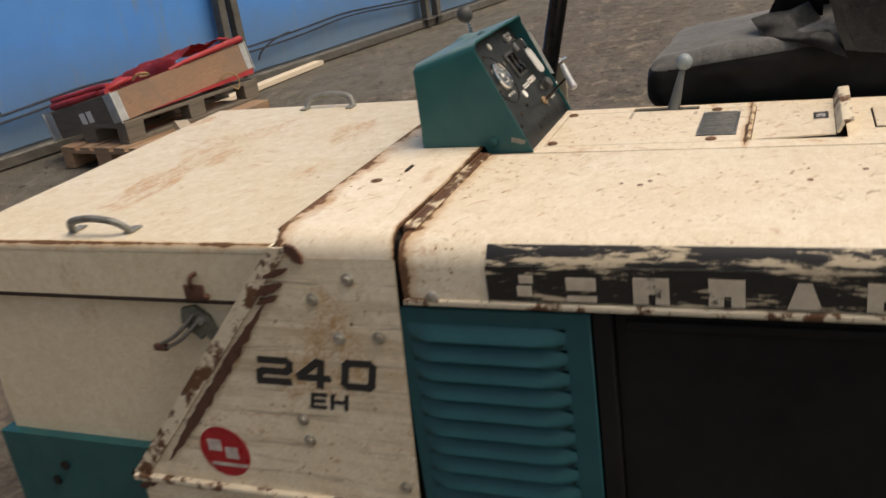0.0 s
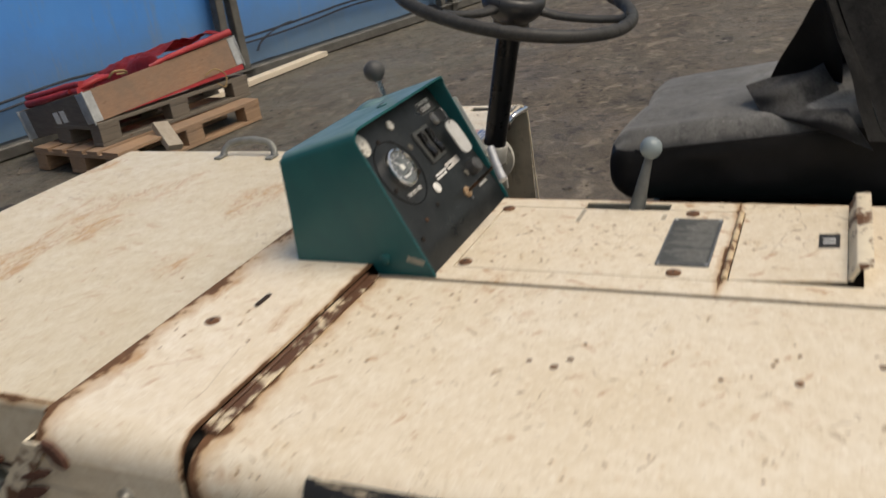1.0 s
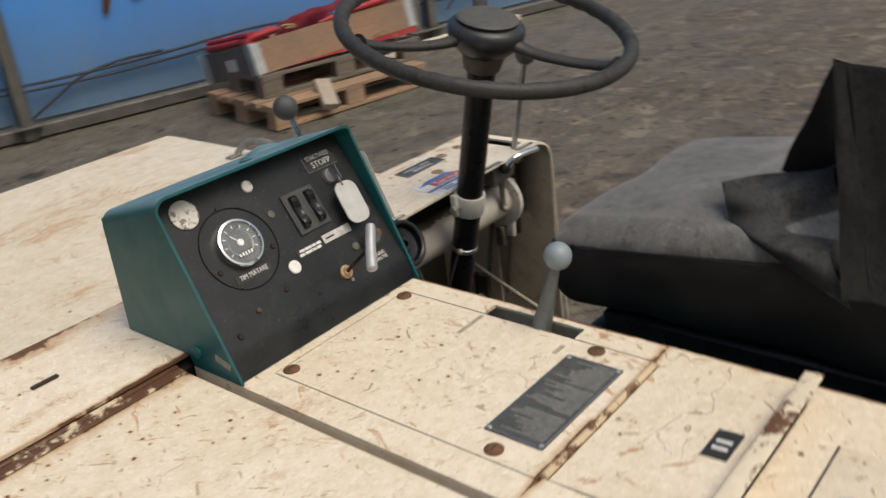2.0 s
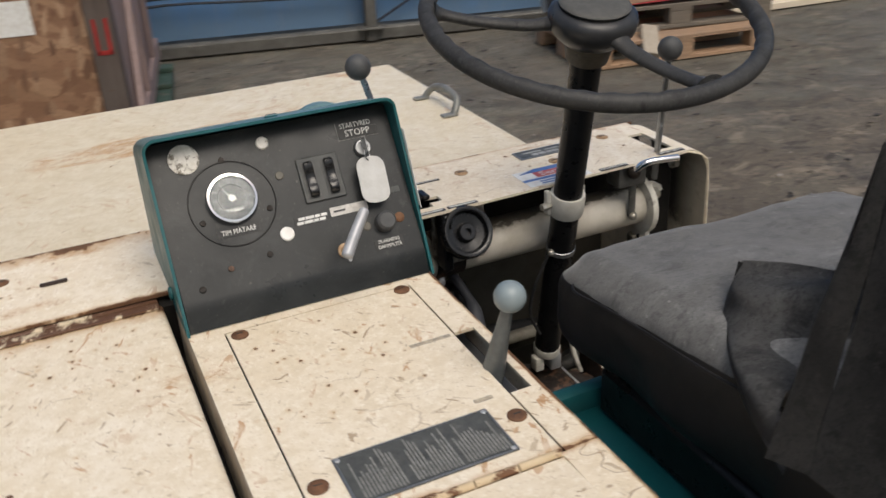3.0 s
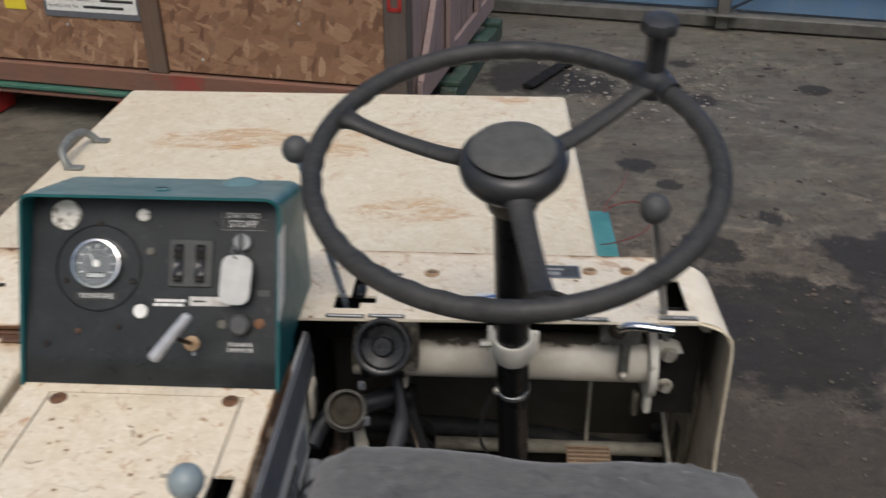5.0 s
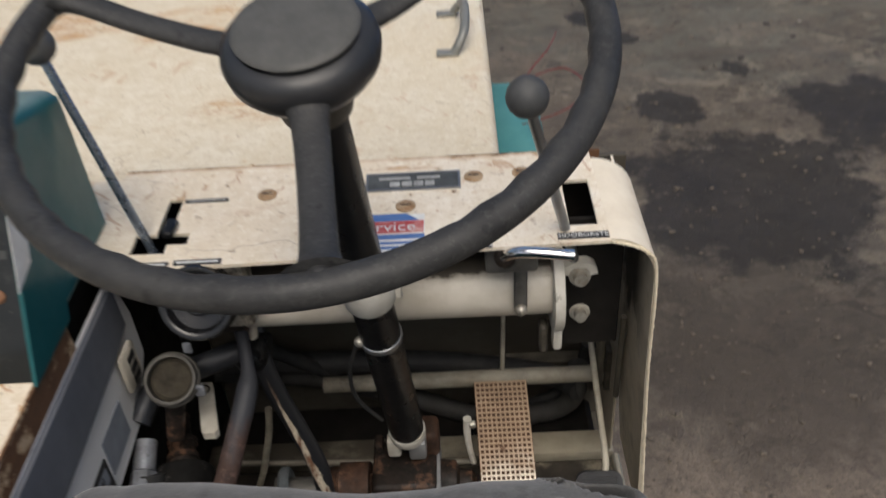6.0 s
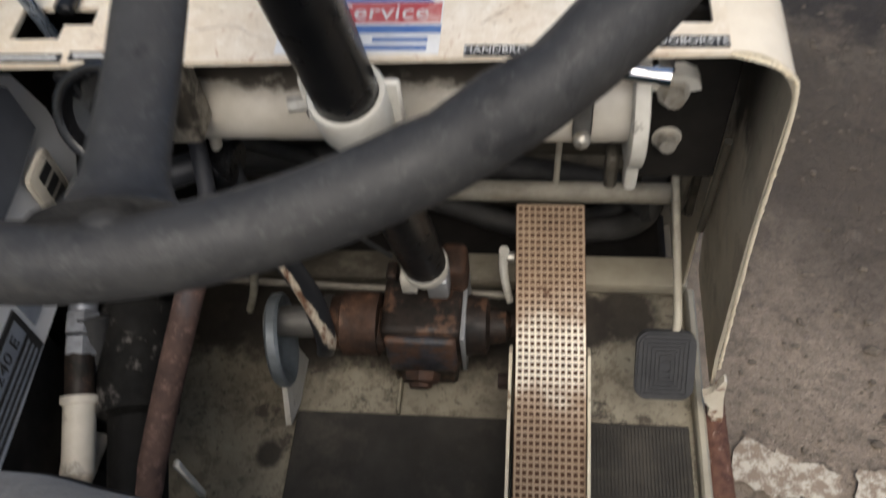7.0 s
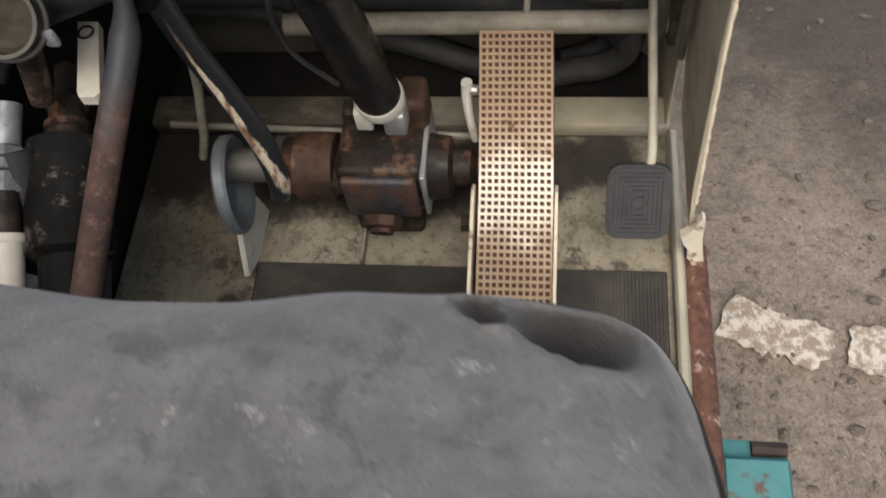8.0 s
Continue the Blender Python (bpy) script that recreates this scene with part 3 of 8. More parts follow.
# ---- blue sheet wall along the yard ----
WALL_A = Vector((-3.0, 6.025, 0))
WALL_D = Vector((1, -0.235, 0)).normalized()
WALL_N = Vector((-WALL_D.y * -1, -WALL_D.x, 0)).normalized()
WALL = Matrix(((WALL_D.x, -WALL_D.y, 0, WALL_A.x), (WALL_D.y, WALL_D.x, 0, WALL_A.y), (0, 0, 1, 0), (0, 0, 0, 1)))


def blue_material():
    k = Mat("blue_painted_sheet", 0.45)
    c = k.mix(k.ramp(k.noise(0.8, 4, 0.6), 0.35, 0.7), (0.058, 0.238, 0.66), (0.082, 0.292, 0.73))
    low = k.ramp(k.math("ADD", k.axis(2), k.math("MULTIPLY", k.noise(2.2, 6, 0.7), 0.55)), 0.45, 1.05, 1.0, 0.0)
    c = k.mix(k.math("MULTIPLY", low, 0.80), c, (0.13, 0.185, 0.225))
    c = k.mix(k.ramp(k.noise(9, 6, 0.75, k.map((1, 1, 0.16))), 0.54, 0.70, 0.0, 0.5), c, (0.20, 0.24, 0.28))
    c = k.mix(k.ramp(k.noise(3.4, 3, 0.6, k.map(loc=(1.2, 4, 2.2))), 0.73, 0.75), c, (0.10, 0.045, 0.02))
    k.color(c).rough(k.ramp(k.noise(6, 3), 0.3, 0.7, 0.32, 0.55))
    k.bump(k.noise(3, 3), 0.25, 0.02)
    return k.m


M_BLUE = blue_material()
M_POST = worn("dull_galvanised_post", (0.155, 0.150, 0.138), (0.095, 0.091, 0.082), 9, (0.5, 0.75), 0.35, 0.1, (0.16, 0.10, 0.06), (0.66, 0.74))
M_WALLRUST = worn("wall_rust", (0.20, 0.085, 0.035), (0.12, 0.05, 0.025), 14, (0.7, 0.9), 0, 0.3, (0.14, 0.19, 0.30), (0.60, 0.66))
M_CABLE = worn("black_cable", (0.008, 0.012, 0.022), (0.016, 0.020, 0.032), 20, (0.4, 0.6))


def wall_blue():
    bm = B()
    line = []
    for i in range(0, 92):
        s = i * 0.2
        line.append((s, 0.012 * math.sin(s * 1.9) + (0.014 if i % 6 == 0 else 0)))
    sheet(bm, line, lambda a, b, c: (a, b, c), 0.10, 3.8, 0.03)
    bmesh.ops.transform(bm, matrix=WALL, verts=bm.verts[:])
    w_ob = structure("wall_blue", bm, M_BLUE, "blue painted sheet wall, dirty and rust-stained towards its foot", "wall")
    bm = rbox(B(), 0, 18.2, -0.10, -0.005, 0.0, 0.085, 0.01, 1)
    bmesh.ops.transform(bm, matrix=WALL, verts=bm.verts[:])
    structure("trim", bm, M_POST, "grey steel rail along the foot of the blue wall", "rail")
    for s, lean in ((1.9, 0.0), (4.82, 0.0), (7.88, 0.03), (8.05, -0.01), (10.85, 0.0), (11.05, 0.04), (13.4, 0.0)):
        bm = rbox(B(), s - 0.04, s + 0.04, -0.13, -0.05, 0.0, 3.8, 0.006, 1)
        rbox(bm, s - 0.09, s + 0.09, -0.17, -0.02, 0.085, 0.097, 0.002, 1)
        bmesh.ops.transform(bm, matrix=WALL @ Matrix.Translation((s, 0, 0)) @ Matrix.Rotation(lean, 4, "Y") @ Matrix.Translation((-s, 0, 0)), verts=bm.verts[:])
        tagged(link_mesh("wall_post", bm, M_POST), "grey steel post standing against the blue wall", "post", "posts of the blue wall")
    for h, sag, r in ((0.385, 0.045, 0.0095), (0.350, 0.055, 0.0085)):
        pts = []
        for i in range(0, 37):
            s = i * 0.5
            pts.append((s, -0.06, h - sag * abs(math.sin(s * 1.02 - 0.4)) + 0.008 * math.sin(s * 2.3 + h * 30)))
        bm = pipe(B(), pts, r, 8, 3)
        bmesh.ops.transform(bm, matrix=WALL, verts=bm.verts[:])
        tagged(link_mesh("wall_cable", bm, M_CABLE), "black cable strung along the blue wall", "cable", "cables on the wall")
    for pts in ([(4.87, -0.06, 0.12), (5.05, -0.06, 0.22), (5.25, -0.06, 0.32), (5.50, -0.06, 0.365), (5.8, -0.06, 0.37)], [(8.25, -0.06, 0.20), (8.32, -0.06, 0.27), (8.5, -0.06, 0.335), (8.7, -0.06, 0.36)]):
        bm = pipe(B(), pts, 0.009, 8, 4)
        bmesh.ops.transform(bm, matrix=WALL, verts=bm.verts[:])
        tagged(link_mesh("wall_cable", bm, M_CABLE), "loose black cable end hanging down the blue wall", "cable", "cables on the wall")
    for s, h, w, t in ((5.52, 0.74, 0.028, 0.085), (5.74, 0.80, 0.038, 0.085), (6.9, 1.1, 0.03, 0.02)):
        bm = B()
        edge = []
        for k in range(28):
            a = 2 * math.pi * k / 28
            q = 1 + 0.35 * noise.noise((math.cos(a) * 2 + s, math.sin(a) * 2, h))
            edge.append(bm.verts.new((s + math.cos(a) * w * q + 0.3 * math.sin(a) * t, -0.030, h + math.sin(a) * t * q)))
        bm.faces.new(edge)
        bmesh.ops.solidify(bm, geom=bm.faces[:], thickness=0.001)
        bmesh.ops.transform(bm, matrix=WALL, verts=bm.verts[:])
        part("rust_patch", bm, M_WALLRUST, w_ob, smooth=0)


wall_blue()


# ---- the ride-on sweeper ----
SWEEPER = thing("ride_on_sweeper", (-0.115, 0.1, 0.0), "old cream and teal ride-on sweeper with chipped rusty paint", "sweeper")
XL, XR = -0.770, 0.537


def hood():
    # engine hood: rounded long edge, skirt, downturned lip into the gap
    line = [(-0.347, 0.845), (-0.347, 0.876)] + arc(-0.355, 0.877, 0.008, 0, 90, 4) + arc(XL + 0.042, 0.842, 0.042, 90, 180, 7) + [(XL, 0.795), (XL + 0.006, 0.789)]
    h = part("engine_hood", sheet(B(), line, xz, -1.08, 0.112, 0.004), M_HOOD, SWEEPER, "cream engine hood with rust-chipped edges")
    part("hood_edge", rbox(B(), XL + 0.045, -0.352, 0.098, 0.1125, 0.8852, 0.8885, 0.001, 1), M_CHIPPED, h, "chipped rusty hood edge")
    part("seam_strip", rbox(B(), XL + 0.047, -0.352, 0.1128, 0.1196, 0.860, 0.8905, 0.0015, 1), M_CHIPPED, h, "rusty strip in the hood seam")
    # dark band on the skirt with pale blocks where the lettering has flaked
    part("skirt_lip", rbox(B(), XL - 0.006, XL + 0.004, -1.08, 0.112, 0.7850, 0.7945, 0.002, 2), M_LIP, h, "chipped cream skirt lip")
    part("band", rbox(B(), XL - 0.0026, XL - 0.0012, -0.665, -0.022, 0.7975, 0.850, 0), M_BAND, h, "flaking black name band")
    part("band_top", sheet(B(), arc(XL + 0.042, 0.842, 0.0434, 168, 128, 8), xz, -0.665, -0.024, 0.0010), M_BAND, h)
    y = -0.066
    for w, kind in ((0.021, "t"), (0.041, "e"), (0.047, "n"), (0.045, "n"), (0.041, "a"), (0.043, "n"), (0.030, "e")):
        bm = B()
        x0, x1 = XL - 0.0042, XL - 0.0028
        if kind == "t":
            rbox(bm, x0, x1, y, y - w, 0.806, 0.822)
            rbox(bm, x0, x1, y - 0.004, y - w - 0.003, 0.826, 0.838)
        elif kind == "e":
            rbox(bm, x0, x1, y, y - w, 0.800, 0.809)
            rbox(bm, x0, x1, y, y - w, 0.817, 0.836)
        elif kind == "n":
            rbox(bm, x0, x1, y, y - w * 0.42, 0.800, 0.838)
            rbox(bm, x0, x1, y - w * 0.62, y - w, 0.800, 0.838)
            rbox(bm, x0, x1, y - w * 0.42, y - w * 0.62, 0.815, 0.838)
        else:
            prism(bm, [(y - w * 0.3, 0.836), (y - w * 0.7, 0.836), (y - w, 0.800), (y, 0.800)], yz(0), x0, x1)
        part("flaked_block", bm, M_FLAKED, h, smooth=0)
        y -= w + 0.0495
    for yy, zz in ((0.066, 0.797),):
        part("bolt", lathe(B(), (XL, yy, zz), (-1, 0, 0), [(0, 0.010), (0.004, 0.010), (0.006, 0.006)], 12), M_BOLT, h)
    for x, yy, r in ((-0.533, -0.202, 0.006), (-0.525, -0.172, 0.004), (-0.515, -0.215, 0.005), (-0.520, -0.445, 0.006), (-0.475, -0.52, 0.006)):
        part("rust_pit", lathe(B(), (x, yy, 0.8836), (0, 0, 1), [(0, r), (0.0012, r * 0.8)], 10), M_SCREW, h)


def band_material():
    k = Mat("flaking_black_band", 0.5)
    f = k.ramp(k.math("ADD", k.noise(24, 6, 0.78, k.map((1, 0.30, 2.2))), k.math("MULTIPLY", k.near(2, 0.858, 0.013), 0.13)), 0.570, 0.61)
    k.color(k.mix(f, k.mix(k.noise(40, 4), (0.008, 0.008, 0.009), (0.019, 0.018, 0.018)), (0.56, 0.47, 0.34)))
    k.bump(f, 0.2, 0.001)
    return k.m


M_RUSTRED = worn("red_brown_rust", (0.115, 0.050, 0.032), (0.070, 0.030, 0.020), 50, (0.7, 0.9), 0, 0.4, (0.19, 0.095, 0.055), (0.62, 0.70))
M_LIP = worn("rusty_lip_paint", (0.74, 0.66, 0.51), (0.66, 0.57, 0.43), 40, (0.5, 0.7), 0, 0.2, (0.13, 0.06, 0.03), (0.52, 0.56))
M_BAND = band_material()
M_FLAKED = worn("flaked_pale_blocks", (0.62, 0.55, 0.44), (0.48, 0.41, 0.32), 40, (0.5, 0.7), 0, 0.2, (0.05, 0.042, 0.036), (0.57, 0.62))
M_CHIPPED = worn("chipped_edge_paint", (0.60, 0.50, 0.35), (0.66, 0.57, 0.42), 30, (0.5, 0.75), 0, 0.25, (0.10, 0.045, 0.022), (0.44, 0.49))
hood()


def side_left():
    # teal louvred door, black recessed door behind it
    bm = rbox(B(), XL + 0.006, XL + 0.012, -0.163, 0.136, 0.22, 0.776, 0.002, 1)
    door = part("louvred_door", bm, M_TEALRUST, SWEEPER, "teal louvred side door with rust flecks")
    for i in range(15):
        z = 0.738 - i * 0.0335
        bm = B()
        rows = []
        for k in range(13):
            y = 0.117 - 0.244 * k / 12
            f = math.sin(min(1.0, min(k, 12 - k) / 1.5) * math.pi / 2)
            rows.append([bm.verts.new((XL + 0.0055 - a * f, y, z + b)) for a, b in ((0, 0.013), (0.006, 0.007), (0.0125, -0.004), (0.0145, -0.010), (0.0125, -0.0115), (0.0, -0.0105))])
        for a, b in zip(rows, rows[1:]):
            for k in range(6):
                bm.faces.new((a[k], a[(k + 1) % 6], b[(k + 1) % 6], b[k]))
        part("louvre", bm, M_TEALRUST, door)
        # Dark strip below each louvre, drawn for its shadow line.
        part("louvre_shade_strip", rbox(B(), XL + 0.0050, XL + 0.0058, -0.122, 0.112, z - 0.0165, z - 0.0108), M_DARK, door, smooth=0)
    part("side_frame", rbox(B(), XL + 0.010, XL + 0.03, -0.192, -0.165, 0.15, 0.785, 0.002, 1), M_DARKDOOR, SWEEPER)
    bm = rbox(B(), XL + 0.025, XL + 0.035, -1.06, -0.192, 0.15, 0.790, 0.003, 1)
    d = part("side_door", bm, M_DARKDOOR, SWEEPER, "dull black side door")
    part("door_lip", rbox(B(), XL + 0.016, XL + 0.026, -1.06, -0.21, 0.748, 0.763, 0.004, 2), M_DARKDOOR, d)
    # cowl side: slanted front edge, folded rusty flange, low lip
    pts = [(0.120, 0.856), (0.317, 0.856), (0.709, 0.415), (0.709, 0.405), (0.146, 0.405)]
    s = part("cowl_side", prism(B(), pts, yz(XL), 0.0, 0.004), M_SIDE, SWEEPER, "scratched cream side panel with rusted slanted edge")
    fl = [(0.292, 0.874), (0.324, 0.874), (0.735, 0.405), (0.702, 0.405)]
    part("slanted_edge", prism(B(), fl, yz(XL), -0.0045, -0.0006), M_LIP, s, "chipped cream slanted edge")
    part("edge_flange", sheet(B(), [(0.324, 0.874), (0.735, 0.405)], yz(XL), -0.003, 0.030, 0.003), M_LIP, s)
    # rust eating in along the fold behind the edge

    def rust_run(y0, z0, y1, z1, w, n, seed):
        d_ = Vector((y1 - y0, z1 - z0))
        side = Vector((-d_.y, d_.x)).normalized()
        up, down = [], []
        for k in range(n + 1):
            q = Vector((y0, z0)) + d_ * (k / n)
            taper = min(1.0, 4 * k / n, 4 * (n - k) / n) * 0.9 + 0.1
            up.append(q + side * w * taper * (0.5 + 0.38 * noise.noise((k * 0.45, seed, 0))))
            down.append(q - side * w * taper * (0.5 + 0.38 * noise.noise((k * 0.45, seed, 9))))
        return prism(B(), [tuple(v) for v in up + down[::-1]], yz(XL), -0.0062, -0.0002)
    part("rust_run", rust_run(0.362, 0.772, 0.640, 0.446, 0.017, 44, 1), M_RUSTRED, s, "dark rust along the fold", smooth=0)
    for k, (a, b, c, d_, w) in enumerate(((0.318, 0.812, 0.368, 0.792, 0.013), (0.302, 0.838, 0.350, 0.822, 0.010), (0.330, 0.790, 0.372, 0.776, 0.010), (0.680, 0.395, 0.735, 0.372, 0.012))):
        part("rust_run", rust_run(a, b, c, d_, w, 14, 3 + k), M_RUSTRED, s, smooth=0)
    part("rust_run", rust_run(0.298, 0.880, 0.272, 0.848, 0.018, 16, 21), M_RUSTRED, s, smooth=0)
    part("low_lip", rbox(B(), XL - 0.012, XL + 0.01, 0.146, 0.735, 0.392, 0.405, 0.003, 2), M_LIP, s)
    part("low_skirt", rbox(B(), XL - 0.002, XL + 0.004, 0.146, 0.724, 0.20, 0.393, 0.001, 1), M_SIDE, s)
    for y, z in ((0.201, 0.822), (0.269, 0.786), (0.235, 0.720), (0.165, 0.725), (0.335, 0.560), (0.330, 0.520), (0.165, 0.445)):
        part("bolt", lathe(B(), (XL, y, z), (-1, 0, 0), [(0, 0.011), (0.002, 0.011), (0.003, 0.007), (0.007, 0.0065)], 12), M_BOLT, s)
    # square-cut slanted figures
    def figure(bm, left, base, w, h, pen, strokes):
        for k, (a, b, c, d_) in enumerate(strokes):
            p, q = (Vector((left - u * w + (0.5 - v) * h * 0.23, base + v * h)) for u, v in ((a, b), (c, d_)))
            e = (q - p).normalized()
            n_ = Vector((-e.y, e.x)) * pen / 2
            p, q = p - e * pen * 0.45, q + e * pen * 0.45
            prism(bm, [tuple(v) for v in (p + n_, q + n_, q - n_, p - n_)], yz(XL), -0.0012 - 0.00006 * k, -0.0003)
        return bm
    two = ((0, 0.97, 0.86, 0.97), (0.90, 0.97, 0.99, 0.88), (1, 0.86, 1, 0.62), (0.99, 0.58, 0.90, 0.49), (0.86, 0.48, 0.14, 0.48), (0.10, 0.47, 0.01, 0.38), (0, 0.40, 0, 0.08), (0, 0.02, 1, 0.02))
    four = ((0.62, 1.0, 0, 0.36), (0, 0.30, 1.05, 0.30), (0.78, 1.0, 0.78, -0.04))
    nought = ((0.14, 0.97, 0.86, 0.97), (0.90, 0.96, 0.99, 0.87), (1, 0.84, 1, 0.16), (0.99, 0.13, 0.90, 0.04), (0.14, 0.03, 0.86, 0.03), (0.10, 0.04, 0.01, 0.13), (0, 0.84, 0, 0.16), (0.01, 0.87, 0.10, 0.96))
    bm = figure(B(), 0.398, 0.631, 0.056, 0.042, 0.0125, two)
    part("numeral", bm, M_DARKINK, s, "black decal 2", smooth=0)
    part("numeral", figure(B(), 0.322, 0.631, 0.050, 0.042, 0.0125, four), M_DARKINK, s, "black decal 4", smooth=0)
    part("numeral", figure(B(), 0.238, 0.631, 0.048, 0.046, 0.0125, nought), M_DARKINK, s, "black decal 0", smooth=0)
    part("letter", figure(B(), 0.309, 0.588, 0.024, 0.024, 0.0068, ((0, 0, 0, 1), (0, 1, 1, 1), (0, 0.5, 0.9, 0.5), (0, 0, 1, 0))), M_DARKINK, s, "black decal E", smooth=0)
    part("letter", figure(B(), 0.272, 0.588, 0.026, 0.024, 0.0068, ((0, 0, 0, 1), (0, 0.5, 1, 0.5), (1, 0, 1, 1))), M_DARKINK, s, "black decal H", smooth=0)
    r = part("round_sticker", lathe(B(), (XL, 0.515, 0.475), (-1, 0, 0), [(0, 0.052), (0.0008, 0.052)], 32), M_REDSTICK, s, "round red sticker", smooth=0)
    for y, z, w, h in ((0.533, 0.488, 0.028, 0.024), (0.500, 0.474, 0.026, 0.024), (0.510, 0.448, 0.074, 0.007)):
        part("pale_mark", rbox(B(), XL - 0.0018, XL - 0.001, y - w / 2, y + w / 2, z - h / 2, z + h / 2), M_INKPALE, r, smooth=0)


M_DARKDOOR = worn("dull_black_door", (0.009, 0.0088, 0.0095), (0.015, 0.0142, 0.0150), 6, (0.6, 0.85), 0, 0.2, (0.028, 0.0235, 0.022), (0.62, 0.78), spec=0.2)
M_INKPALE = worn("scuffed_white_print", (0.60, 0.56, 0.52), (0.38, 0.30, 0.28), 60, (0.5, 0.7), 0, 0)
M_REDSTICK = worn("red_sticker", (0.42, 0.012, 0.022), (0.34, 0.01, 0.018), 30, (0.25, 0.4), 0, 0.03)
side_left()


def cowl():
    # top plate with two lever slots, rounded at both long ends
    xs = [-0.030, 0.012, 0.032, 0.047, 0.067, 0.450, 0.478, 0.487]
    ys = [0.155, 0.183, 0.197, 0.215, 0.250, 0.277, 0.336]
    holes = {(1, 2), (2, 2), (3, 2), (2, 3), (2, 4), (1, 1), (2, 1), (5, 2), (5, 3), (5, 4)}
    bm = plate(B(), xs, ys, holes, 0.891, 0.895)
    for v in bm.verts:
        if v.co.y < 0.156:
            v.co.y = 0.158 + 0.012 * v.co.x / 0.487
    plate(bm, [-0.728, -0.030], [0.120, 0.320], set(), 0.891, 0.895)
    c = part("cowl_top", bm, M_COWL, SWEEPER, "cream cowl plate with rusty seams", smooth=0)
    line = arc(XL + 0.042, 0.853, 0.042, 180, 90, 7)
    part("cowl_corner", sheet(B(), line[::-1], xz, 0.120, 0.318, 0.004), M_COWL, c)
    line = arc(0.487, 0.845, 0.050, 90, 0, 8) + [(XR + 0.003, 0.70), (XR + 0.012, 0.50), (XR + 0.018, 0.43)]
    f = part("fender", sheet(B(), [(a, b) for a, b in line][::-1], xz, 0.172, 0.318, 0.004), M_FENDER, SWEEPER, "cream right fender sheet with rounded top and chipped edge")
    pts = [(XR + 0.005, 0.436), (XR + 0.012, 0.444), (XR + 0.0165, 0.458), (XR + 0.0205, 0.472), (XR + 0.0235, 0.468), (XR + 0.026, 0.434), (XR + 0.031, 0.404), (XR + 0.034, 0.386), (XR + 0.035, 0.376), (XR + 0.0315, 0.370), (XR + 0.029, 0.380), (XR + 0.0255, 0.371), (XR + 0.022, 0.384), (XR + 0.017, 0.392), (XR + 0.016, 0.410), (XR + 0.010, 0.420)]
    part("fender_tip", prism(B(), pts, xz, 0.158, 0.166), M_TIP, f, "chipped pale fender end")
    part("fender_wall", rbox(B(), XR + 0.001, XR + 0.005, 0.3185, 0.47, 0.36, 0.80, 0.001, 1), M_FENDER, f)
    part("chipped_edge", pipe(B(), [(0.487, 0.171, 0.893), (0.522, 0.171, 0.878), (XR - 0.002, 0.171, 0.845), (XR + 0.001, 0.167, 0.70), (XR + 0.010, 0.158, 0.50)], lambda t: 0.0017 + 0.0014 * noise.noise((t * 110, 3, 1)), 6, 40), M_EDGE, f, "paint-chipped pale sheet edge")
    part("cowl_front", rbox(B(), XL + 0.03, -0.031, 0.3205, 0.324, 0.78, 0.893, 0), M_COWL, c, smooth=0)
    for x, y in ((-0.523, 0.252), (0.137, 0.276), (0.286, 0.243), (0.358, 0.292), (0.410, 0.295)):
        s = part("screw", lathe(B(), (x, y, 0.8952), (0, 0, 1), [(0, 0.0105), (0.0010, 0.0105), (0.0014, 0.0085), (0.0010, 0.0078), (0.0022, 0.0062)], 20), M_SCREW if x < 0 else M_BRASS, c)
        part("screw_slot", rbox(B(), x - 0.0055, x + 0.0055, y - 0.0009, y + 0.0009, 0.8974, 0.8979), M_DARKINK, s, smooth=0)
    part("cowl_front", rbox(B(), -0.029, 0.50, 0.3365, 0.340, 0.78, 0.893, 0), M_COWL, c, smooth=0)
    part("spring_clip", rbox(B(), -0.478, -0.445, 0.212, 0.218, 0.8953, 0.899, 0.001, 1), M_RUST, c)
    # narrow label strips, their lettering too small to read
    for x0, x1, y0, y1 in ((0.006, 0.056, 0.160, 0.168), (0.061, 0.108, 0.162, 0.170), (0.050, 0.096, 0.268, 0.274)):
        d = part("label_strip", rbox(B(), x0, x1, y0, y1, 0.8953, 0.8960), M_DARKINK, c, smooth=0)
        part("lettering", rbox(B(), x0 + 0.003, x1 - 0.003, y0 + 0.0025, y1 - 0.0025, 0.8961, 0.8963), M_INK, d, smooth=0)
    d = part("name_strip", rbox(B(), 0.322, 0.372, 0.1665, 0.1755, 0.8953, 0.8961), M_DARKINK, c, "black label strip HANDBROMS", smooth=0)
    part("lettering", words("HANDBROMS", 0.0082, Matrix.Translation((0.347, 0.171, 0.8963)), 0.0001), M_INK, d, smooth=0)
    d = part("name_strip", rbox(B(), 0.436, 0.486, 0.174, 0.184, 0.8953, 0.8961), M_DARKINK, c, "black label strip SIDOBORSTE", smooth=0)
    part("lettering", words("SIDOBORSTE", 0.0085, Matrix.Translation((0.461, 0.179, 0.8963)), 0.0001), M_INK, d, smooth=0)
    d = part("badge", rbox(B(), 0.244, 0.342, 0.2735, 0.3025, 0.8953, 0.8963), M_PLAQUE, c, "dark grey badge with silver rim and worn print", smooth=0)
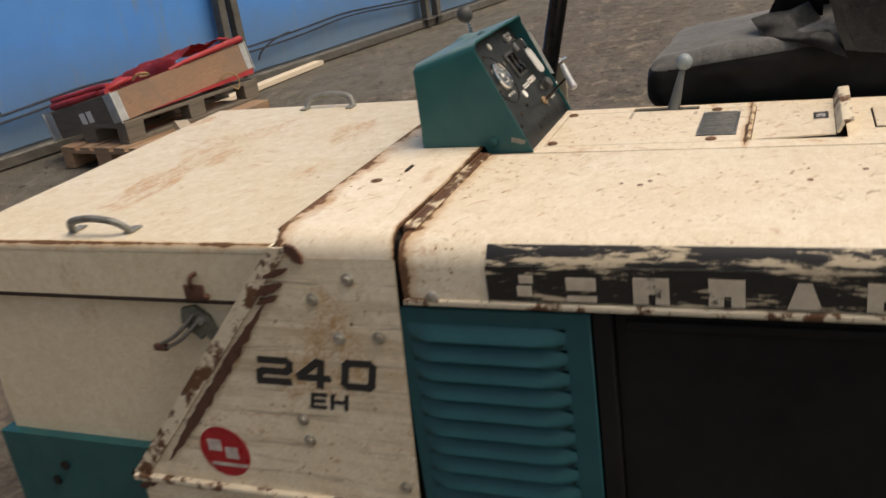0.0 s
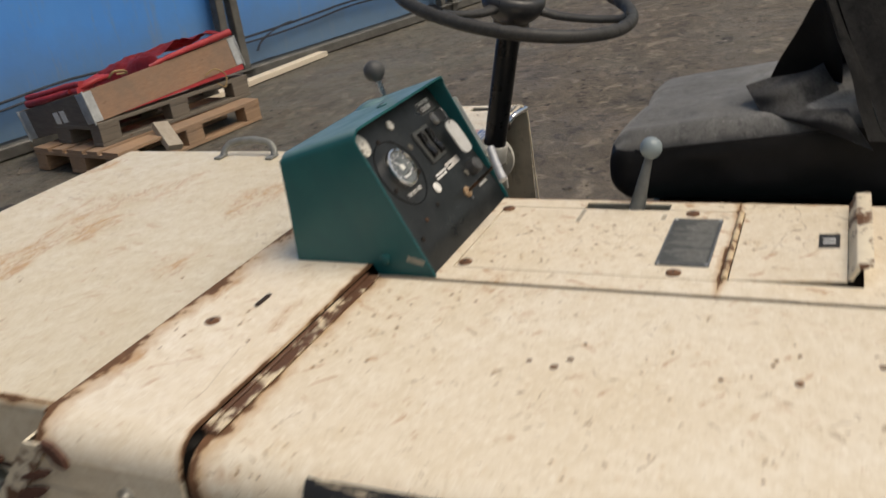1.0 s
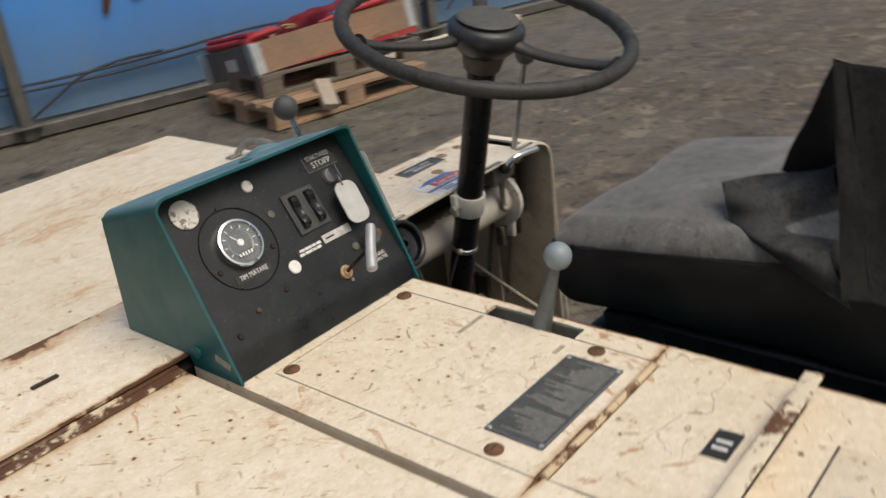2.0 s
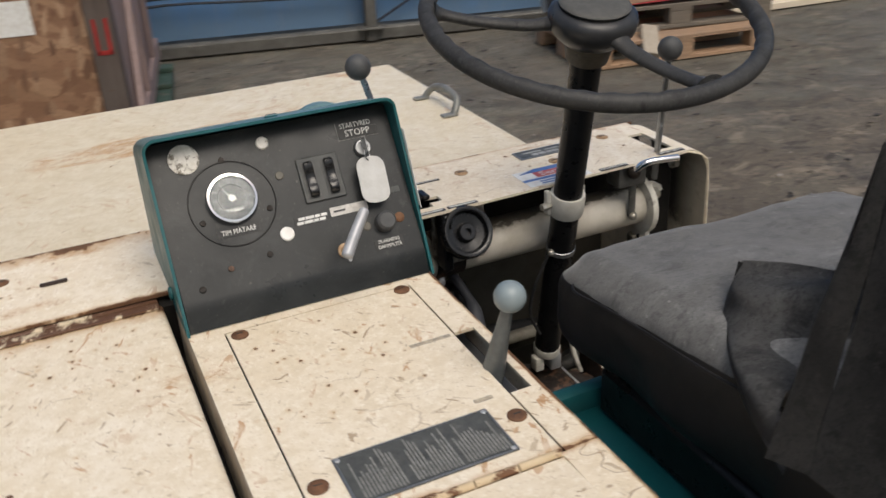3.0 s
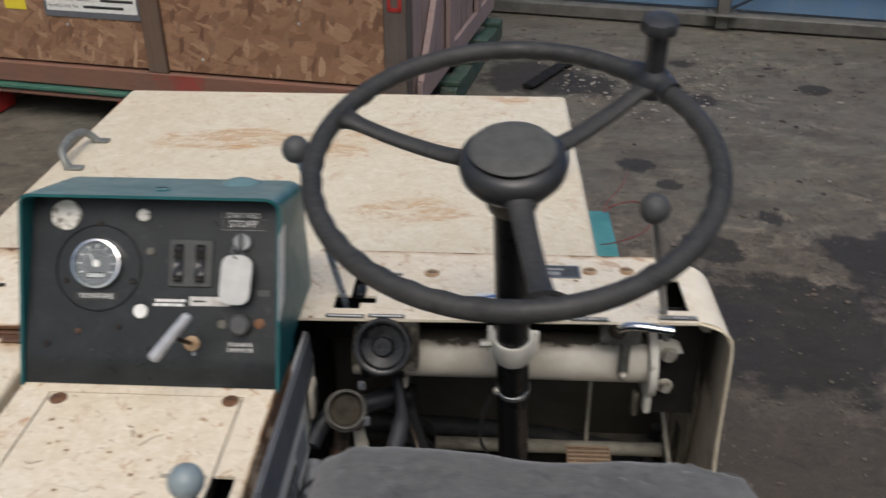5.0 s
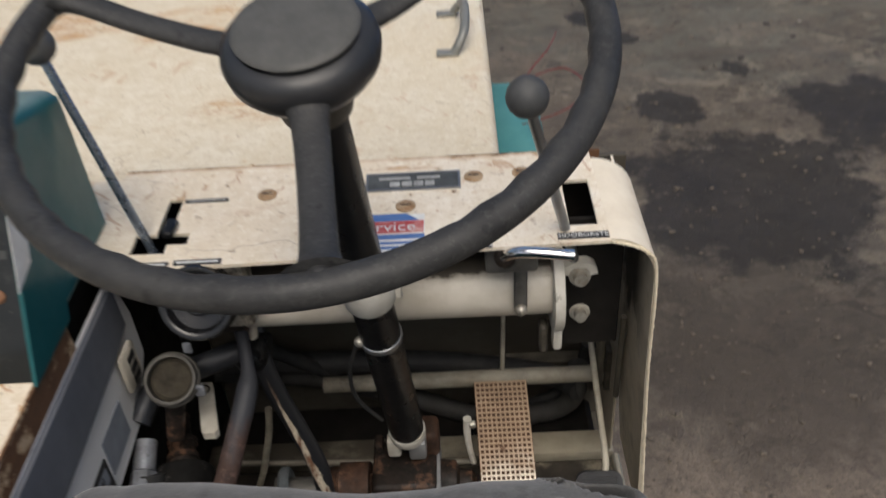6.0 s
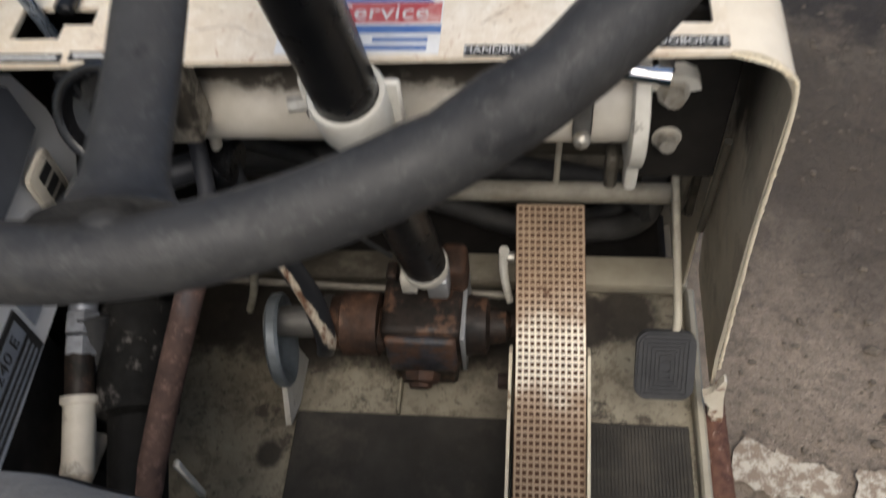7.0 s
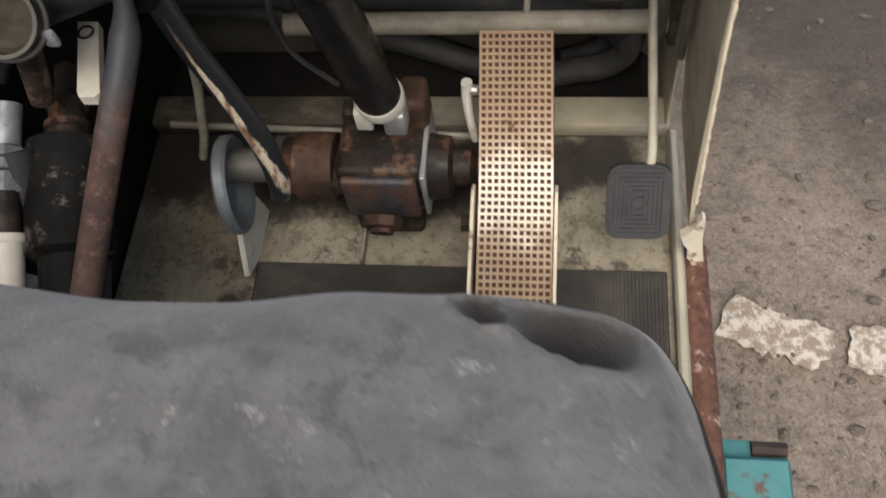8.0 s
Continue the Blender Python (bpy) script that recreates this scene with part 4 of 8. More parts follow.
    for a_, b_, lo_, hi_ in ((0.268, 0.279, 0.278, 0.287), (0.281, 0.292, 0.278, 0.287), (0.294, 0.304, 0.278, 0.287), (0.306, 0.316, 0.278, 0.287), (0.256, 0.290, 0.2915, 0.2960), (0.297, 0.322, 0.2915, 0.2960)):
        part("badge_mark", rbox(B(), a_, b_, lo_, hi_, 0.8964, 0.8967), M_BADGEINK, d, smooth=0)
    part("badge_rim", plate(B(), [0.242, 0.2445, 0.3415, 0.344], [0.2715, 0.274, 0.302, 0.3045], {(1, 1)}, 0.8953, 0.8968), M_STEEL, d, smooth=0)
    # service sticker: white sheet, red field, blue line
    d = part("service_sticker", rbox(B(), 0.199, 0.306, 0.168, 0.228, 0.8953, 0.8957), M_WHITEP, c, "red, white and blue service sticker", smooth=0)
    part("red_field", rbox(B(), 0.228, 0.305, 0.197, 0.2165, 0.8958, 0.8960), M_REDFADED, d, smooth=0)
    part("blue_line", rbox(B(), 0.199, 0.306, 0.187, 0.1945, 0.8958, 0.8960), M_BLUEINK, d, smooth=0)
    part("blue_arch", prism(B(), [(0.206, 0.2172), (0.300, 0.2172), (0.287, 0.2295), (0.236, 0.2295)], lambda a, b, q: (a, b, q), 0.8958, 0.8960), M_BLUEINK, d, smooth=0)
    part("lettering", words("Service", 0.021, Matrix.Translation((0.267, 0.2065, 0.8962)), 0.0001), M_INK, d, smooth=0)
    for a, b, y in ((0.222, 0.252, 0.181), (0.262, 0.298, 0.181), (0.222, 0.298, 0.1735)):
        part("small_print", rbox(B(), a, b, y - 0.002, y + 0.002, 0.8958, 0.8959), M_BLUEINK, d, smooth=0)


M_PRINT = worn("faded_print", (0.25, 0.25, 0.235), (0.14, 0.14, 0.13), 150, (0.5, 0.7), 0, 0)
M_TIP = worn("bare_white_tip", (0.78, 0.73, 0.62), (0.68, 0.61, 0.49), 50, (0.5, 0.7), 0, 0.4, (0.26, 0.15, 0.09), (0.56, 0.61))


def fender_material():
    """Cream sheet mottled with dirt, inner faces dulled by shade put in the colour, its upper inside smeared with black
    oil that ends in a ragged line.
    """
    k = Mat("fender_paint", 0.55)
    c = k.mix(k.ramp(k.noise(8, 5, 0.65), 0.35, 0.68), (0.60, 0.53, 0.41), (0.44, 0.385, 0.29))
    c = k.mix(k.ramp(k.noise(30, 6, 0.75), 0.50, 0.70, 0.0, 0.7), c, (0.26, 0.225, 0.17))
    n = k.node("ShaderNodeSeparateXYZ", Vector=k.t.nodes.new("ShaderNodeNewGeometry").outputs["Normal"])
    # Outer faces take a paler copy; inner faces keep the shade-dulled colour.
    pale_paint = k.mix(k.ramp(k.noise(20, 6, 0.7), 0.40, 0.70), (0.82, 0.74, 0.60), (0.70, 0.61, 0.48))
    c = k.mix(k.ramp(k.math("ADD", n.outputs[0], n.outputs[2]), -0.1, 0.3), c, pale_paint)
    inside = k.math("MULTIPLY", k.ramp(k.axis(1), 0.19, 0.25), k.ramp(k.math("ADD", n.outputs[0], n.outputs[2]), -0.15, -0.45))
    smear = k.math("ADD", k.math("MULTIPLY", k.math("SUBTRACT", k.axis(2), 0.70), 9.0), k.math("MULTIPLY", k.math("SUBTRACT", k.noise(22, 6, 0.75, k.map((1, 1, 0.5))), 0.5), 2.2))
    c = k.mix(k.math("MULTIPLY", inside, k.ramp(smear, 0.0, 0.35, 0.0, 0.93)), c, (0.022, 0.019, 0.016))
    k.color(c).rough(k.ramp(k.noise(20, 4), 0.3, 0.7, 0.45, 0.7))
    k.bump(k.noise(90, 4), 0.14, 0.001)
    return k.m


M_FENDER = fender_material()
M_EDGE = worn("chipped_pale_edge", (0.74, 0.67, 0.52), (0.62, 0.53, 0.38), 60, (0.6, 0.8), 0, 0.3, (0.2, 0.12, 0.06), (0.60, 0.66))
M_BRASS = worn("rust_ringed_screw", (0.30, 0.17, 0.08), (0.48, 0.36, 0.23), 150, (0.5, 0.75), 0.2, 0.3)
M_BADGEINK = worn("worn_silver_print", (0.46, 0.46, 0.44), (0.26, 0.26, 0.25), 90, (0.4, 0.6), 0, 0)
M_REDFADED = worn("sun_faded_red", (0.40, 0.045, 0.050), (0.50, 0.14, 0.13), 40, (0.4, 0.6), 0, 0.03, (0.60, 0.36, 0.32), (0.60, 0.70))
M_BLUEINK = worn("blue_ink", (0.05, 0.13, 0.36), (0.11, 0.20, 0.42), 60, (0.4, 0.6), 0, 0)
cowl()


def hopper():
    lidz = 0.825
    line = [(-0.645, 0.806)] + arc(-0.645 + 0.014, lidz - 0.014, 0.014, 180, 90, 4) + arc(0.395 - 0.014, lidz - 0.014, 0.014, 90, 0, 4) + [(0.395, 0.806)]
    lid = part("hopper_lid", sheet(B(), line[::-1], xz, 0.330, 1.205, 0.003), M_LID, SWEEPER, "cream hopper lid with scratched rusty top")
    part("lid_flange", rbox(B(), -0.6445, -0.641, 0.330, 1.204, 0.705, 0.8055, 0.001, 1), M_HOPPER, lid)
    part("lid_flange", rbox(B(), 0.391, 0.3945, 0.330, 1.204, 0.705, 0.8055, 0.001, 1), M_HOPPER, lid)
    part("flange_edge", rbox(B(), -0.6465, -0.6440, 0.330, 1.204, 0.7045, 0.7125, 0.0008, 1), M_RUST, lid)
    part("lid_front", rbox(B(), -0.640, 0.390, 1.203, 1.207, 0.705, 0.822, 0.001, 1), M_LID, lid)
    for x, y0, y1, lean in ((-0.597, 0.752, 0.888, -0.020), (0.342, 0.735, 0.880, 0.020)):
        pts = [(x, y0, lidz + 0.003), (x + lean * 0.35, y0 + 0.002, lidz + 0.013), (x + lean * 0.85, y0 + 0.020, lidz + 0.029), (x + lean, (y0 + y1) / 2, lidz + 0.036), (x + lean * 0.85, y1 - 0.020, lidz + 0.029), (x + lean * 0.35, y1 - 0.002, lidz + 0.013), (x, y1, lidz + 0.003)]
        hd = part("lid_handle", pipe(B(), pts, 0.0085, 12, 6, 0.8), M_HANDLE, lid, "dull grey bowed lid handle")
        for y in (y0, y1):
            inward = 0.018 if x < 0 else -0.018
            part("handle_foot", rbox(B(), min(x, x + inward) - 0.008, max(x, x + inward) + 0.008, y - 0.010, y + 0.010, lidz + 0.0005, lidz + 0.006, 0.0025, 2), M_HANDLE, hd)
    bm = prism(B(), [(-0.632, 0.335), (-0.07, 0.335), (-0.07, 0.50), (0.382, 0.50), (0.382, 1.195), (-0.632, 1.195)], lambda a, b, q: (a, b, q), 0.36, 0.74)
    h = part("hopper_body", bm, M_HOPPER, SWEEPER, "pale grey-cream hopper body")
    part("hopper_base", prism(B(), [(-0.655, 0.335), (-0.07, 0.335), (-0.07, 0.50), (0.40, 0.50), (0.40, 1.22), (-0.655, 1.22)], lambda a, b, q: (a, b, q), 0.10, 0.368), M_TEAL, SWEEPER, "teal hopper base")
    for y, z in ((1.238, 0.296), (1.057, 0.296), (1.095, 0.253), (0.86, 0.30), (0.80, 0.25)):
        if y < 1.2:
            part("bolt", lathe(B(), (-0.655, y, z), (-1, 0, 0), [(0, 0.012), (0.006, 0.011)], 6), M_BLACK, h)
    # over-centre latch, sprung open, under its rusty hasp
    la = part("latch", prism(B(), [(0.642, 0.690), (0.612, 0.696), (0.584, 0.674), (0.574, 0.646), (0.590, 0.626), (0.602, 0.640), (0.612, 0.626), (0.630, 0.642), (0.648, 0.662)], yz(-0.632), -0.011, 0.0), M_LATCH, h, "dull grey over-centre latch hanging open")
    for dy, dz in ((0.0, 0.0), (-0.013, -0.007)):
        part("latch_arm", pipe(B(), [(-0.645, 0.612 + dy, 0.682 + dz), (-0.652, 0.640 + dy, 0.655 + dz), (-0.655, 0.668 + dy, 0.634 + dz), (-0.650, 0.704 + dy, 0.616 + dz)], 0.0036, 8, 4), M_STEEL, la)
    part("latch_tip", rbox(B(), -0.655, -0.645, 0.690, 0.722, 0.602, 0.616, 0.003, 2), M_RUSTRED, la)
    part("latch_pin", rod(B(), (-0.650, 0.600, 0.668), (-0.632, 0.600, 0.668), 0.008, n=10, bev=0.001), M_STEEL, la)
    hs = part("hasp", rbox(B(), -0.652, -0.645, 0.574, 0.616, 0.712, 0.744, 0.003, 2), M_RUSTRED, lid, "rusty hasp on the lid flange")
    part("hasp_hook", pipe(B(), [(-0.651, 0.594, 0.740), (-0.658, 0.592, 0.752), (-0.656, 0.588, 0.764), (-0.650, 0.580, 0.768)], 0.0045, 8, 4), M_RUSTRED, hs)
    part("hasp_rivet", ball(B(), (-0.653, 0.566, 0.722), 0.006, 10), M_RUSTRED, hs)
    # teal bracket and thin red wire beside the lid
    b = part("brush_bracket", rbox(B(), 0.405, 0.492, 0.62, 1.03, 0.50, 0.62, 0.006, 2), M_TEALTOP, SWEEPER, "teal side-brush arm")
    part("bracket_block", rbox(B(), 0.402, 0.47, 0.56, 0.66, 0.46, 0.66, 0.008, 2), M_TEALTOP, b)
    part("wire", pipe(B(), [(0.548, 1.165, 0.655), (0.520, 1.060, 0.668), (0.478, 0.985, 0.660), (0.472, 0.960, 0.650), (0.495, 0.990, 0.652), (0.545, 0.995, 0.660), (0.573, 0.934, 0.660), (0.545, 0.865, 0.655), (0.485, 0.830, 0.648), (0.455, 0.850, 0.630)], 0.0012, 6, 8), M_REDWIRE, b, "thin red wire loop")


M_HANDLE = worn("dull_handle_steel", (0.27, 0.275, 0.26), (0.17, 0.17, 0.155), 40, (0.4, 0.65), 0.4, 0.2, (0.10, 0.075, 0.055), (0.66, 0.74))
M_LATCH = worn("dull_latch_steel", (0.20, 0.21, 0.18), (0.12, 0.12, 0.10), 50, (0.4, 0.6), 0.5, 0.2)
M_REDWIRE = worn("red_wire", (0.20, 0.02, 0.02), (0.14, 0.018, 0.018), 20, (0.4, 0.6), 0, 0)
hopper()


def mid_deck():
    xs = [-0.3335, -0.2955, -0.291, -0.0705, -0.0655, -0.042, -0.030]
    ys = [-1.08, -0.504, -0.488, -0.350, -0.3455, -0.244, -0.115, 0.0135, 0.112]
    holes = set()
    for j in range(4, 7):
        holes |= {(1, j), (2, j), (3, j)}
    holes |= {(2, 2), (2, 1), (3, 1)}
    holes |= {(4, 5)}
    d = part("deck", plate(B(), xs, ys, holes, 0.876, 0.880), M_DECK, SWEEPER, "cream deck strip between hood and seat", smooth=0)
    part("deck_edge", rbox(B(), -0.0345, -0.0305, -1.08, 0.105, 0.845, 0.8755, 0.001, 1), M_DECK, d)
    part("deck_side", rbox(B(), -0.3335, -0.3300, -1.08, 0.112, 0.80, 0.8755, 0), M_GAPSIDE, d, smooth=0)
    # Near-black floor puts the shade of the gap into colour.
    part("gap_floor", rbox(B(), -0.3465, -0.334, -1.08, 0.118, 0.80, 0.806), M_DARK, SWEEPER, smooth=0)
    a = part("access_panel", rbox(B(), -0.2935, -0.0675, -0.3438, 0.0118, 0.8765, 0.8802, 0.0006, 1), M_DECK, SWEEPER, "cream access panel held by four rusty screws", smooth=0)
    # Dark sheet added below the openings in place of shade.
    part("panel_dark_backing", rbox(B(), -0.32, -0.069, -0.52, 0.03, 0.855, 0.860), M_DARK, a, smooth=0)
    for x, y in ((-0.280, 0.0), (-0.079, 0.004), (-0.280, -0.285), (-0.079, -0.280)):
        s = part("screw", lathe(B(), (x, y, 0.8803), (0, 0, 1), [(0, 0.0098), (0.0015, 0.0098), (0.0030, 0.0072), (0.0034, 0.003)], 18), M_SCREW, a, "rusty cross-head screw")
        part("screw_cross", rbox(B(), x - 0.004, x + 0.004, y - 0.0008, y + 0.0008, 0.8834, 0.8839), M_DARKINK, s, smooth=0)
    # etched instruction plate
    p = part("data_plate", rbox(B(), -0.2585, -0.1015, -0.3255, -0.2575, 0.8806, 0.8822, 0.0005, 1), M_PLAQUE, a, "grey etched instruction plate with worn print", smooth=0)
    part("plate_rim", plate(B(), [-0.2585, -0.2560, -0.1040, -0.1015], [-0.3255, -0.3235, -0.2595, -0.2575], {(1, 1)}, 0.8823, 0.8826), M_STEEL, p, smooth=0)
    for k in range(42):
        x = -0.2515 + k * 0.0035
        if k in (0, 13, 14, 28):
            continue
        lo = -0.3215 + random.random() * 0.002
        hi = min(lo + 0.018 + random.random() * 0.042, -0.2615)
        part("print_line", rbox(B(), x, x + 0.0019, lo, hi, 0.8823, 0.8825), M_PRINT, p, smooth=0)
    for x, y in ((-0.2545, -0.2612), (-0.2545, -0.3218), (-0.1055, -0.2612), (-0.1055, -0.3218)):
        part("rivet", lathe(B(), (x, y, 0.8822), (0, 0, 1), [(0, 0.003), (0.001, 0.0022)], 10), M_ZINC, p)
    # small lettered marks beside the lever slot
    for y, x0, x1 in ((-0.118, -0.121, -0.072), (-0.241, -0.105, -0.085)):
        part("worn_mark", rbox(B(), x0, x1, y - 0.003, y + 0.003, 0.8803, 0.8805, 0, 2), M_WORNMARK, a, smooth=0)
    # hinged flap, its upturned lip, rusty hinge
    ajar = Matrix.Translation((0, -0.3475, 0.8800)) @ Matrix.Rotation(radians(-3.0), 4, "X") @ Matrix.Translation((0, 0.3475, -0.8800))
    f = part("flap_door", rbox(B(), -0.290, -0.072, -0.486, -0.3525, 0.8768, 0.8806, 0.0006, 1, ajar), M_DECK, SWEEPER, "cream hinged flap with a rusty upturned lip", smooth=0)
    for k in range(5):
        y0 = -0.2905 + k * 0.0438
        part("hinge_knuckle", rod(B(), (y0, -0.3475, 0.8815), (y0 + 0.0425, -0.3475, 0.8815), 0.0042, n=10, bev=0.0006), M_HINGE, f)
    bm = prism(B(), [(-0.486, 0.8797), (-0.492, 0.8790), (-0.4985, 0.895), (-0.514, 0.897), (-0.515, 0.9005), (-0.496, 0.8995)], yz(0), -0.290, -0.050)
    bmesh.ops.bevel(bm, geom=bm.edges[:], offset=0.0016, segments=2, profile=0.5, affect="EDGES")
    bmesh.ops.transform(bm, matrix=ajar, verts=bm.verts[:])
    part("flap_lip", bm, M_LIP, f, "rust-chipped upturned lip")
    la = part("label", rbox(B(), -0.196, -0.152, -0.477, -0.452, 0.8807, 0.8812, 0, 1, ajar), M_DARKINK, f, "small dark label", smooth=0)
    for x in (-0.183, -0.172):
        part("print_line", rbox(B(), x, x + 0.005, -0.472, -0.457, 0.8813, 0.8815, 0, 1, ajar), M_INK, la, smooth=0)
    rp = part("rear_panel", rbox(B(), -0.238, -0.118, -0.78, -0.550, 0.8803, 0.8835, 0.0015, 2), M_DECK, SWEEPER, "cream raised rear plate")
    part("panel_edge", plate(B(), [-0.2405, -0.238, -0.118, -0.1155], [-0.7825, -0.78, -0.55, -0.5475], {(1, 1)}, 0.8802, 0.8806), M_RUST, rp, smooth=0)
    lk = part("plate_lock", lathe(B(), (-0.198, -0.580, 0.8835), (0, 0, 1), [(0, 0.0115), (0.003, 0.0110), (0.0045, 0.0085)], 20), M_ZINC, rp, "zinc lock barrel")
    part("key_slot", rbox(B(), -0.2045, -0.1915, -0.5812, -0.5788, 0.8881, 0.8885), M_DARKINK, lk, smooth=0)
    # lever with grey knob in the slot
    lv = part("deck_lever", lathe(B(), (-0.0605, -0.1860, 0.845), (0.0105, -0.0310, 0.127), [(0, 0.0125), (0.03, 0.0125), (0.11, 0.0062), (0.128, 0.006)], 16), M_LEVER, SWEEPER, "grey tapered lever with a ball knob")
    part("knob", ball(B(), (-0.050, -0.217, 0.972), 0.0165), M_GREYBALL, lv)


M_HINGE = worn("rusty_hinge", (0.52, 0.40, 0.25), (0.60, 0.48, 0.32), 50, (0.6, 0.8), 0, 0.2, (0.14, 0.065, 0.03), (0.50, 0.56))
M_WORNMARK = worn("worn_grey_mark", (0.22, 0.20, 0.17), (0.55, 0.47, 0.35), 160, (0.5, 0.7), 0, 0)
M_LEVER = worn("grey_lever_paint", (0.16, 0.175, 0.18), (0.11, 0.115, 0.115), 40, (0.35, 0.5), 0.2, 0.1)
mid_deck()


def console():
    x0, x1 = -0.3345, -0.0265
    def section(t):
        """Points across the hood at t: 0 at the driver's edge, 1 at the front."""
        yt, zt = 0.112 + 0.122 * t, 1.0885 - 0.0345 * t
        yb = 0.0215 + 0.2165 * t
        zb = 0.8815 if t < 0.42 else 0.8965
        r = 0.016
        side = [(k / 5) for k in range(6)]
        left = [(x0, yb + (yt - yb) * f, zb + (zt - r - zb) * f) for f in side]
        a1 = [(x0 + r - r * math.cos(radians(q)), yt, zt - r + r * math.sin(radians(q))) for q in (18, 36, 54, 72, 90)]
        a2 = [(x1 - r + r * math.cos(radians(q)), yt, zt - r + r * math.sin(radians(q))) for q in (90, 72, 54, 36, 18)]
        right = [(x1, yb + (yt - yb) * f, zb + (zt - r - zb) * f) for f in reversed(side)]
        return left + a1 + a2 + right
    bm = B()
    rows = [[bm.verts.new(q) for q in section(t)] for t in (0, 0.06, 0.2, 0.4, 0.43, 0.6, 0.8, 0.93, 1.0)]
    for a_, b_ in zip(rows, rows[1:]):
        for i in range(len(a_) - 1):
            bm.faces.new((a_[i], a_[i + 1], b_[i + 1], b_[i]))
    bmesh.ops.recalc_face_normals(bm, faces=bm.faces[:])
    bmesh.ops.solidify(bm, geom=bm.faces[:], thickness=0.0035)
    con = part("console", bm, M_TEALCON, SWEEPER, "teal sheet-metal instrument console with a black face")
    part("console_front", rbox(B(), x0 + 0.002, x1 - 0.002, 0.2345, 0.238, 0.8965, 1.046, 0.001, 1), M_TEAL, con)
    tp = part("top_plug", lathe(B(), (-0.175, 0.150, 1.0775), (0, 0.29, 0.957), [(0, 0.0085), (0.002, 0.0085), (0.0035, 0.006)], 16), M_TEALCON, con)
    part("plug_slot", rbox(B(), -0.1815, -0.1685, 0.1485, 0.1510, 1.0806, 1.0816), M_GREASE, tp, smooth=0)
    part("dent", lathe(B(), (-0.098, 0.212, 1.056), (0, 0.29, 0.957), [(0, 0.030), (0.005, 0.024), (0.009, 0.014), (0.011, 0.004)], 22), M_TEALCON, con)
    part("bolt", lathe(B(), (x0 - 0.0005, 0.095, 0.905), (-1, 0, 0), [(0, 0.008), (0.003, 0.008), (0.004, 0.005)], 12), M_TEAL, con)
    part("chipped_patch", prism(B(), [(0.034, 0.905), (0.060, 0.912), (0.062, 0.903), (0.038, 0.897)], yz(0), x0 - 0.0006, x0 - 0.0002), M_SCUFF, con)
    # face
    e = Vector((0, 0.545, 0.838))
    n = Vector((0, -0.838, 0.545))
    o = Vector((0, 0.0322, 0.900))
    fm = Matrix(((1, 0, 0, o.x), (0, e.y, n.y, o.y), (0, e.z, n.z, o.z), (0, 0, 0, 1)))

    def onface(bm):
        bmesh.ops.transform(bm, matrix=fm, verts=bm.verts[:])
        return bm
    # one bent sheet: the face, a soft fold, the steeper kick strip below it
    fold = [tuple((o + e * q)[1:]) for q in (0.205, 0.150, 0.090, 0.040, 0.017, 0.014)] + [(0.0386, 0.9095), (0.0368, 0.9060), (0.0354, 0.9025), (0.0275, 0.8815)]
    face = part("face_plate", sheet(B(), fold, yz(0), x0 + 0.0045, x1 - 0.0045, 0.003), M_FACE, con, "scuffed black instrument face")

    def disc(name, x, s, r, h, mat, parent=con, label="", dome=0.6):
        return part(name, onface(lathe(B(), (x, s, 0.0002), (0, 0, 1), [(0, r), (h * dome, r), (h, r * 0.86)], 24)), mat, parent, label)
    disc("cap", -0.289, 0.181, 0.0180, 0.0025, M_CAP, con, "round worn white cap")
    disc("cap", -0.195, 0.183, 0.0078, 0.003, M_CAP)
    disc("cap", -0.194, 0.069, 0.0085, 0.0025, M_WHITEP, con, "small white round sticker")
    rr = part("gauge_plate", onface(ring(B(), (-0.247, 0.119, 0.0008), (0, 0, 1), 0.051, 0.0009, 48, 6)), M_BLACK, con)
    g = part("gauge", onface(lathe(B(), (-0.247, 0.124, 0), (0, 0, 1), [(0, 0.030), (0.006, 0.0305), (0.010, 0.029), (0.0105, 0.0265), (0.0075, 0.0255)], 40, False)), M_CHROME, con, "round hour gauge with a chrome bezel")
    part("dial", onface(lathe(B(), (-0.247, 0.124, 0.0060), (0, 0, 1), [(0, 0.0258), (0.0008, 0.0257)], 32)), M_DIAL, g, smooth=0)
    part("dial_ring", onface(ring(B(), (-0.247, 0.124, 0.0069), (0, 0, 1), 0.0165, 0.0006, 32, 5)), M_STEEL, g)
    for a in range(-120, 121, 30):
        t = radians(90 - a)
        c, s_ = math.cos(t), math.sin(t)
        bm = rbox(B(), 0.0185, 0.0225, -0.0006, 0.0006, 0.0069, 0.0072)
        bmesh.ops.transform(bm, matrix=Matrix.Translation((-0.247, 0.124, 0)) @ Matrix.Rotation(t, 4, "Z"), verts=bm.verts[:])
        part("tick", onface(bm), M_INK, g, smooth=0)
    bm = rbox(B(), 0, 0.0145, -0.0006, 0.0006, 0.0078, 0.0083)
    bmesh.ops.transform(bm, matrix=Matrix.Translation((-0.247, 0.124, 0)) @ Matrix.Rotation(radians(128), 4, "Z"), verts=bm.verts[:])
    part("needle", onface(bm), M_INK, g, smooth=0)
    part("needle_hub", onface(lathe(B(), (-0.247, 0.124, 0.0070), (0, 0, 1), [(0, 0.0045), (0.002, 0.0042)], 16)), M_WHITEP, g)
    part("counter", onface(rbox(B(), -0.258, -0.236, 0.1065, 0.1135, 0.0069, 0.0072)), M_BLACK, g, smooth=0)
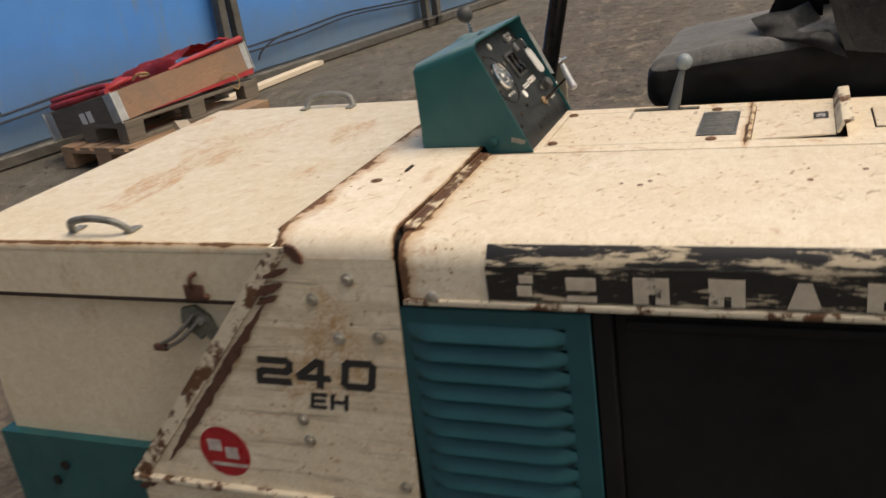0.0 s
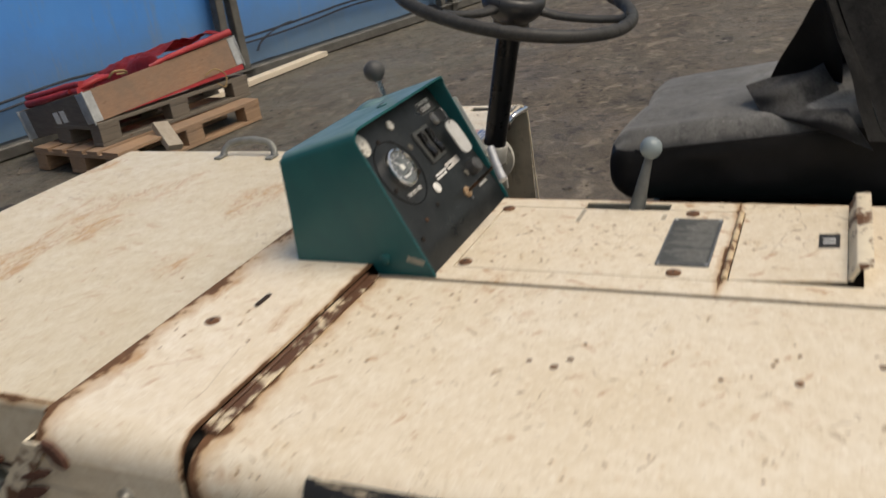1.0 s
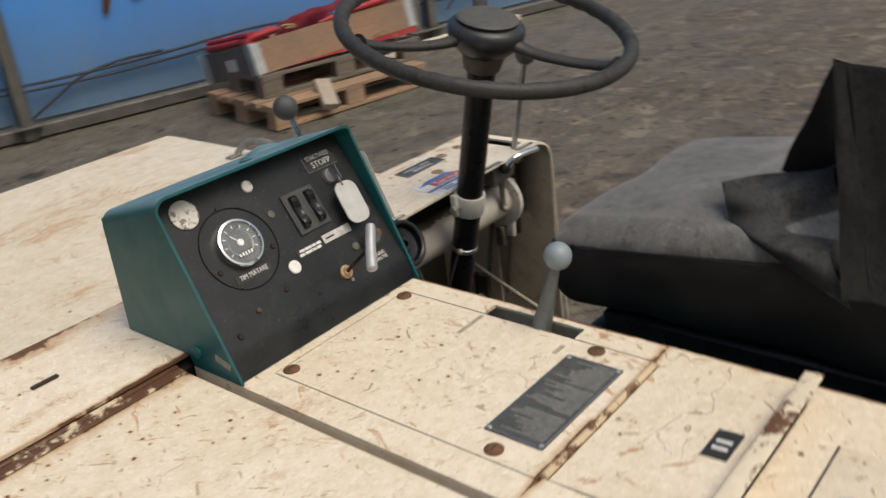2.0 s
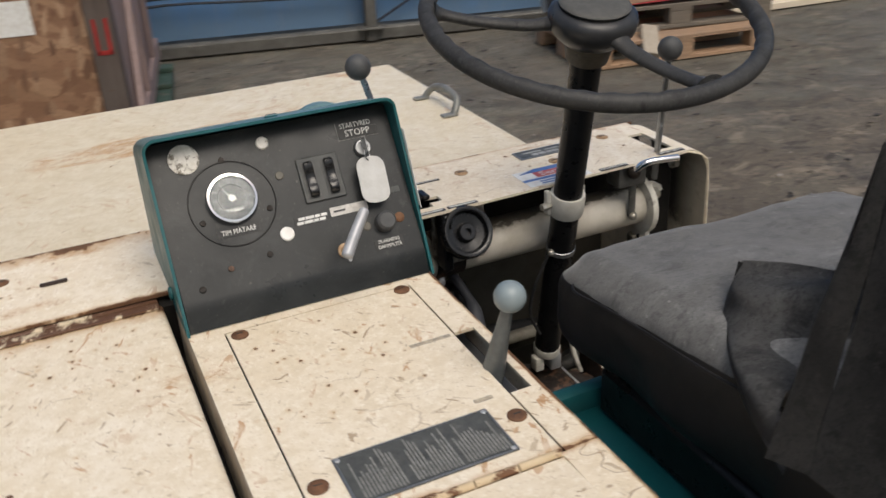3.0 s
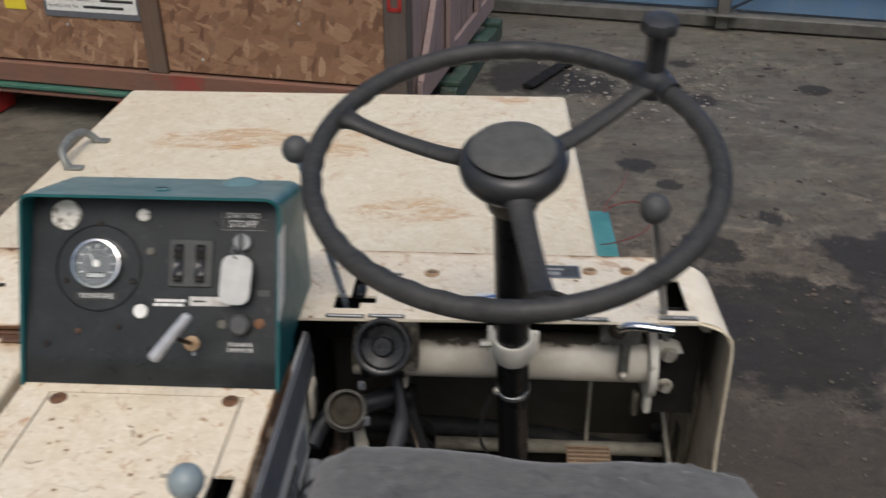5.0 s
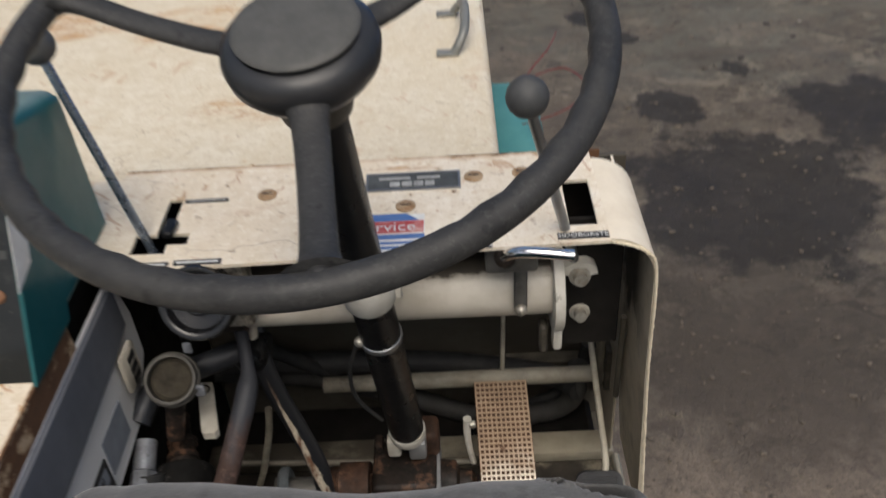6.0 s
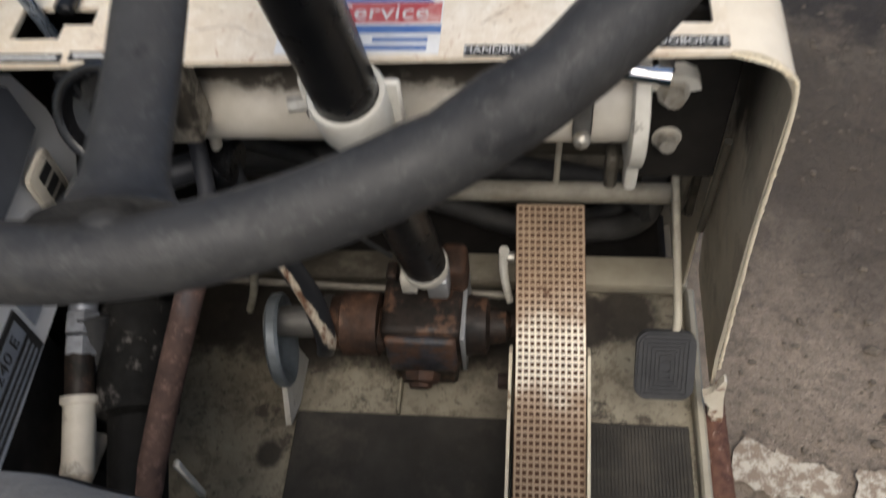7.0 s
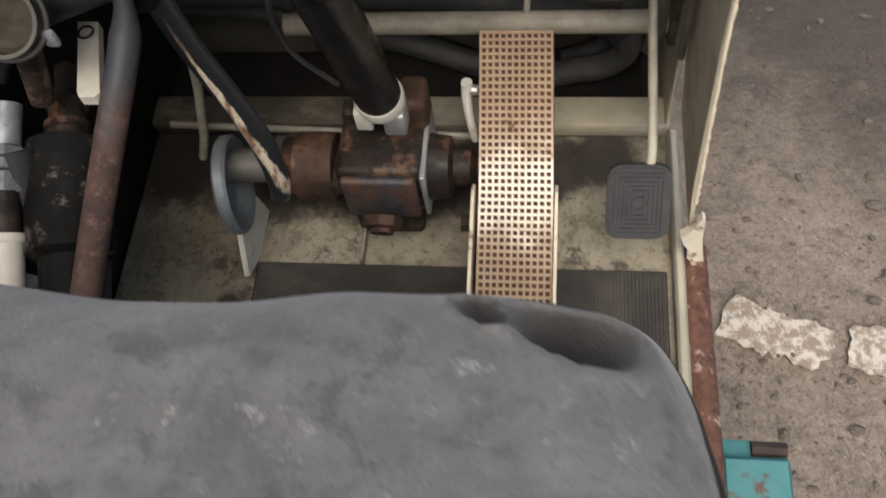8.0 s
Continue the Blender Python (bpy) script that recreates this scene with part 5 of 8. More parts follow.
    for k in range(5):
        part("digit", onface(rbox(B(), -0.2568 + k * 0.0042, -0.2543 + k * 0.0042, 0.1078, 0.1122, 0.0073, 0.0074)), M_INK, g, smooth=0)
    part("glass", onface(lathe(B(), (-0.247, 0.124, 0.0086), (0, 0, 1), [(0, 0.0262), (0.0008, 0.0262)], 32)), M_GLASS, g).visible_shadow = False

    def tag_plate(x0_, x1_, s0, s1, mat, label=""):
        return part("label_plate", onface(rbox(B(), x0_, x1_, s0, s1, 0.0002, 0.0009)), mat, con, label, smooth=0)

    def letters(text, x, s, size, parent, stretch=1.0, mat=None):
        part("lettering", onface(words(text, size, Matrix.Translation((x, s, 0.0011)) @ Matrix.Diagonal((stretch, 1, 1, 1)), 0.0001)), mat or M_INK, parent, smooth=0)
    letters("TIM MÄTARE", -0.248, 0.0855, 0.0085, tag_plate(-0.274, -0.222, 0.0805, 0.0905, M_DARKINK, "black label TIM MÄTARE"), 0.85)
    letters("STARTVRED", -0.076, 0.1845, 0.0090, face, 0.85)
    for a_, b_, lo_, hi_ in ((-0.1015, -0.049, 0.1672, 0.1678), (-0.1015, -0.1009, 0.1678, 0.1890), (-0.0600, -0.049, 0.1798, 0.1804)):
        part("label_border", onface(rbox(B(), a_, b_, lo_, hi_, 0.0002, 0.0007)), M_PRINT, con, smooth=0)
    letters("STOPP", -0.0755, 0.1745, 0.0115, tag_plate(-0.100, -0.050, 0.1685, 0.1800, M_DARKINK, "black label STOPP"), 1.0)
    tp = tag_plate(-0.182, -0.139, 0.0745, 0.0855, M_DARKINK, "black label with two worn white lines")
    for s in (0.0775, 0.0825):
        for a_, b_ in ((-0.178, -0.170), (-0.169, -0.158), (-0.157, -0.151), (-0.1498, -0.142)):
            part("small_print", onface(rbox(B(), a_ + (s - 0.08) * 0.5, b_ + (s - 0.08) * 0.5, s - 0.0017, s + 0.0017, 0.001, 0.0011)), M_INK, tp, smooth=0)
    tp = tag_plate(-0.136, -0.088, 0.0770, 0.0880, M_INKPLATE)
    part("small_print", onface(rbox(B(), -0.132, -0.117, 0.0812, 0.0835, 0.001, 0.0011)), M_DARKINK, tp, smooth=0)
    tag_plate(-0.056, -0.042, 0.090, 0.0975, M_SWITCH)
    tp = tag_plate(-0.092, -0.055, 0.0225, 0.0365, M_DARKINK, "black label with worn white lettering")
    letters("SKAKNING", -0.0735, 0.0328, 0.0064, tp, 0.9)
    letters("DAMMFILTER", -0.0735, 0.0262, 0.0064, tp, 0.82)
    # twin rocker switch
    sw = part("switch_plate", onface(rbox(B(), -0.162, -0.110, 0.099, 0.155, 0.0002, 0.003, 0.001, 1)), M_SWITCH, con, "black twin switch plate")
    for x in (-0.1495, -0.1235):
        part("switch_well", onface(rbox(B(), x - 0.0085, x + 0.0085, 0.105, 0.149, 0.0031, 0.0036)), M_GREYFACE, sw, smooth=0)
        wave = [(0.1050, 0.0036), (0.1050, 0.0070), (0.1085, 0.0110), (0.1130, 0.0118), (0.1185, 0.0090), (0.1245, 0.0062), (0.1300, 0.0060), (0.1360, 0.0080), (0.1410, 0.0112), (0.1455, 0.0112), (0.1490, 0.0070), (0.1490, 0.0036)]
        bm = prism(B(), wave, lambda p, q, c: (x + c, p, q), -0.0054, 0.0054)
        bmesh.ops.bevel(bm, geom=[g for g in bm.edges if abs(g.verts[0].co.x - g.verts[1].co.x) < 1e-6], offset=0.0012, segments=2, profile=0.5, affect="EDGES")
        part("rocker", onface(bm), M_GLOSSBLACK, sw)
    # ignition lock
    lk = part("ignition_lock", onface(lathe(B(), (-0.075, 0.153, 0), (0, 0, 1), [(0, 0.0112), (0.003, 0.0112), (0.006, 0.0095), (0.006, 0.0070), (0.004, 0.0066)], 24)), M_STEEL, con, "chrome ignition lock")
    part("key", onface(rbox(B(), -0.0758, -0.0742, 0.142, 0.162, 0.006, 0.022, 0.0005, 1)), M_STEEL, lk)
    # aluminium choke lever and its boss
    lv = part("choke_lever", onface(lathe(B(), (-0.131, 0.033, 0), (0, 0, 1), [(0, 0.009), (0.003, 0.009), (0.004, 0.006), (0.006, 0.005)], 20)), M_BRASS, con, "pale grey paddle on a stem with a brass nut")
    part("stem", onface(rod(B(), (-0.131, 0.033, 0.004), (-0.1325, 0.043, 0.069), 0.0026, n=10)), M_GREASE, lv)
    part("lever_blade", onface(pipe(B(), [(-0.1515, 0.0170, 0.0735), (-0.1455, 0.0255, 0.0722), (-0.1325, 0.0430, 0.0705), (-0.119, 0.0605, 0.0695), (-0.1130, 0.0680, 0.0690)], lambda t: 0.0072 * max(0.12, min(1.0, (t + 0.012) * 9, (1.012 - t) * 9)) ** 0.5 * (1.0 - 0.18 * t), 14, 8)), M_PADDLE, lv)
    bt = part("push_button", onface(lathe(B(), (-0.073, 0.056, 0), (0, 0, 1), [(0, 0.0125), (0.013, 0.0122), (0.016, 0.0095)], 24)), M_DARKBALL, con, "black rubber push button")
    for x, s, r, mat in ((-0.247, 0.172, 0.0035, M_GREASE), (-0.185, 0.140, 0.0050, M_GREYPLUG), (-0.286, 0.103, 0.0035, M_GREASE), (-0.206, 0.104, 0.0035, M_GREASE), (-0.096, 0.056, 0.0055, M_GREYPLUG), (-0.052, 0.058, 0.0062, M_SCREW), (-0.128, 0.021, 0.003, M_STEEL), (-0.305, 0.028, 0.004, M_GREASE), (-0.268, 0.044, 0.0035, M_GREASE), (-0.22, 0.05, 0.0035, M_GREASE)):
        disc("face_screw", x, s, r, 0.0018, mat)
    part("inside", rbox(B(), x0 + 0.006, x1 - 0.006, 0.062, 0.232, 0.8965, 0.93), M_DARK, con, smooth=0)
    # white strip added on the cheek facing the driver, in place of its reflection
    part("reflection_strip", prism(B(), [(0.052, 0.960), (0.086, 0.968), (0.126, 1.050), (0.094, 1.050)], yz(0), x1 + 0.0003, x1 + 0.0008), M_WHITEP, con, "white strip standing in for the cheek's light reflection", smooth=0)
    tg = thing("key_tag", (-0.0775, 0.085, 0.99), "white plastic key tag hanging from the ignition key", "tag")
    out = []
    for cx, cy, a0 in ((0.0050, 0.0160, 0), (-0.0050, 0.0160, 90), (-0.0050, -0.0160, 180), (0.0050, -0.0160, 270)):
        out += arc(cx, cy, 0.0130, a0, a0 + 90, 4)
    bm = prism(B(), out, lambda a, b, c: (a, b, c), 0, 0.002)
    bmesh.ops.transform(bm, matrix=fm @ Matrix.Translation((-0.0775, 0.1085, 0.017)) @ Matrix.Rotation(-0.06, 4, "Z"), verts=bm.verts[:])
    part("tag_plate", bm, M_TAG, tg)
    part("tag_ring", onface(ring(B(), (-0.0765, 0.1405, 0.018), (0.6, 0, 0.5), 0.0075, 0.0008, 24, 6)), M_STEEL, tg)


M_CAP = worn("worn_white_cap", (0.74, 0.72, 0.68), (0.56, 0.53, 0.47), 120, (0.4, 0.6), 0, 0.1, (0.16, 0.14, 0.11), (0.53, 0.57))
M_GLOSSBLACK = worn("glossy_black_plastic", (0.008, 0.008, 0.009), (0.013, 0.013, 0.014), 60, (0.16, 0.30), 0, 0.03)
M_TAG = worn("greyed_white_tag", (0.52, 0.52, 0.51), (0.43, 0.425, 0.41), 60, (0.35, 0.5), 0, 0.05, (0.33, 0.31, 0.28), (0.66, 0.74))
M_INKPLATE = worn("scuffed_pale_label", (0.62, 0.60, 0.57), (0.36, 0.34, 0.32), 90, (0.4, 0.6), 0, 0)
M_GREYPLUG = worn("dull_plug", (0.14, 0.13, 0.11), (0.09, 0.085, 0.07), 90, (0.5, 0.7), 0.3, 0.1)
M_GREYFACE = worn("grey_switch_plastic", (0.060, 0.062, 0.062), (0.090, 0.090, 0.087), 60, (0.5, 0.7), 0, 0.1)
M_DIAL = worn("grey_dial", (0.075, 0.082, 0.088), (0.11, 0.115, 0.12), 60, (0.4, 0.6), 0, 0)
M_SWITCH = worn("switch_plastic", (0.040, 0.043, 0.043), (0.055, 0.058, 0.056), 40, (0.4, 0.6), 0, 0.1)
M_PADDLE = worn("pale_grey_paddle", (0.42, 0.43, 0.46), (0.34, 0.35, 0.37), 60, (0.3, 0.5), 0.2, 0.1)
kg = Mat("gauge_glass", 0.04)
kg.p.inputs["Transmission Weight"].default_value = 1.0
kg.p.inputs["IOR"].default_value = 1.2
M_GLASS = kg.color((0.95, 0.97, 0.97)).m
console()


def levers():
    lv = part("lift_lever", rod(B(), (0.030, 0.205, 0.868), (-0.028, 0.232, 1.092), 0.0048, 0.0045, 12), M_BLUESTEEL, SWEEPER, "bluish steel lever with a dark ball knob")
    part("knob", ball(B(), (-0.030, 0.233, 1.098), 0.0178), M_DARKBALL, lv)
    part("slot_plate", rbox(B(), 0.048, 0.062, 0.155, 0.188, 0.800, 0.888, 0.002, 1), M_BLACK, lv)
    part("lever_catch", rbox(B(), 0.040, 0.052, 0.205, 0.232, 0.8955, 0.9035, 0.002, 1), M_BLACK, lv)
    lv = part("brush_lever", rod(B(), (0.458, 0.212, 0.84), (0.402, 0.125, 1.075), 0.0052, 0.0048, 12), M_STEEL, SWEEPER, "grey steel lever with a dark ball knob")
    part("knob", ball(B(), (0.401, 0.122, 1.081), 0.0178), M_DARKBALL, lv)


M_BLUESTEEL = worn("blued_steel", (0.24, 0.29, 0.36), (0.34, 0.38, 0.44), 40, (0.2, 0.35), 0.85, 0.05)
levers()


def steering():
    c = Vector((0.2365, 0.0740, 1.1590))
    n = Vector((-0.036, -0.262, 0.9645)).normalized()
    u = Vector((0.999, 0, 0.037))
    u = (u - n * u.dot(n)).normalized()
    w = n.cross(u)
    R, r = 0.2120, 0.0112

    def at(deg, rad, h=0.0):
        t = radians(deg)
        return c + u * math.cos(t) * rad + w * math.sin(t) * rad + n * h
    # rim with moulded finger grips along its under side
    bm = B()
    loops = []
    N, K = 160, 14
    for i in range(N):
        deg = 360 * i / N
        grip = 0.0009 * math.cos(radians(deg * 40)) if (50 < deg < 150 or deg < 30 or deg > 300 or 170 < deg < 262) else 0
        t = radians(deg)
        rad = u * math.cos(t) + w * math.sin(t)
        ring_ = []
        for j in range(K):
            a = 2 * math.pi * j / K
            rr = r + (grip if math.cos(a) < 0.2 else 0)
            ring_.append(bm.verts.new(c + rad * (R + rr * math.cos(a)) + n * rr * math.sin(a)))
        loops.append(ring_)
    for i in range(N):
        a, b = loops[i], loops[(i + 1) % N]
        for j in range(K):
            bm.faces.new((a[j], a[(j + 1) % K], b[(j + 1) % K], b[j]))
    wheel = part("steering_wheel", bm, M_WHEEL, SWEEPER, "worn black three-spoke steering wheel with a spinner knob", 60)
    for deg in (277, 157, 40):
        pts = [at(deg, 0.040, -0.010), at(deg, 0.080, -0.016), at(deg, 0.140, -0.012), at(deg, 0.185, -0.004), at(deg, 0.204, 0.0)]
        part("spoke", pipe(B(), pts, lambda t: 0.0150 - 0.012 * t + 0.011 * t * t + 0.009 * max(0.0, (0.20 - t) / 0.20) ** 2 + 0.010 * max(0.0, (t - 0.72) / 0.28) ** 2, 16, 8, 0.60), M_WHEEL, wheel)
        part("spoke_root", ball(B(), at(deg, 0.207, -0.0005), 0.0106, 14), M_WHEEL, wheel)
    base = c - n * 0.045
    part("hub", lathe(B(), base, n, [(0.006, 0.030), (0.010, 0.038), (0.020, 0.049), (0.030, 0.0560), (0.042, 0.0580), (0.050, 0.0560), (0.0545, 0.0500), (0.0560, 0.0450), (0.0545, 0.0420)], 48), M_WHEELGLOSS, wheel)
    part("horn_cap", lathe(B(), c + n * 0.0085, n, [(0, 0.0400), (0.0040, 0.0405), (0.0050, 0.0445), (0.0068, 0.0462), (0.0085, 0.0450), (0.0100, 0.0400), (0.0108, 0.0200), (0.0108, 0.004)], 44), M_CAPDARK, wheel, "dusty round hub cap")
    part("hub_collar", lathe(B(), base - n * 0.020, n, [(0, 0.025), (0.003, 0.028), (0.027, 0.033)], 28), M_COLLARDIRT, wheel)
    # spinner knob clamped to the rim
    k = at(40, R)
    part("knob_clamp", lathe(B(), k - n * 0.014, n, [(0, 0.017), (0.004, 0.021), (0.022, 0.0215), (0.030, 0.016), (0.034, 0.0125)], 20), M_KNOB, wheel, "black clamp on the rim")
    part("clamp_ear", pipe(B(), [at(32, R, 0.001), at(40, R + 0.003, 0.003), at(48, R, 0.001)], 0.0145, 12, 4), M_KNOB, wheel)
    part("knob_post", lathe(B(), k + n * 0.018, n, [(0, 0.0125), (0.010, 0.0115), (0.045, 0.0125), (0.050, 0.0135)], 18), M_KNOB, wheel)
    part("spinner_knob", lathe(B(), k + n * 0.066, n, [(0, 0.016), (0.003, 0.021), (0.010, 0.022), (0.016, 0.0195), (0.019, 0.012), (0.0195, 0.004)], 8), M_KNOB, wheel)
    # column with clamp, lower band and universal joint
    low = Vector((0.2620, 0.2270, 0.5600))
    col = part("steering_column", rod(B(), low, base - n * 0.018, 0.0215, n=24), M_BLACK, SWEEPER, "gloss black steering column")
    d = (base - low).normalized()
    p = low + d * 0.300
    cl = part("column_clamp", lathe(B(), p, d, [(0, 0.0220), (0, 0.0252), (0.002, 0.0262), (0.034, 0.0262), (0.036, 0.0252), (0.036, 0.0220)], 28, False), M_WHITE, SWEEPER, "white steering column clamp")
    part("clamp_tab", rbox(B(), 0.262, 0.282, 0.150, 0.156, 0.850, 0.888, 0.002, 1), M_WHITE, cl)
    part("clamp_tab", rbox(B(), 0.216, 0.224, 0.150, 0.162, 0.852, 0.890, 0.002, 1), M_WHITE, cl)
    part("clamp_bolt", rod(B(), (0.206, 0.150, 0.868), (0.222, 0.152, 0.868), 0.0055, n=6), M_BOLT, cl)
    part("band", lathe(B(), low + d * 0.225, d, [(0, 0.0218), (0.001, 0.0232), (0.008, 0.0232), (0.009, 0.0218)], 28, False), M_STEEL, col)
    part("band_screw", ball(B(), low + d * 0.229 + Vector((-0.022, -0.008, 0)), 0.006, 10), M_BOLT, col)
    part("seal", lathe(B(), low + d * -0.004, d, [(0, 0.0225), (0.012, 0.0235), (0.016, 0.0222)], 24), M_WHITE, col)
    part("joint", rbox(B(), 0.235, 0.252, 0.216, 0.236, 0.525, 0.552, 0.003, 2), M_WHITE, col)
    part("joint", rbox(B(), 0.262, 0.284, 0.212, 0.238, 0.522, 0.553, 0.004, 2), M_ZINC, col)
    part("wire", pipe(B(), [(0.228, 0.165, 0.78), (0.212, 0.18, 0.72), (0.212, 0.195, 0.66), (0.236, 0.205, 0.61)], 0.0025, 6, 5), M_HOSE, col)


M_COLLARDIRT = worn("grimy_collar", (0.10, 0.085, 0.062), (0.05, 0.043, 0.034), 40, (0.5, 0.8), 0, 0.2, (0.30, 0.26, 0.20), (0.62, 0.72))
M_CAPDARK = worn("dusty_cap_plastic", (0.060, 0.060, 0.057), (0.085, 0.083, 0.078), 60, (0.55, 0.75), 0, 0.25)
M_KNOB = worn("worn_black_knob", (0.020, 0.021, 0.024), (0.038, 0.039, 0.043), 60, (0.35, 0.55), 0, 0.15)
steering()


def footwell():
    fw = part("floor_pan", rbox(B(), -0.047, 0.556, -0.60, 0.320, 0.362, 0.374, 0.003, 1), M_PAN, SWEEPER, "dirty cream footwell floor pan")
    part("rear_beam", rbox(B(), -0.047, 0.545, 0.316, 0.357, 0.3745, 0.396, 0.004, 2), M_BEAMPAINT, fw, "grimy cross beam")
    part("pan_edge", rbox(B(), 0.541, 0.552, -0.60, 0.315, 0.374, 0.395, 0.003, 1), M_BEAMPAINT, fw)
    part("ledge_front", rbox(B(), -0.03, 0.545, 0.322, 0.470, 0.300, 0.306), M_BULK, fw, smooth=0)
    part("weld_rib", rbox(B(), 0.219, 0.223, 0.150, 0.215, 0.3745, 0.386, 0.001, 1), M_PAN, fw)
    # rubber mat with fine ribs
    mat_ = part("rubber_mat", rbox(B(), 0.108, 0.536, -0.50, 0.149, 0.3745, 0.380, 0.0015, 1), M_MAT, SWEEPER, "ribbed black rubber foot mat", smooth=0)
    bm = B()
    for i in range(27):
        x = 0.434 + i * 0.0037
        rbox(bm, x, x + 0.0019, -0.20, 0.147, 0.3801, 0.3815)
    part("mat_ribs", bm, M_MAT, mat_, smooth=0)
    bh = part("bulkhead", rbox(B(), -0.05, 0.56, 0.470, 0.478, 0.20, 0.800, 0.001, 1), M_BULK, SWEEPER, "dirty bulkhead behind the pedals, shade painted in towards the fender", smooth=0)
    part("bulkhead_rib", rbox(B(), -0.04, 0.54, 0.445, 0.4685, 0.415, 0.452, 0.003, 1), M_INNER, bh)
    # Near-black sheets put the shade under the cowl into colour.
    part("cavity_shade_sheet", rbox(B(), -0.045, 0.500, 0.312, 0.3165, 0.755, 0.888), M_DARK, SWEEPER, smooth=0)
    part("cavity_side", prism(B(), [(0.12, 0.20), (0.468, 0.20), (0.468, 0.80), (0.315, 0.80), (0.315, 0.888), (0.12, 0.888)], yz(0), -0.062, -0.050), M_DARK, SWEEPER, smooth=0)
    # cross bar and thin link rods
    cb = part("cross_bar", rod(B(), (0.135, 0.368, 0.503), (0.540, 0.368, 0.503), 0.0118, n=18), M_BARPAINT, SWEEPER, "pale pedal cross bar")
    part("link_rod", rod(B(), (0.389, 0.372, 0.513), (0.396, 0.430, 0.640), 0.0036, n=10), M_BARPAINT, cb)
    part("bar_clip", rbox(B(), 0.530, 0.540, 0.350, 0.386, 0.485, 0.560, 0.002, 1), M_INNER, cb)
    part("low_rod", rod(B(), (0.02, 0.262, 0.470), (0.345, 0.262, 0.452), 0.004, n=8), M_DULLROD, cb)
    for pts, r in (([(-0.02, 0.40, 0.52), (0.15, 0.41, 0.505), (0.30, 0.42, 0.485), (0.46, 0.42, 0.450), (0.50, 0.38, 0.455)], 0.017), ([(-0.04, 0.435, 0.47), (0.10, 0.435, 0.45), (0.24, 0.43, 0.405), (0.34, 0.415, 0.375), (0.408, 0.405, 0.374), (0.440, 0.402, 0.384), (0.470, 0.398, 0.396), (0.490, 0.394, 0.418), (0.498, 0.392, 0.448), (0.500, 0.400, 0.490)], 0.0150), ([(0.43, 0.44, 0.36), (0.47, 0.435, 0.385), (0.505, 0.43, 0.43), (0.52, 0.43, 0.50)], 0.011), ([(0.05, 0.36, 0.60), (0.13, 0.40, 0.50), (0.20, 0.43, 0.42)], 0.010)):
        part("hose", pipe(B(), pts, r, 10, 6), M_DUSTYHOSE if r == 0.0150 else M_HOSE, SWEEPER)
    # white cross tube with flange
    tb = part("cross_tube", rod(B(), (0.03, 0.232, 0.792), (0.438, 0.232, 0.792), 0.034, n=40), M_GRIMY, SWEEPER, "grimy white cross tube with an end flange")
    part("flange", lathe(B(), (0.436, 0.232, 0.790), (1, 0, 0), [(0, 0.050), (0.001, 0.052), (0.011, 0.052), (0.012, 0.050)], 32), M_WHITE, tb)
    part("flange_tab", rbox(B(), 0.437, 0.448, 0.200, 0.218, 0.718, 0.760, 0.004, 2), M_WHITE, tb)
    part("flange_tab", rbox(B(), 0.424, 0.434, 0.215, 0.235, 0.700, 0.740, 0.003, 1), M_INNER, tb)
    part("tube_dirt", lathe(B(), (0.055, 0.232, 0.792), (1, 0, 0), [(0, 0.0342), (0.002, 0.0375), (0.046, 0.0375), (0.048, 0.0342)], 28, False), M_GREASE, tb)
    ln = part("hanger", rbox(B(), 0.394, 0.408, 0.190, 0.196, 0.790, 0.862, 0.004, 2), M_GREYPART, tb)
    part("hanger_nut", ball(B(), (0.401, 0.188, 0.793), 0.007, 8), M_BOLT, ln)
    part("hanger_block", rbox(B(), 0.365, 0.418, 0.180, 0.215, 0.850, 0.886, 0.004, 2), M_GREYPART, tb)
    # round black rubber plug under the cowl edge
    d = Vector((0.0, -0.86, 0.50))
    pg = part("round_cap", lathe(B(), Vector((0.081, 0.160, 0.853)), d, [(0, 0.036), (0.004, 0.0385), (0.019, 0.0385), (0.023, 0.0365), (0.0235, 0.0325), (0.022, 0.0300), (0.012, 0.0275), (0.010, 0.0150), (0.017, 0.0135), (0.019, 0.0115), (0.019, 0.0055), (0.012, 0.0045)], 40), M_GLOSSBLACK, SWEEPER, "round black rubber cap under the cowl")
    part("cap_bracket", rbox(B(), 0.048, 0.124, 0.172, 0.205, 0.800, 0.888, 0.006, 2), M_GRIMEBRACKET, pg)
    part("cap_body", rod(B(), (0.081, 0.165, 0.85), (0.081, 0.235, 0.81), 0.026, n=20), M_BLACK, pg)
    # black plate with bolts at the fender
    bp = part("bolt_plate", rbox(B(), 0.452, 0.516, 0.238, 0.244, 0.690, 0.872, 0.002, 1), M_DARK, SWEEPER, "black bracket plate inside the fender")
    for x, y, z, r in ((0.467, 0.224, 0.806, 0.0080), (0.471, 0.236, 0.742, 0.0072), (0.515, 0.237, 0.846, 0.0060)):
        part("bolt", lathe(B(), (x, y, z), (0, -1, 0.2), [(0, r * 1.5), (0.002, r * 1.5), (0.0025, r), (0.012, r * 0.92)], 6 if r > 0.01 else 12), M_BOLT, bp)
    part("white_bracket", prism(B(), [(0.447, 0.808), (0.451, 0.818), (0.460, 0.823), (0.474, 0.823), (0.483, 0.818), (0.487, 0.808), (0.474, 0.805), (0.460, 0.805)], xz, 0.224, 0.237), M_WHITE, bp)
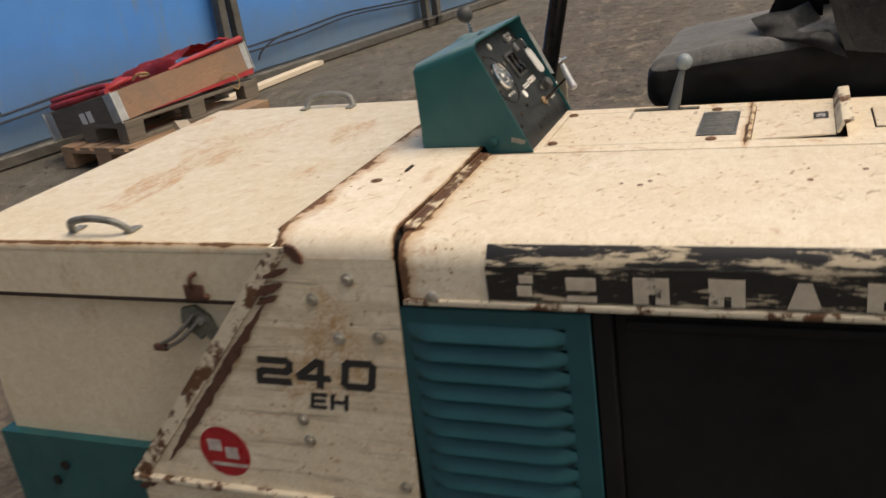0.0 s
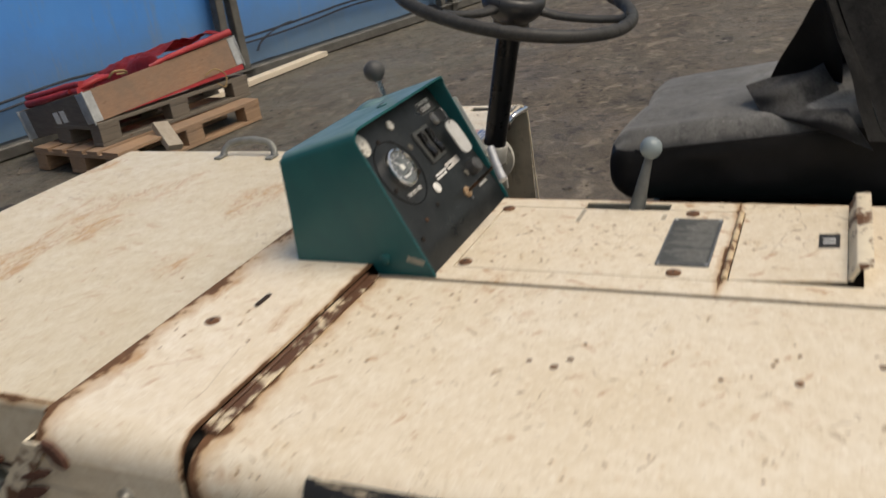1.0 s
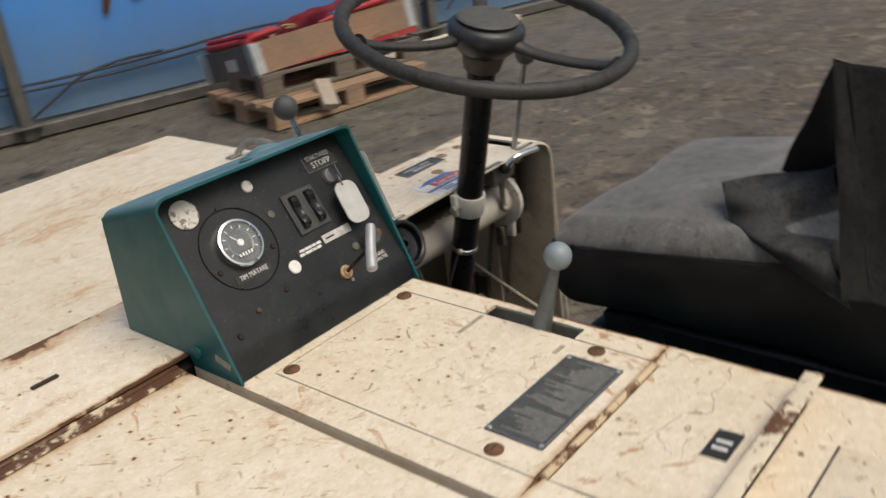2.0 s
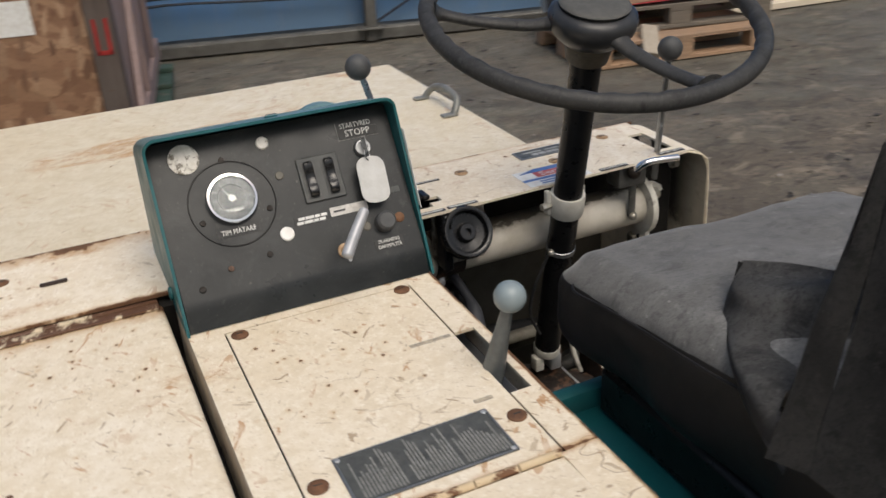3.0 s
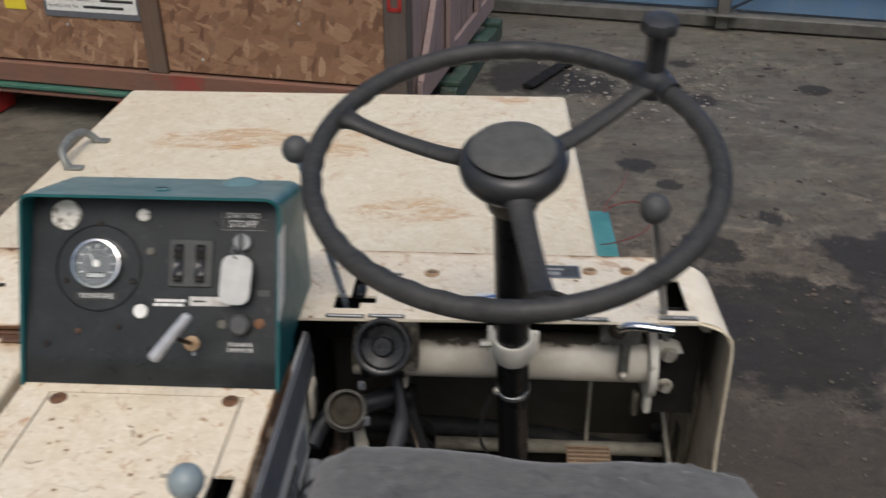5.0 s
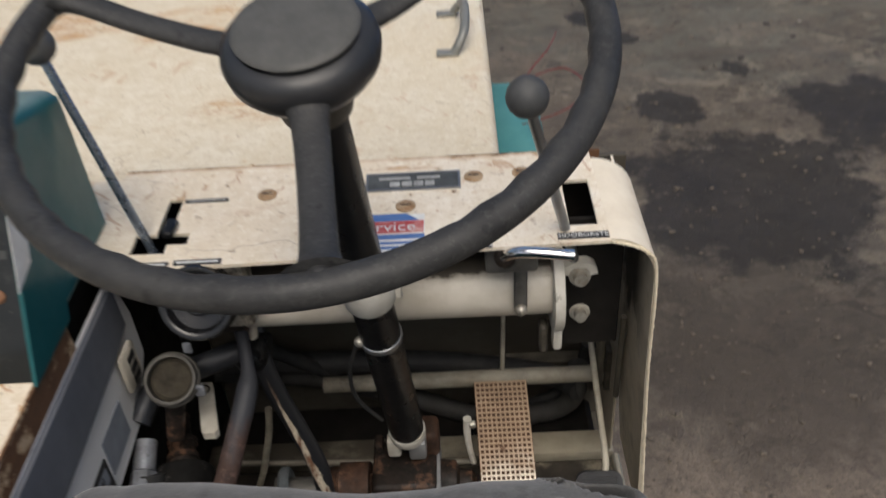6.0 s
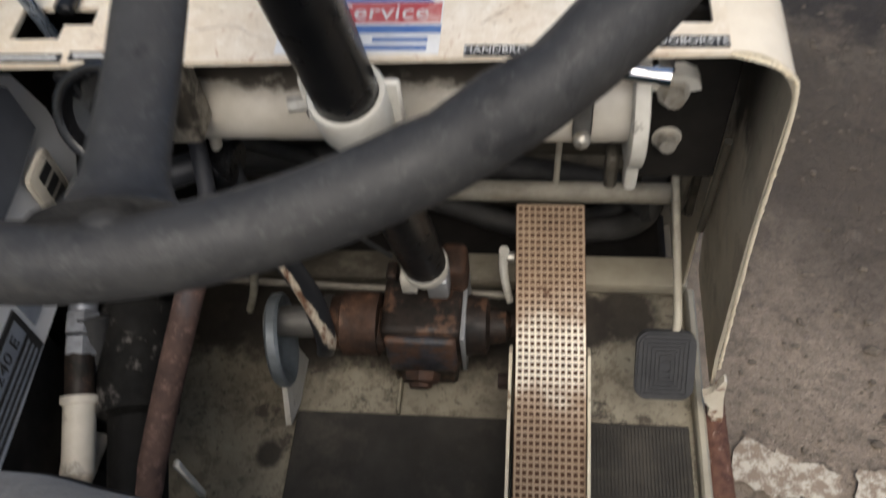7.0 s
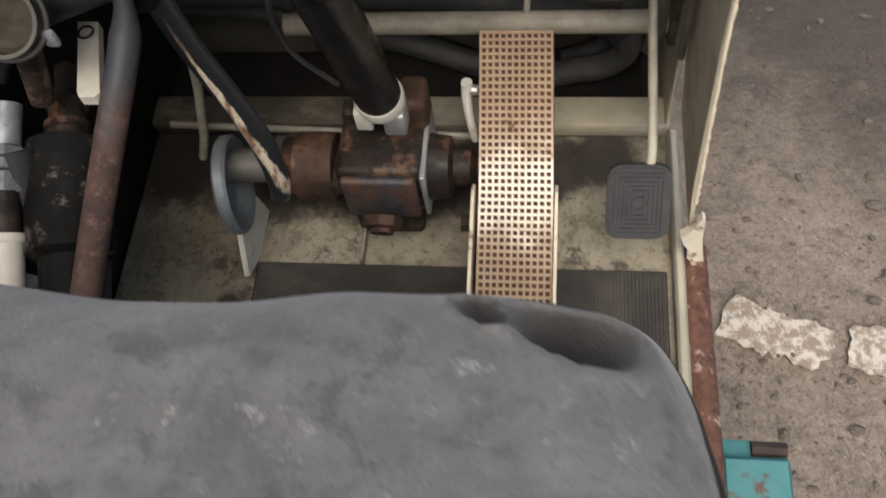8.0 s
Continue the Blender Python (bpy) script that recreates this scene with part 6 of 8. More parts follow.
    part("white_bracket", prism(B(), arc(0.471, 0.742, 0.0118, 0, 340, 14), xz, 0.2355, 0.2375), M_WHITE, bp)
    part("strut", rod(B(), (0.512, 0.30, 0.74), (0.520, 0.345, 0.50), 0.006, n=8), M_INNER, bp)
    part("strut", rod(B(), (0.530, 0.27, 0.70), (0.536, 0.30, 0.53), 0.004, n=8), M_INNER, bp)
    # chrome bolt lever by the cowl edge
    cl = part("chrome_lever", pipe(B(), [(0.382, 0.166, 0.882), (0.392, 0.156, 0.896), (0.412, 0.150, 0.900), (0.448, 0.144, 0.899)], 0.0055, 12, 5), M_CHROME, SWEEPER, "chrome lever under the cowl edge")
    part("lever_root", ball(B(), (0.384, 0.169, 0.880), 0.011, 12), M_GREASE, cl)
    # brake pedal: ribbed rubber pad on a bent rod
    rot = Matrix.Translation((0.497, 0.162, 0.494)) @ Matrix.Rotation(radians(52), 4, "X")
    outline = []
    for cx, cy, a0 in ((0.0155, 0.023, 0), (-0.0155, 0.023, 90), (-0.0155, -0.023, 180), (0.0155, -0.023, 270)):
        outline += arc(cx, cy, 0.013, a0, a0 + 90, 5)
    bm = prism(B(), outline, lambda a, b, q: (a, b, q), -0.006, 0.002)
    prism(bm, [(a * 0.93, b * 0.94) for a, b in outline], lambda a, b, q: (a, b, q), 0.002, 0.0042)
    bmesh.ops.transform(bm, matrix=rot, verts=bm.verts[:])
    bk = part("brake_pedal", bm, M_PAD, SWEEPER, "black rubber brake pedal with square ribs")
    for k in range(5):
        a = 0.0222 - k * 0.0040
        b_ = 0.0298 - k * 0.0042
        part("pad_rib", (lambda bm: (bmesh.ops.transform(bm, matrix=rot, verts=bm.verts[:]), bm)[1])(plate(B(), [-a, -a + 0.0018, a - 0.0018, a], [-b_, -b_ + 0.0018, b_ - 0.0018, b_], {(1, 1)}, 0.004, 0.0062)), M_PAD, bk, smooth=0)
    part("pad_mark", (lambda bm: (bmesh.ops.transform(bm, matrix=rot, verts=bm.verts[:]), bm)[1])(ring(B(), (0, 0, 0.0045), (0, 0, 1), 0.006, 0.0012, 16, 6)), M_PAD, bk)
    part("pedal_rod", pipe(B(), [(0.506, 0.365, 0.600), (0.506, 0.30, 0.572), (0.507, 0.205, 0.532), (0.506, 0.188, 0.520), (0.506, 0.184, 0.508)], 0.0043, 10, 5), M_BARPAINT, bk)
    # directional foot pedal: two lattice plates on a rusty backing
    top, kink, low = Vector((0.3485, 0.303, 0.564)), Vector((0.3520, 0.165, 0.505)), Vector((0.3535, 0.012, 0.462))
    ped = part("foot_pedal", B_(top, kink, low, 0.0660, 0.0, 0.0, True), M_LATTICE, SWEEPER, "long foot pedal of worn square-hole tread plate", smooth=0)
    part("pedal_backing", B_(top, kink, low, 0.0660, -0.0045, -0.0030, False), M_RUSTBACK, ped, "rusty pedal backing plate", smooth=0)
    for x in (0.3455, 0.4215):
        part("pedal_cheek", prism(B(), [(0.175, 0.500), (0.160, 0.512), (0.0, 0.470), (-0.02, 0.40), (0.15, 0.40)], yz(x), 0.0, 0.003), M_EDGE, ped)
    part("pivot_bolt", rod(B(), (0.334, 0.150, 0.470), (0.346, 0.150, 0.470), 0.0085, n=8), M_RUST, ped)
    part("pedal_arm", rbox(B(), 0.366, 0.408, 0.255, 0.285, 0.40, 0.53, 0.003, 1), M_RUST, ped)
    part("pedal_post", rbox(B(), 0.372, 0.400, 0.06, 0.14, 0.380, 0.470, 0.003, 1), M_INNER, ped)
    part("side_link", pipe(B(), [(0.337, 0.262, 0.540), (0.336, 0.258, 0.520), (0.338, 0.250, 0.500), (0.343, 0.240, 0.478)], lambda t: 0.0070 - 0.0022 * t, 10, 5, 0.8), M_WHITE, ped)
    part("link_eye", rod(B(), (0.336, 0.260, 0.531), (0.348, 0.260, 0.531), 0.0052, n=10, bev=0.001), M_BOLT, ped)


def B_(top, kink, low, width, d0, d1, holes):
    """Two flat stretches, top to kink and kink to low, as lattice plates or as plain sheet."""
    bm = B()
    for a, b, rows in ((top, kink, 22), (kink, low, 23)):
        d = (b - a).normalized()
        n = Vector((1, 0, 0)).cross(-d).normalized()
        n = n if n.z > 0 else -n
        length = (b - a).length
        if holes:
            cols = 11
            xs, ys = [], []
            pw, pl = width / cols, length / rows
            for i in range(cols):
                xs += [i * pw, i * pw + pw * 0.34]
            xs += [width, width + pw * 0.34]
            for j in range(rows):
                ys += [j * pl, j * pl + pl * 0.36]
            ys.append(length)
            hs = {(i, j) for i in range(1, len(xs) - 1, 2) for j in range(1, len(ys) - 1, 2) if i < len(xs) - 2}
            sub = plate(B(), xs, ys, hs, -0.0012, 0.0008)
        else:
            sub = plate(B(), [-0.001, width + 0.003], [0.0, length], set(), d0, d1)
        m = Matrix(((1, d.x, n.x, a.x), (0, d.y, n.y, a.y), (0, d.z, n.z, a.z), (0, 0, 0, 1)))
        bmesh.ops.transform(sub, matrix=m, verts=sub.verts[:])
        me = bpy.data.meshes.new("tmp")
        sub.to_mesh(me)
        sub.free()
        bm.from_mesh(me)
        bpy.data.meshes.remove(me)
    return bm




def grime_and_shade(name, pale_paint, dull, x0, x1, lo, hi):
    """Old cream paint under patchy grime, blended darker along x from lo at x1 to hi at x0."""
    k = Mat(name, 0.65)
    c = k.mix(k.ramp(k.noise(14, 5, 0.65), 0.35, 0.68), pale_paint, dull)
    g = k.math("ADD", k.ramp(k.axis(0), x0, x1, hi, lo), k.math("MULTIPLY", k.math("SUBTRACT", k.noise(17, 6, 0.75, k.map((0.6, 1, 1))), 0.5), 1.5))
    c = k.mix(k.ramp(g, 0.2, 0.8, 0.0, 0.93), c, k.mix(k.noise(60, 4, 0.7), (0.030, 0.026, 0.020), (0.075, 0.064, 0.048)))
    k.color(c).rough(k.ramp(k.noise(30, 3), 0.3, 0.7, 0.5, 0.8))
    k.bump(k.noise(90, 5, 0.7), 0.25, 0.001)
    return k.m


M_BEAMPAINT = grime_and_shade("grimy_beam_paint", (0.40, 0.365, 0.285), (0.28, 0.25, 0.19), 0.12, 0.44, 0.08, 0.82)
M_BARPAINT = grime_and_shade("grimy_bar_paint", (0.47, 0.44, 0.36), (0.32, 0.29, 0.23), 0.15, 0.50, 0.22, 0.50)
M_DUSTYHOSE = worn("dusty_hose", (0.052, 0.051, 0.049), (0.034, 0.033, 0.031), 26, (0.55, 0.8), 0, 0.2, (0.12, 0.11, 0.10), (0.60, 0.72))
M_DULLROD = worn("dull_dirty_rod", (0.26, 0.24, 0.20), (0.15, 0.135, 0.11), 30, (0.5, 0.7), 0.2, 0.2)
M_MAT = worn("dusty_rubber_mat", (0.028, 0.0255, 0.022), (0.044, 0.040, 0.034), 18, (0.75, 0.95), 0, 0.35, (0.068, 0.060, 0.049), (0.53, 0.68))
# Near-black towards the fender: shade behind the pedals put into the colour.
M_BULK = grime_and_shade("dirty_shaded_bulkhead", (0.105, 0.097, 0.078), (0.070, 0.064, 0.051), 0.34, 0.42, 0.95, 0.05)


def tube_material():
    """White paint with dark oily grime caked along the top of the tube."""
    k = Mat("grime_topped_white_paint", 0.5)
    c = k.mix(k.ramp(k.noise(16, 5, 0.65), 0.35, 0.68), (0.68, 0.64, 0.56), (0.52, 0.48, 0.40))
    u = k.math("ADD", k.math("MULTIPLY", k.math("SUBTRACT", k.axis(2), 0.792), 22.0), k.math("MULTIPLY", k.math("SUBTRACT", k.axis(1), 0.232), 19.4))
    u = k.math("ADD", u, k.math("MULTIPLY", k.math("SUBTRACT", k.noise(26, 6, 0.75, k.map((0.6, 1, 1))), 0.5), 1.5))
    u = k.math("ADD", u, k.ramp(k.axis(0), 0.09, 0.02, 0.0, 1.4))
    c = k.mix(k.ramp(u, 0.05, 0.45, 0.0, 0.55), c, (0.24, 0.20, 0.15))
    c = k.mix(k.ramp(u, 0.34, 0.50, 0.0, 0.95), c, k.mix(k.noise(60, 4), (0.035, 0.030, 0.024), (0.085, 0.070, 0.052)))
    k.color(c).rough(k.ramp(u, 0.3, 0.5, 0.4, 0.8))
    k.bump(k.noise(110, 4), 0.15, 0.001)
    return k.m


M_GRIMY = tube_material()
M_GRIMEBRACKET = worn("grimed_bracket_paint", (0.46, 0.42, 0.35), (0.26, 0.23, 0.18), 26, (0.5, 0.75), 0, 0.2, (0.045, 0.038, 0.030), (0.48, 0.58))
M_GREYPART = worn("grey_cast_part", (0.16, 0.155, 0.145), (0.08, 0.077, 0.07), 30, (0.45, 0.65), 0.2, 0.2)
M_PAD = worn("pedal_rubber", (0.030, 0.031, 0.034), (0.048, 0.048, 0.050), 60, (0.6, 0.8), 0, 0.2)


def tread_material():
    """Cream tread plate, rubbed bright by boots about the bend, browned by rust towards its ends."""
    k = Mat("worn_tread_plate", 0.5, 0.1)
    c = k.mix(k.ramp(k.noise(24, 5, 0.7), 0.35, 0.68), (0.40, 0.285, 0.190), (0.54, 0.42, 0.305))
    y_mask = k.math("ADD", k.near(1, 0.160, 0.085), k.math("MULTIPLY", k.math("SUBTRACT", k.noise(26, 6, 0.75), 0.5), 1.4))
    c = k.mix(k.ramp(y_mask, 0.42, 0.10, 0.0, 0.9), c, k.mix(k.noise(40, 5, 0.7), (0.24, 0.150, 0.088), (0.48, 0.36, 0.24)))
    c = k.mix(k.ramp(y_mask, 0.48, 0.80, 0.0, 0.95), c, (0.84, 0.77, 0.63))
    c = k.mix(k.ramp(k.noise(30, 6, 0.75, k.map(loc=(4, 2, 1))), 0.62, 0.68, 0.0, 0.8), c, (0.13, 0.062, 0.032))
    k.color(c).rough(k.ramp(y_mask, 0.3, 0.9, 0.7, 0.42))
    k.bump(k.noise(120, 4), 0.25, 0.001)
    return k.m


M_LATTICE = tread_material()
M_RUSTBACK = worn("brown_backing", (0.060, 0.029, 0.016), (0.115, 0.055, 0.027), 40, (0.7, 0.9), 0.1, 0.3)
footwell()


def gearbox():
    g = part("steering_box", rbox(B(), 0.212, 0.299, 0.180, 0.262, 0.435, 0.508, 0.010, 3), M_GREASE, SWEEPER, "greasy rusty steering box")
    part("cover_plate", rbox(B(), 0.218, 0.291, 0.171, 0.181, 0.441, 0.505, 0.0045, 3), M_DARKBLUE, g)
    part("corner_boss", rod(B(), (0.205, 0.178, 0.478), (0.205, 0.222, 0.478), 0.0125, n=14, bev=0.002), M_OILRUST, g)
    part("mount_ear", rbox(B(), 0.272, 0.300, 0.232, 0.270, 0.495, 0.545, 0.008, 3), M_OILRUST, g)
    part("mount_ear", rbox(B(), 0.214, 0.226, 0.240, 0.262, 0.495, 0.518, 0.004, 2), M_GREASE, g)
    part("barrel", lathe(B(), (0.140, 0.208, 0.476), (1, 0, 0), [(0, 0.020), (0.002, 0.028), (0.028, 0.029), (0.030, 0.034), (0.068, 0.034)], 28), M_OILRUST, g, "oily rusty steering shaft barrel")
    part("shaft", rod(B(), (0.085, 0.205, 0.480), (0.142, 0.208, 0.477), 0.017, n=20), M_GREYPART, g)
    part("bright_seam", rbox(B(), 0.295, 0.300, 0.176, 0.262, 0.440, 0.506, 0.001, 1), M_ZINC, g)
    part("end_plug", lathe(B(), (0.300, 0.212, 0.472), (1, 0, 0), [(0, 0.033), (0.020, 0.030), (0.024, 0.020), (0.040, 0.018), (0.046, 0.010)], 20), M_GREASE, g)
    part("end_nut", lathe(B(), (0.337, 0.212, 0.472), (1, 0, 0), [(0, 0.012), (0.012, 0.012)], 6), M_RUST, g)
    part("drain_bolt", lathe(B(), (0.252, 0.162, 0.444), (0, -0.9, -0.3), [(-0.006, 0.021), (0.004, 0.019), (0.006, 0.0125), (0.010, 0.0115)], 8), M_OILRUST, g)
    part("box_foot", rbox(B(), 0.215, 0.285, 0.19, 0.255, 0.374, 0.437, 0.004, 1), M_GREASE, g)
    # thick grey disc and its bracket
    dc = part("grey_disc", lathe(B(), (0.098, 0.184, 0.476), (1, 0.14, 0.03), [(0, 0.0465), (0.003, 0.0495), (0.011, 0.0500), (0.014, 0.0470), (0.012, 0.0385), (0.002, 0.031), (-0.002, 0.025), (-0.002, 0.012)], 40), M_DISC, SWEEPER, "pitted grey metal disc on the steering shaft")
    part("disc_bracket", prism(B(), [(0.124, 0.394), (0.132, 0.389), (0.160, 0.374), (0.215, 0.374), (0.205, 0.425), (0.158, 0.448)], yz(0.102), 0.0, 0.006), M_WHITE, dc)
    # twisted black lever, paint worn to bare metal
    lv = part("twisted_lever", pipe(B(), [(0.098, 0.245, 0.735), (0.103, 0.225, 0.700), (0.116, 0.212, 0.655), (0.134, 0.203, 0.600), (0.150, 0.193, 0.548), (0.156, 0.182, 0.505), (0.155, 0.178, 0.480), (0.150, 0.178, 0.462)], lambda t: 0.0122 - 0.0030 * max(0.0, t - 0.55) / 0.45, 14, 7, 0.5), M_BAREWORN, SWEEPER, "black pedal lever with paint worn to bare metal")
    part("lever_head", rod(B(), (0.083, 0.235, 0.715), (0.112, 0.230, 0.712), 0.020, n=18, bev=0.002), M_BLACK, lv)
    part("lever_head", ball(B(), (0.092, 0.226, 0.706), 0.0205, 16), M_BLACK, lv)
    part("lever_eye", lathe(B(), (0.147, 0.207, 0.477), (1, 0.03, -0.02), [(0, 0.021), (0.001, 0.030), (0.010, 0.030), (0.011, 0.021)], 28, False), M_GREYPART, lv)
    part("lever_pin", rod(B(), (0.098, 0.228, 0.722), (0.100, 0.240, 0.765), 0.0055, n=10), M_TUBE, lv)
    part("hook_rod", pipe(B(), [(0.088, 0.250, 0.590), (0.084, 0.242, 0.556), (0.075, 0.240, 0.520), (0.064, 0.240, 0.480), (0.050, 0.240, 0.442)], 0.0046, 10, 5), M_BARPAINT, lv)
    # rusty pipe lever
    rp = part("rusty_pipe", pipe(B(), [(0.050, -0.055, 0.578), (0.0545, -0.024, 0.586), (0.0565, 0.004, 0.597), (0.068, 0.060, 0.632), (0.084, 0.116, 0.6735), (0.096, 0.158, 0.705), (0.099, 0.182, 0.722), (0.094, 0.205, 0.740), (0.088, 0.225, 0.756)], lambda t: 0.0120 - 0.0045 * max(0.0, min(1.0, (t - 0.68) / 0.10)), 18, 8), M_PIPERUST, SWEEPER, "rusty brown pipe lever")
    part("pipe_plate", rbox(B(), 0.066, 0.072, 0.004, 0.012, 0.50, 0.58, 0.002, 1), M_WHITE, rp)
    # hydraulic cylinder, fittings, hoses on the engine side
    ax = Vector((0.026, -0.130, -0.029))
    c0 = Vector((0.009, 0.140, 0.609))
    cy = part("hydraulic_cylinder", lathe(B(), c0, ax, [(0, 0.030), (0.002, 0.0355), (0.010, 0.0362), (0.012, 0.0350), (0.098, 0.0350), (0.102, 0.0250), (0.185, 0.0250)], 32), M_CYL, SWEEPER, "black oily hydraulic cylinder")
    part("rod_gland", lathe(B(), c0, -ax, [(-0.002, 0.019), (0.006, 0.019), (0.007, 0.0165), (0.013, 0.0165), (0.014, 0.019), (0.020, 0.019), (0.021, 0.0155), (0.034, 0.0150), (0.035, 0.0175), (0.041, 0.0175), (0.042, 0.010), (0.075, 0.010)], 24), M_GREASE, cy)
    part("clevis", prism(B(), [(0.017, 0.232), (0.035, 0.232), (0.0565, 0.158), (0.0530, 0.153), (0.0400, 0.153), (0.0370, 0.158)], lambda a, b, q: (a, b, q), 0.650, 0.660), M_WHITE, cy, "white clevis tab")
    part("clevis_pin", ring(B(), (0.0275, 0.220, 0.6605), (0, 0, 1), 0.0065, 0.0012, 18, 6), M_GREASE, cy)
    part("port", lathe(B(), (-0.046, 0.112, 0.597), (1, 0, 0.05), [(0, 0.011), (0.014, 0.012), (0.015, 0.0145), (0.021, 0.0145), (0.022, 0.011), (0.026, 0.013), (0.030, 0.013)], 14), M_GREASE, cy)
    ft = part("hose_fitting", rod(B(), (-0.025, 0.150, 0.654), (-0.023, 0.118, 0.641), 0.0125, n=18), M_FITTING, SWEEPER, "zinc hydraulic fitting with a pale hose end")
    part("fitting_nut", rod(B(), (-0.023, 0.117, 0.6405), (-0.0215, 0.099, 0.634), 0.0150, n=6, bev=0.001), M_FITTING, ft)
    part("fitting_nut", rod(B(), (-0.0215, 0.097, 0.633), (-0.0200, 0.082, 0.627), 0.0142, n=6, bev=0.001), M_FITTING, ft)
    part("fitting_body", rod(B(), (-0.0205, 0.083, 0.6275), (-0.0150, 0.048, 0.614), 0.0125, n=16), M_GREASE, ft)
    part("hose_collar", rod(B(), (-0.0150, 0.050, 0.6148), (-0.0140, 0.043, 0.612), 0.0165, n=18, bev=0.001), M_TUBE, ft)
    part("pale_strut", rod(B(), (-0.045, 0.062, 0.560), (-0.030, -0.020, 0.560), 0.0075, n=12), M_TUBE, ft)
    part("pale_strut", rod(B(), (-0.012, 0.035, 0.570), (-0.022, -0.025, 0.560), 0.010, n=12), M_TUBE, ft)
    part("hose_end", rod(B(), (-0.0145, 0.045, 0.613), (-0.0080, -0.010, 0.590), 0.0138, n=18), M_TUBE, ft, "pale hose end")
    for pts, r in (([(-0.028, 0.155, 0.680), (-0.01, 0.19, 0.70), (0.05, 0.21, 0.715), (0.10, 0.235, 0.715)], 0.014), ([(-0.015, 0.115, 0.640), (-0.015, 0.07, 0.59), (-0.02, 0.03, 0.52)], 0.016), ([(0.0, 0.17, 0.60), (0.01, 0.12, 0.55), (0.0, 0.05, 0.48)], 0.013)):
        part("hydraulic_hose", pipe(B(), pts, r, 10, 5), M_BLUEGREY if r == 0.014 else M_HOSE, SWEEPER)
    # mud-choked filler cup
    d = Vector((0.12, -0.66, 0.74)).normalized()
    c = Vector((0.026, 0.150, 0.752))
    cp = part("filler_cup", lathe(B(), c - d * 0.030, d, [(0, 0.020), (0.004, 0.0245), (0.028, 0.0268), (0.031, 0.0268), (0.031, 0.0238), (0.020, 0.0234)], 32, False), M_CUP, SWEEPER, "grey filler cup choked with dried mud")
    part("mud", lathe(B(), c - d * 0.013, d, [(0, 0.0236), (0.003, 0.019), (0.002, 0.011), (0.005, 0.004)], 24), M_MUD, cp)
    part("cup_clamp", ring(B(), c - d * 0.012, d, 0.0276, 0.0026, 32, 8), M_CUP, cp)
    part("clamp_ear", rbox(B(), 0.046, 0.058, 0.150, 0.156, 0.722, 0.738, 0.003, 2), M_FITTING, cp)
    part("clamp_ear", rbox(B(), 0.042, 0.052, 0.166, 0.171, 0.772, 0.786, 0.0025, 2), M_FITTING, cp)
    part("cup_stem", rod(B(), c - d * 0.028, (0.010, 0.150, 0.66), 0.0115, 0.010, 16), M_GREASE, cp)
    # engine-side panel with grey pad, slotted bracket and plate
    ep = part("engine_panel", prism(B(), [(-0.60, 0.8445), (0.200, 0.8445), (0.214, 0.832), (0.228, 0.781), (0.228, 0.722), (0.175, 0.672), (0.016, 0.664), (-0.60, 0.650)], yz(-0.0305), -0.004, 0.0), M_PANELGREY, SWEEPER, "pale grey engine-side panel")
    part("grey_pad", prism(B(), [(-0.10, 0.8440), (0.190, 0.8440), (0.196, 0.836), (0.198, 0.790), (0.150, 0.781), (0.10, 0.779), (0.04, 0.776), (-0.10, 0.774)], yz(-0.0302), 0.0, 0.006), M_PADGREY, ep, "dark grey insulating pad")
    part("slot_bracket", rbox(B(), -0.026, -0.018, 0.152, 0.190, 0.728, 0.778, 0.006, 2), M_TUBE, ep)
    for z in (0.739, 0.753, 0.767):
        part("slot", rbox(B(), -0.0178, -0.0172, 0.162, 0.180, z - 0.005, z + 0.005), M_DARKINK, ep, smooth=0)
    pl = part("spec_plate", rbox(B(), -0.0303, -0.0285, -0.035, 0.070, 0.671, 0.724), M_DARKINK, ep, "black specification plate", smooth=0)
    part("grey_label", rbox(B(), -0.0303, -0.0290, 0.076, 0.136, 0.690, 0.738), M_LABELGREY, ep, "plain blue-grey label", smooth=0)
    part("number_field", rbox(B(), -0.0284, -0.0280, 0.004, 0.064, 0.698, 0.718), M_LABELGREY, pl, smooth=0)
    mtx = Matrix(((0, 0, 1, -0.0278), (1, 0, 0, 0.034), (0, 1, 0, 0.708), (0, 0, 0, 1)))
    part("lettering", words("240 E", 0.018, mtx, 0.0002), M_DARKINK, pl, smooth=0)
    for z in (0.691, 0.684, 0.677):
        part("print_line", rbox(B(), -0.0284, -0.0281, -0.028, 0.062, z - 0.0012, z + 0.0012), M_LABELGREY, pl, smooth=0)


def pipe_rust():
    """Brown rust on the lower pipe, worn blue-grey paint left on its upper end."""
    k = Mat("brown_rusted_pipe", 0.75, 0.0, 0.3)
    c = k.mix(k.ramp(k.noise(45, 5, 0.7), 0.35, 0.66), (0.092, 0.057, 0.047), (0.048, 0.031, 0.027))
    c = k.mix(k.ramp(k.noise(95, 5, 0.75), 0.52, 0.64, 0.0, 0.8), c, (0.165, 0.105, 0.090))
    up = k.math("ADD", k.axis(2), k.math("MULTIPLY", k.math("SUBTRACT", k.noise(24, 5, 0.7, k.map((2, 1, 1))), 0.5), 0.10))
    c = k.mix(k.ramp(up, 0.672, 0.700, 0.0, 0.95), c, (0.040, 0.044, 0.053))
    k.color(c).rough(k.ramp(up, 0.66, 0.70, 0.85, 0.5))
    k.bump(k.noise(140, 5, 0.7), 0.6, 0.0012)
    return k.m


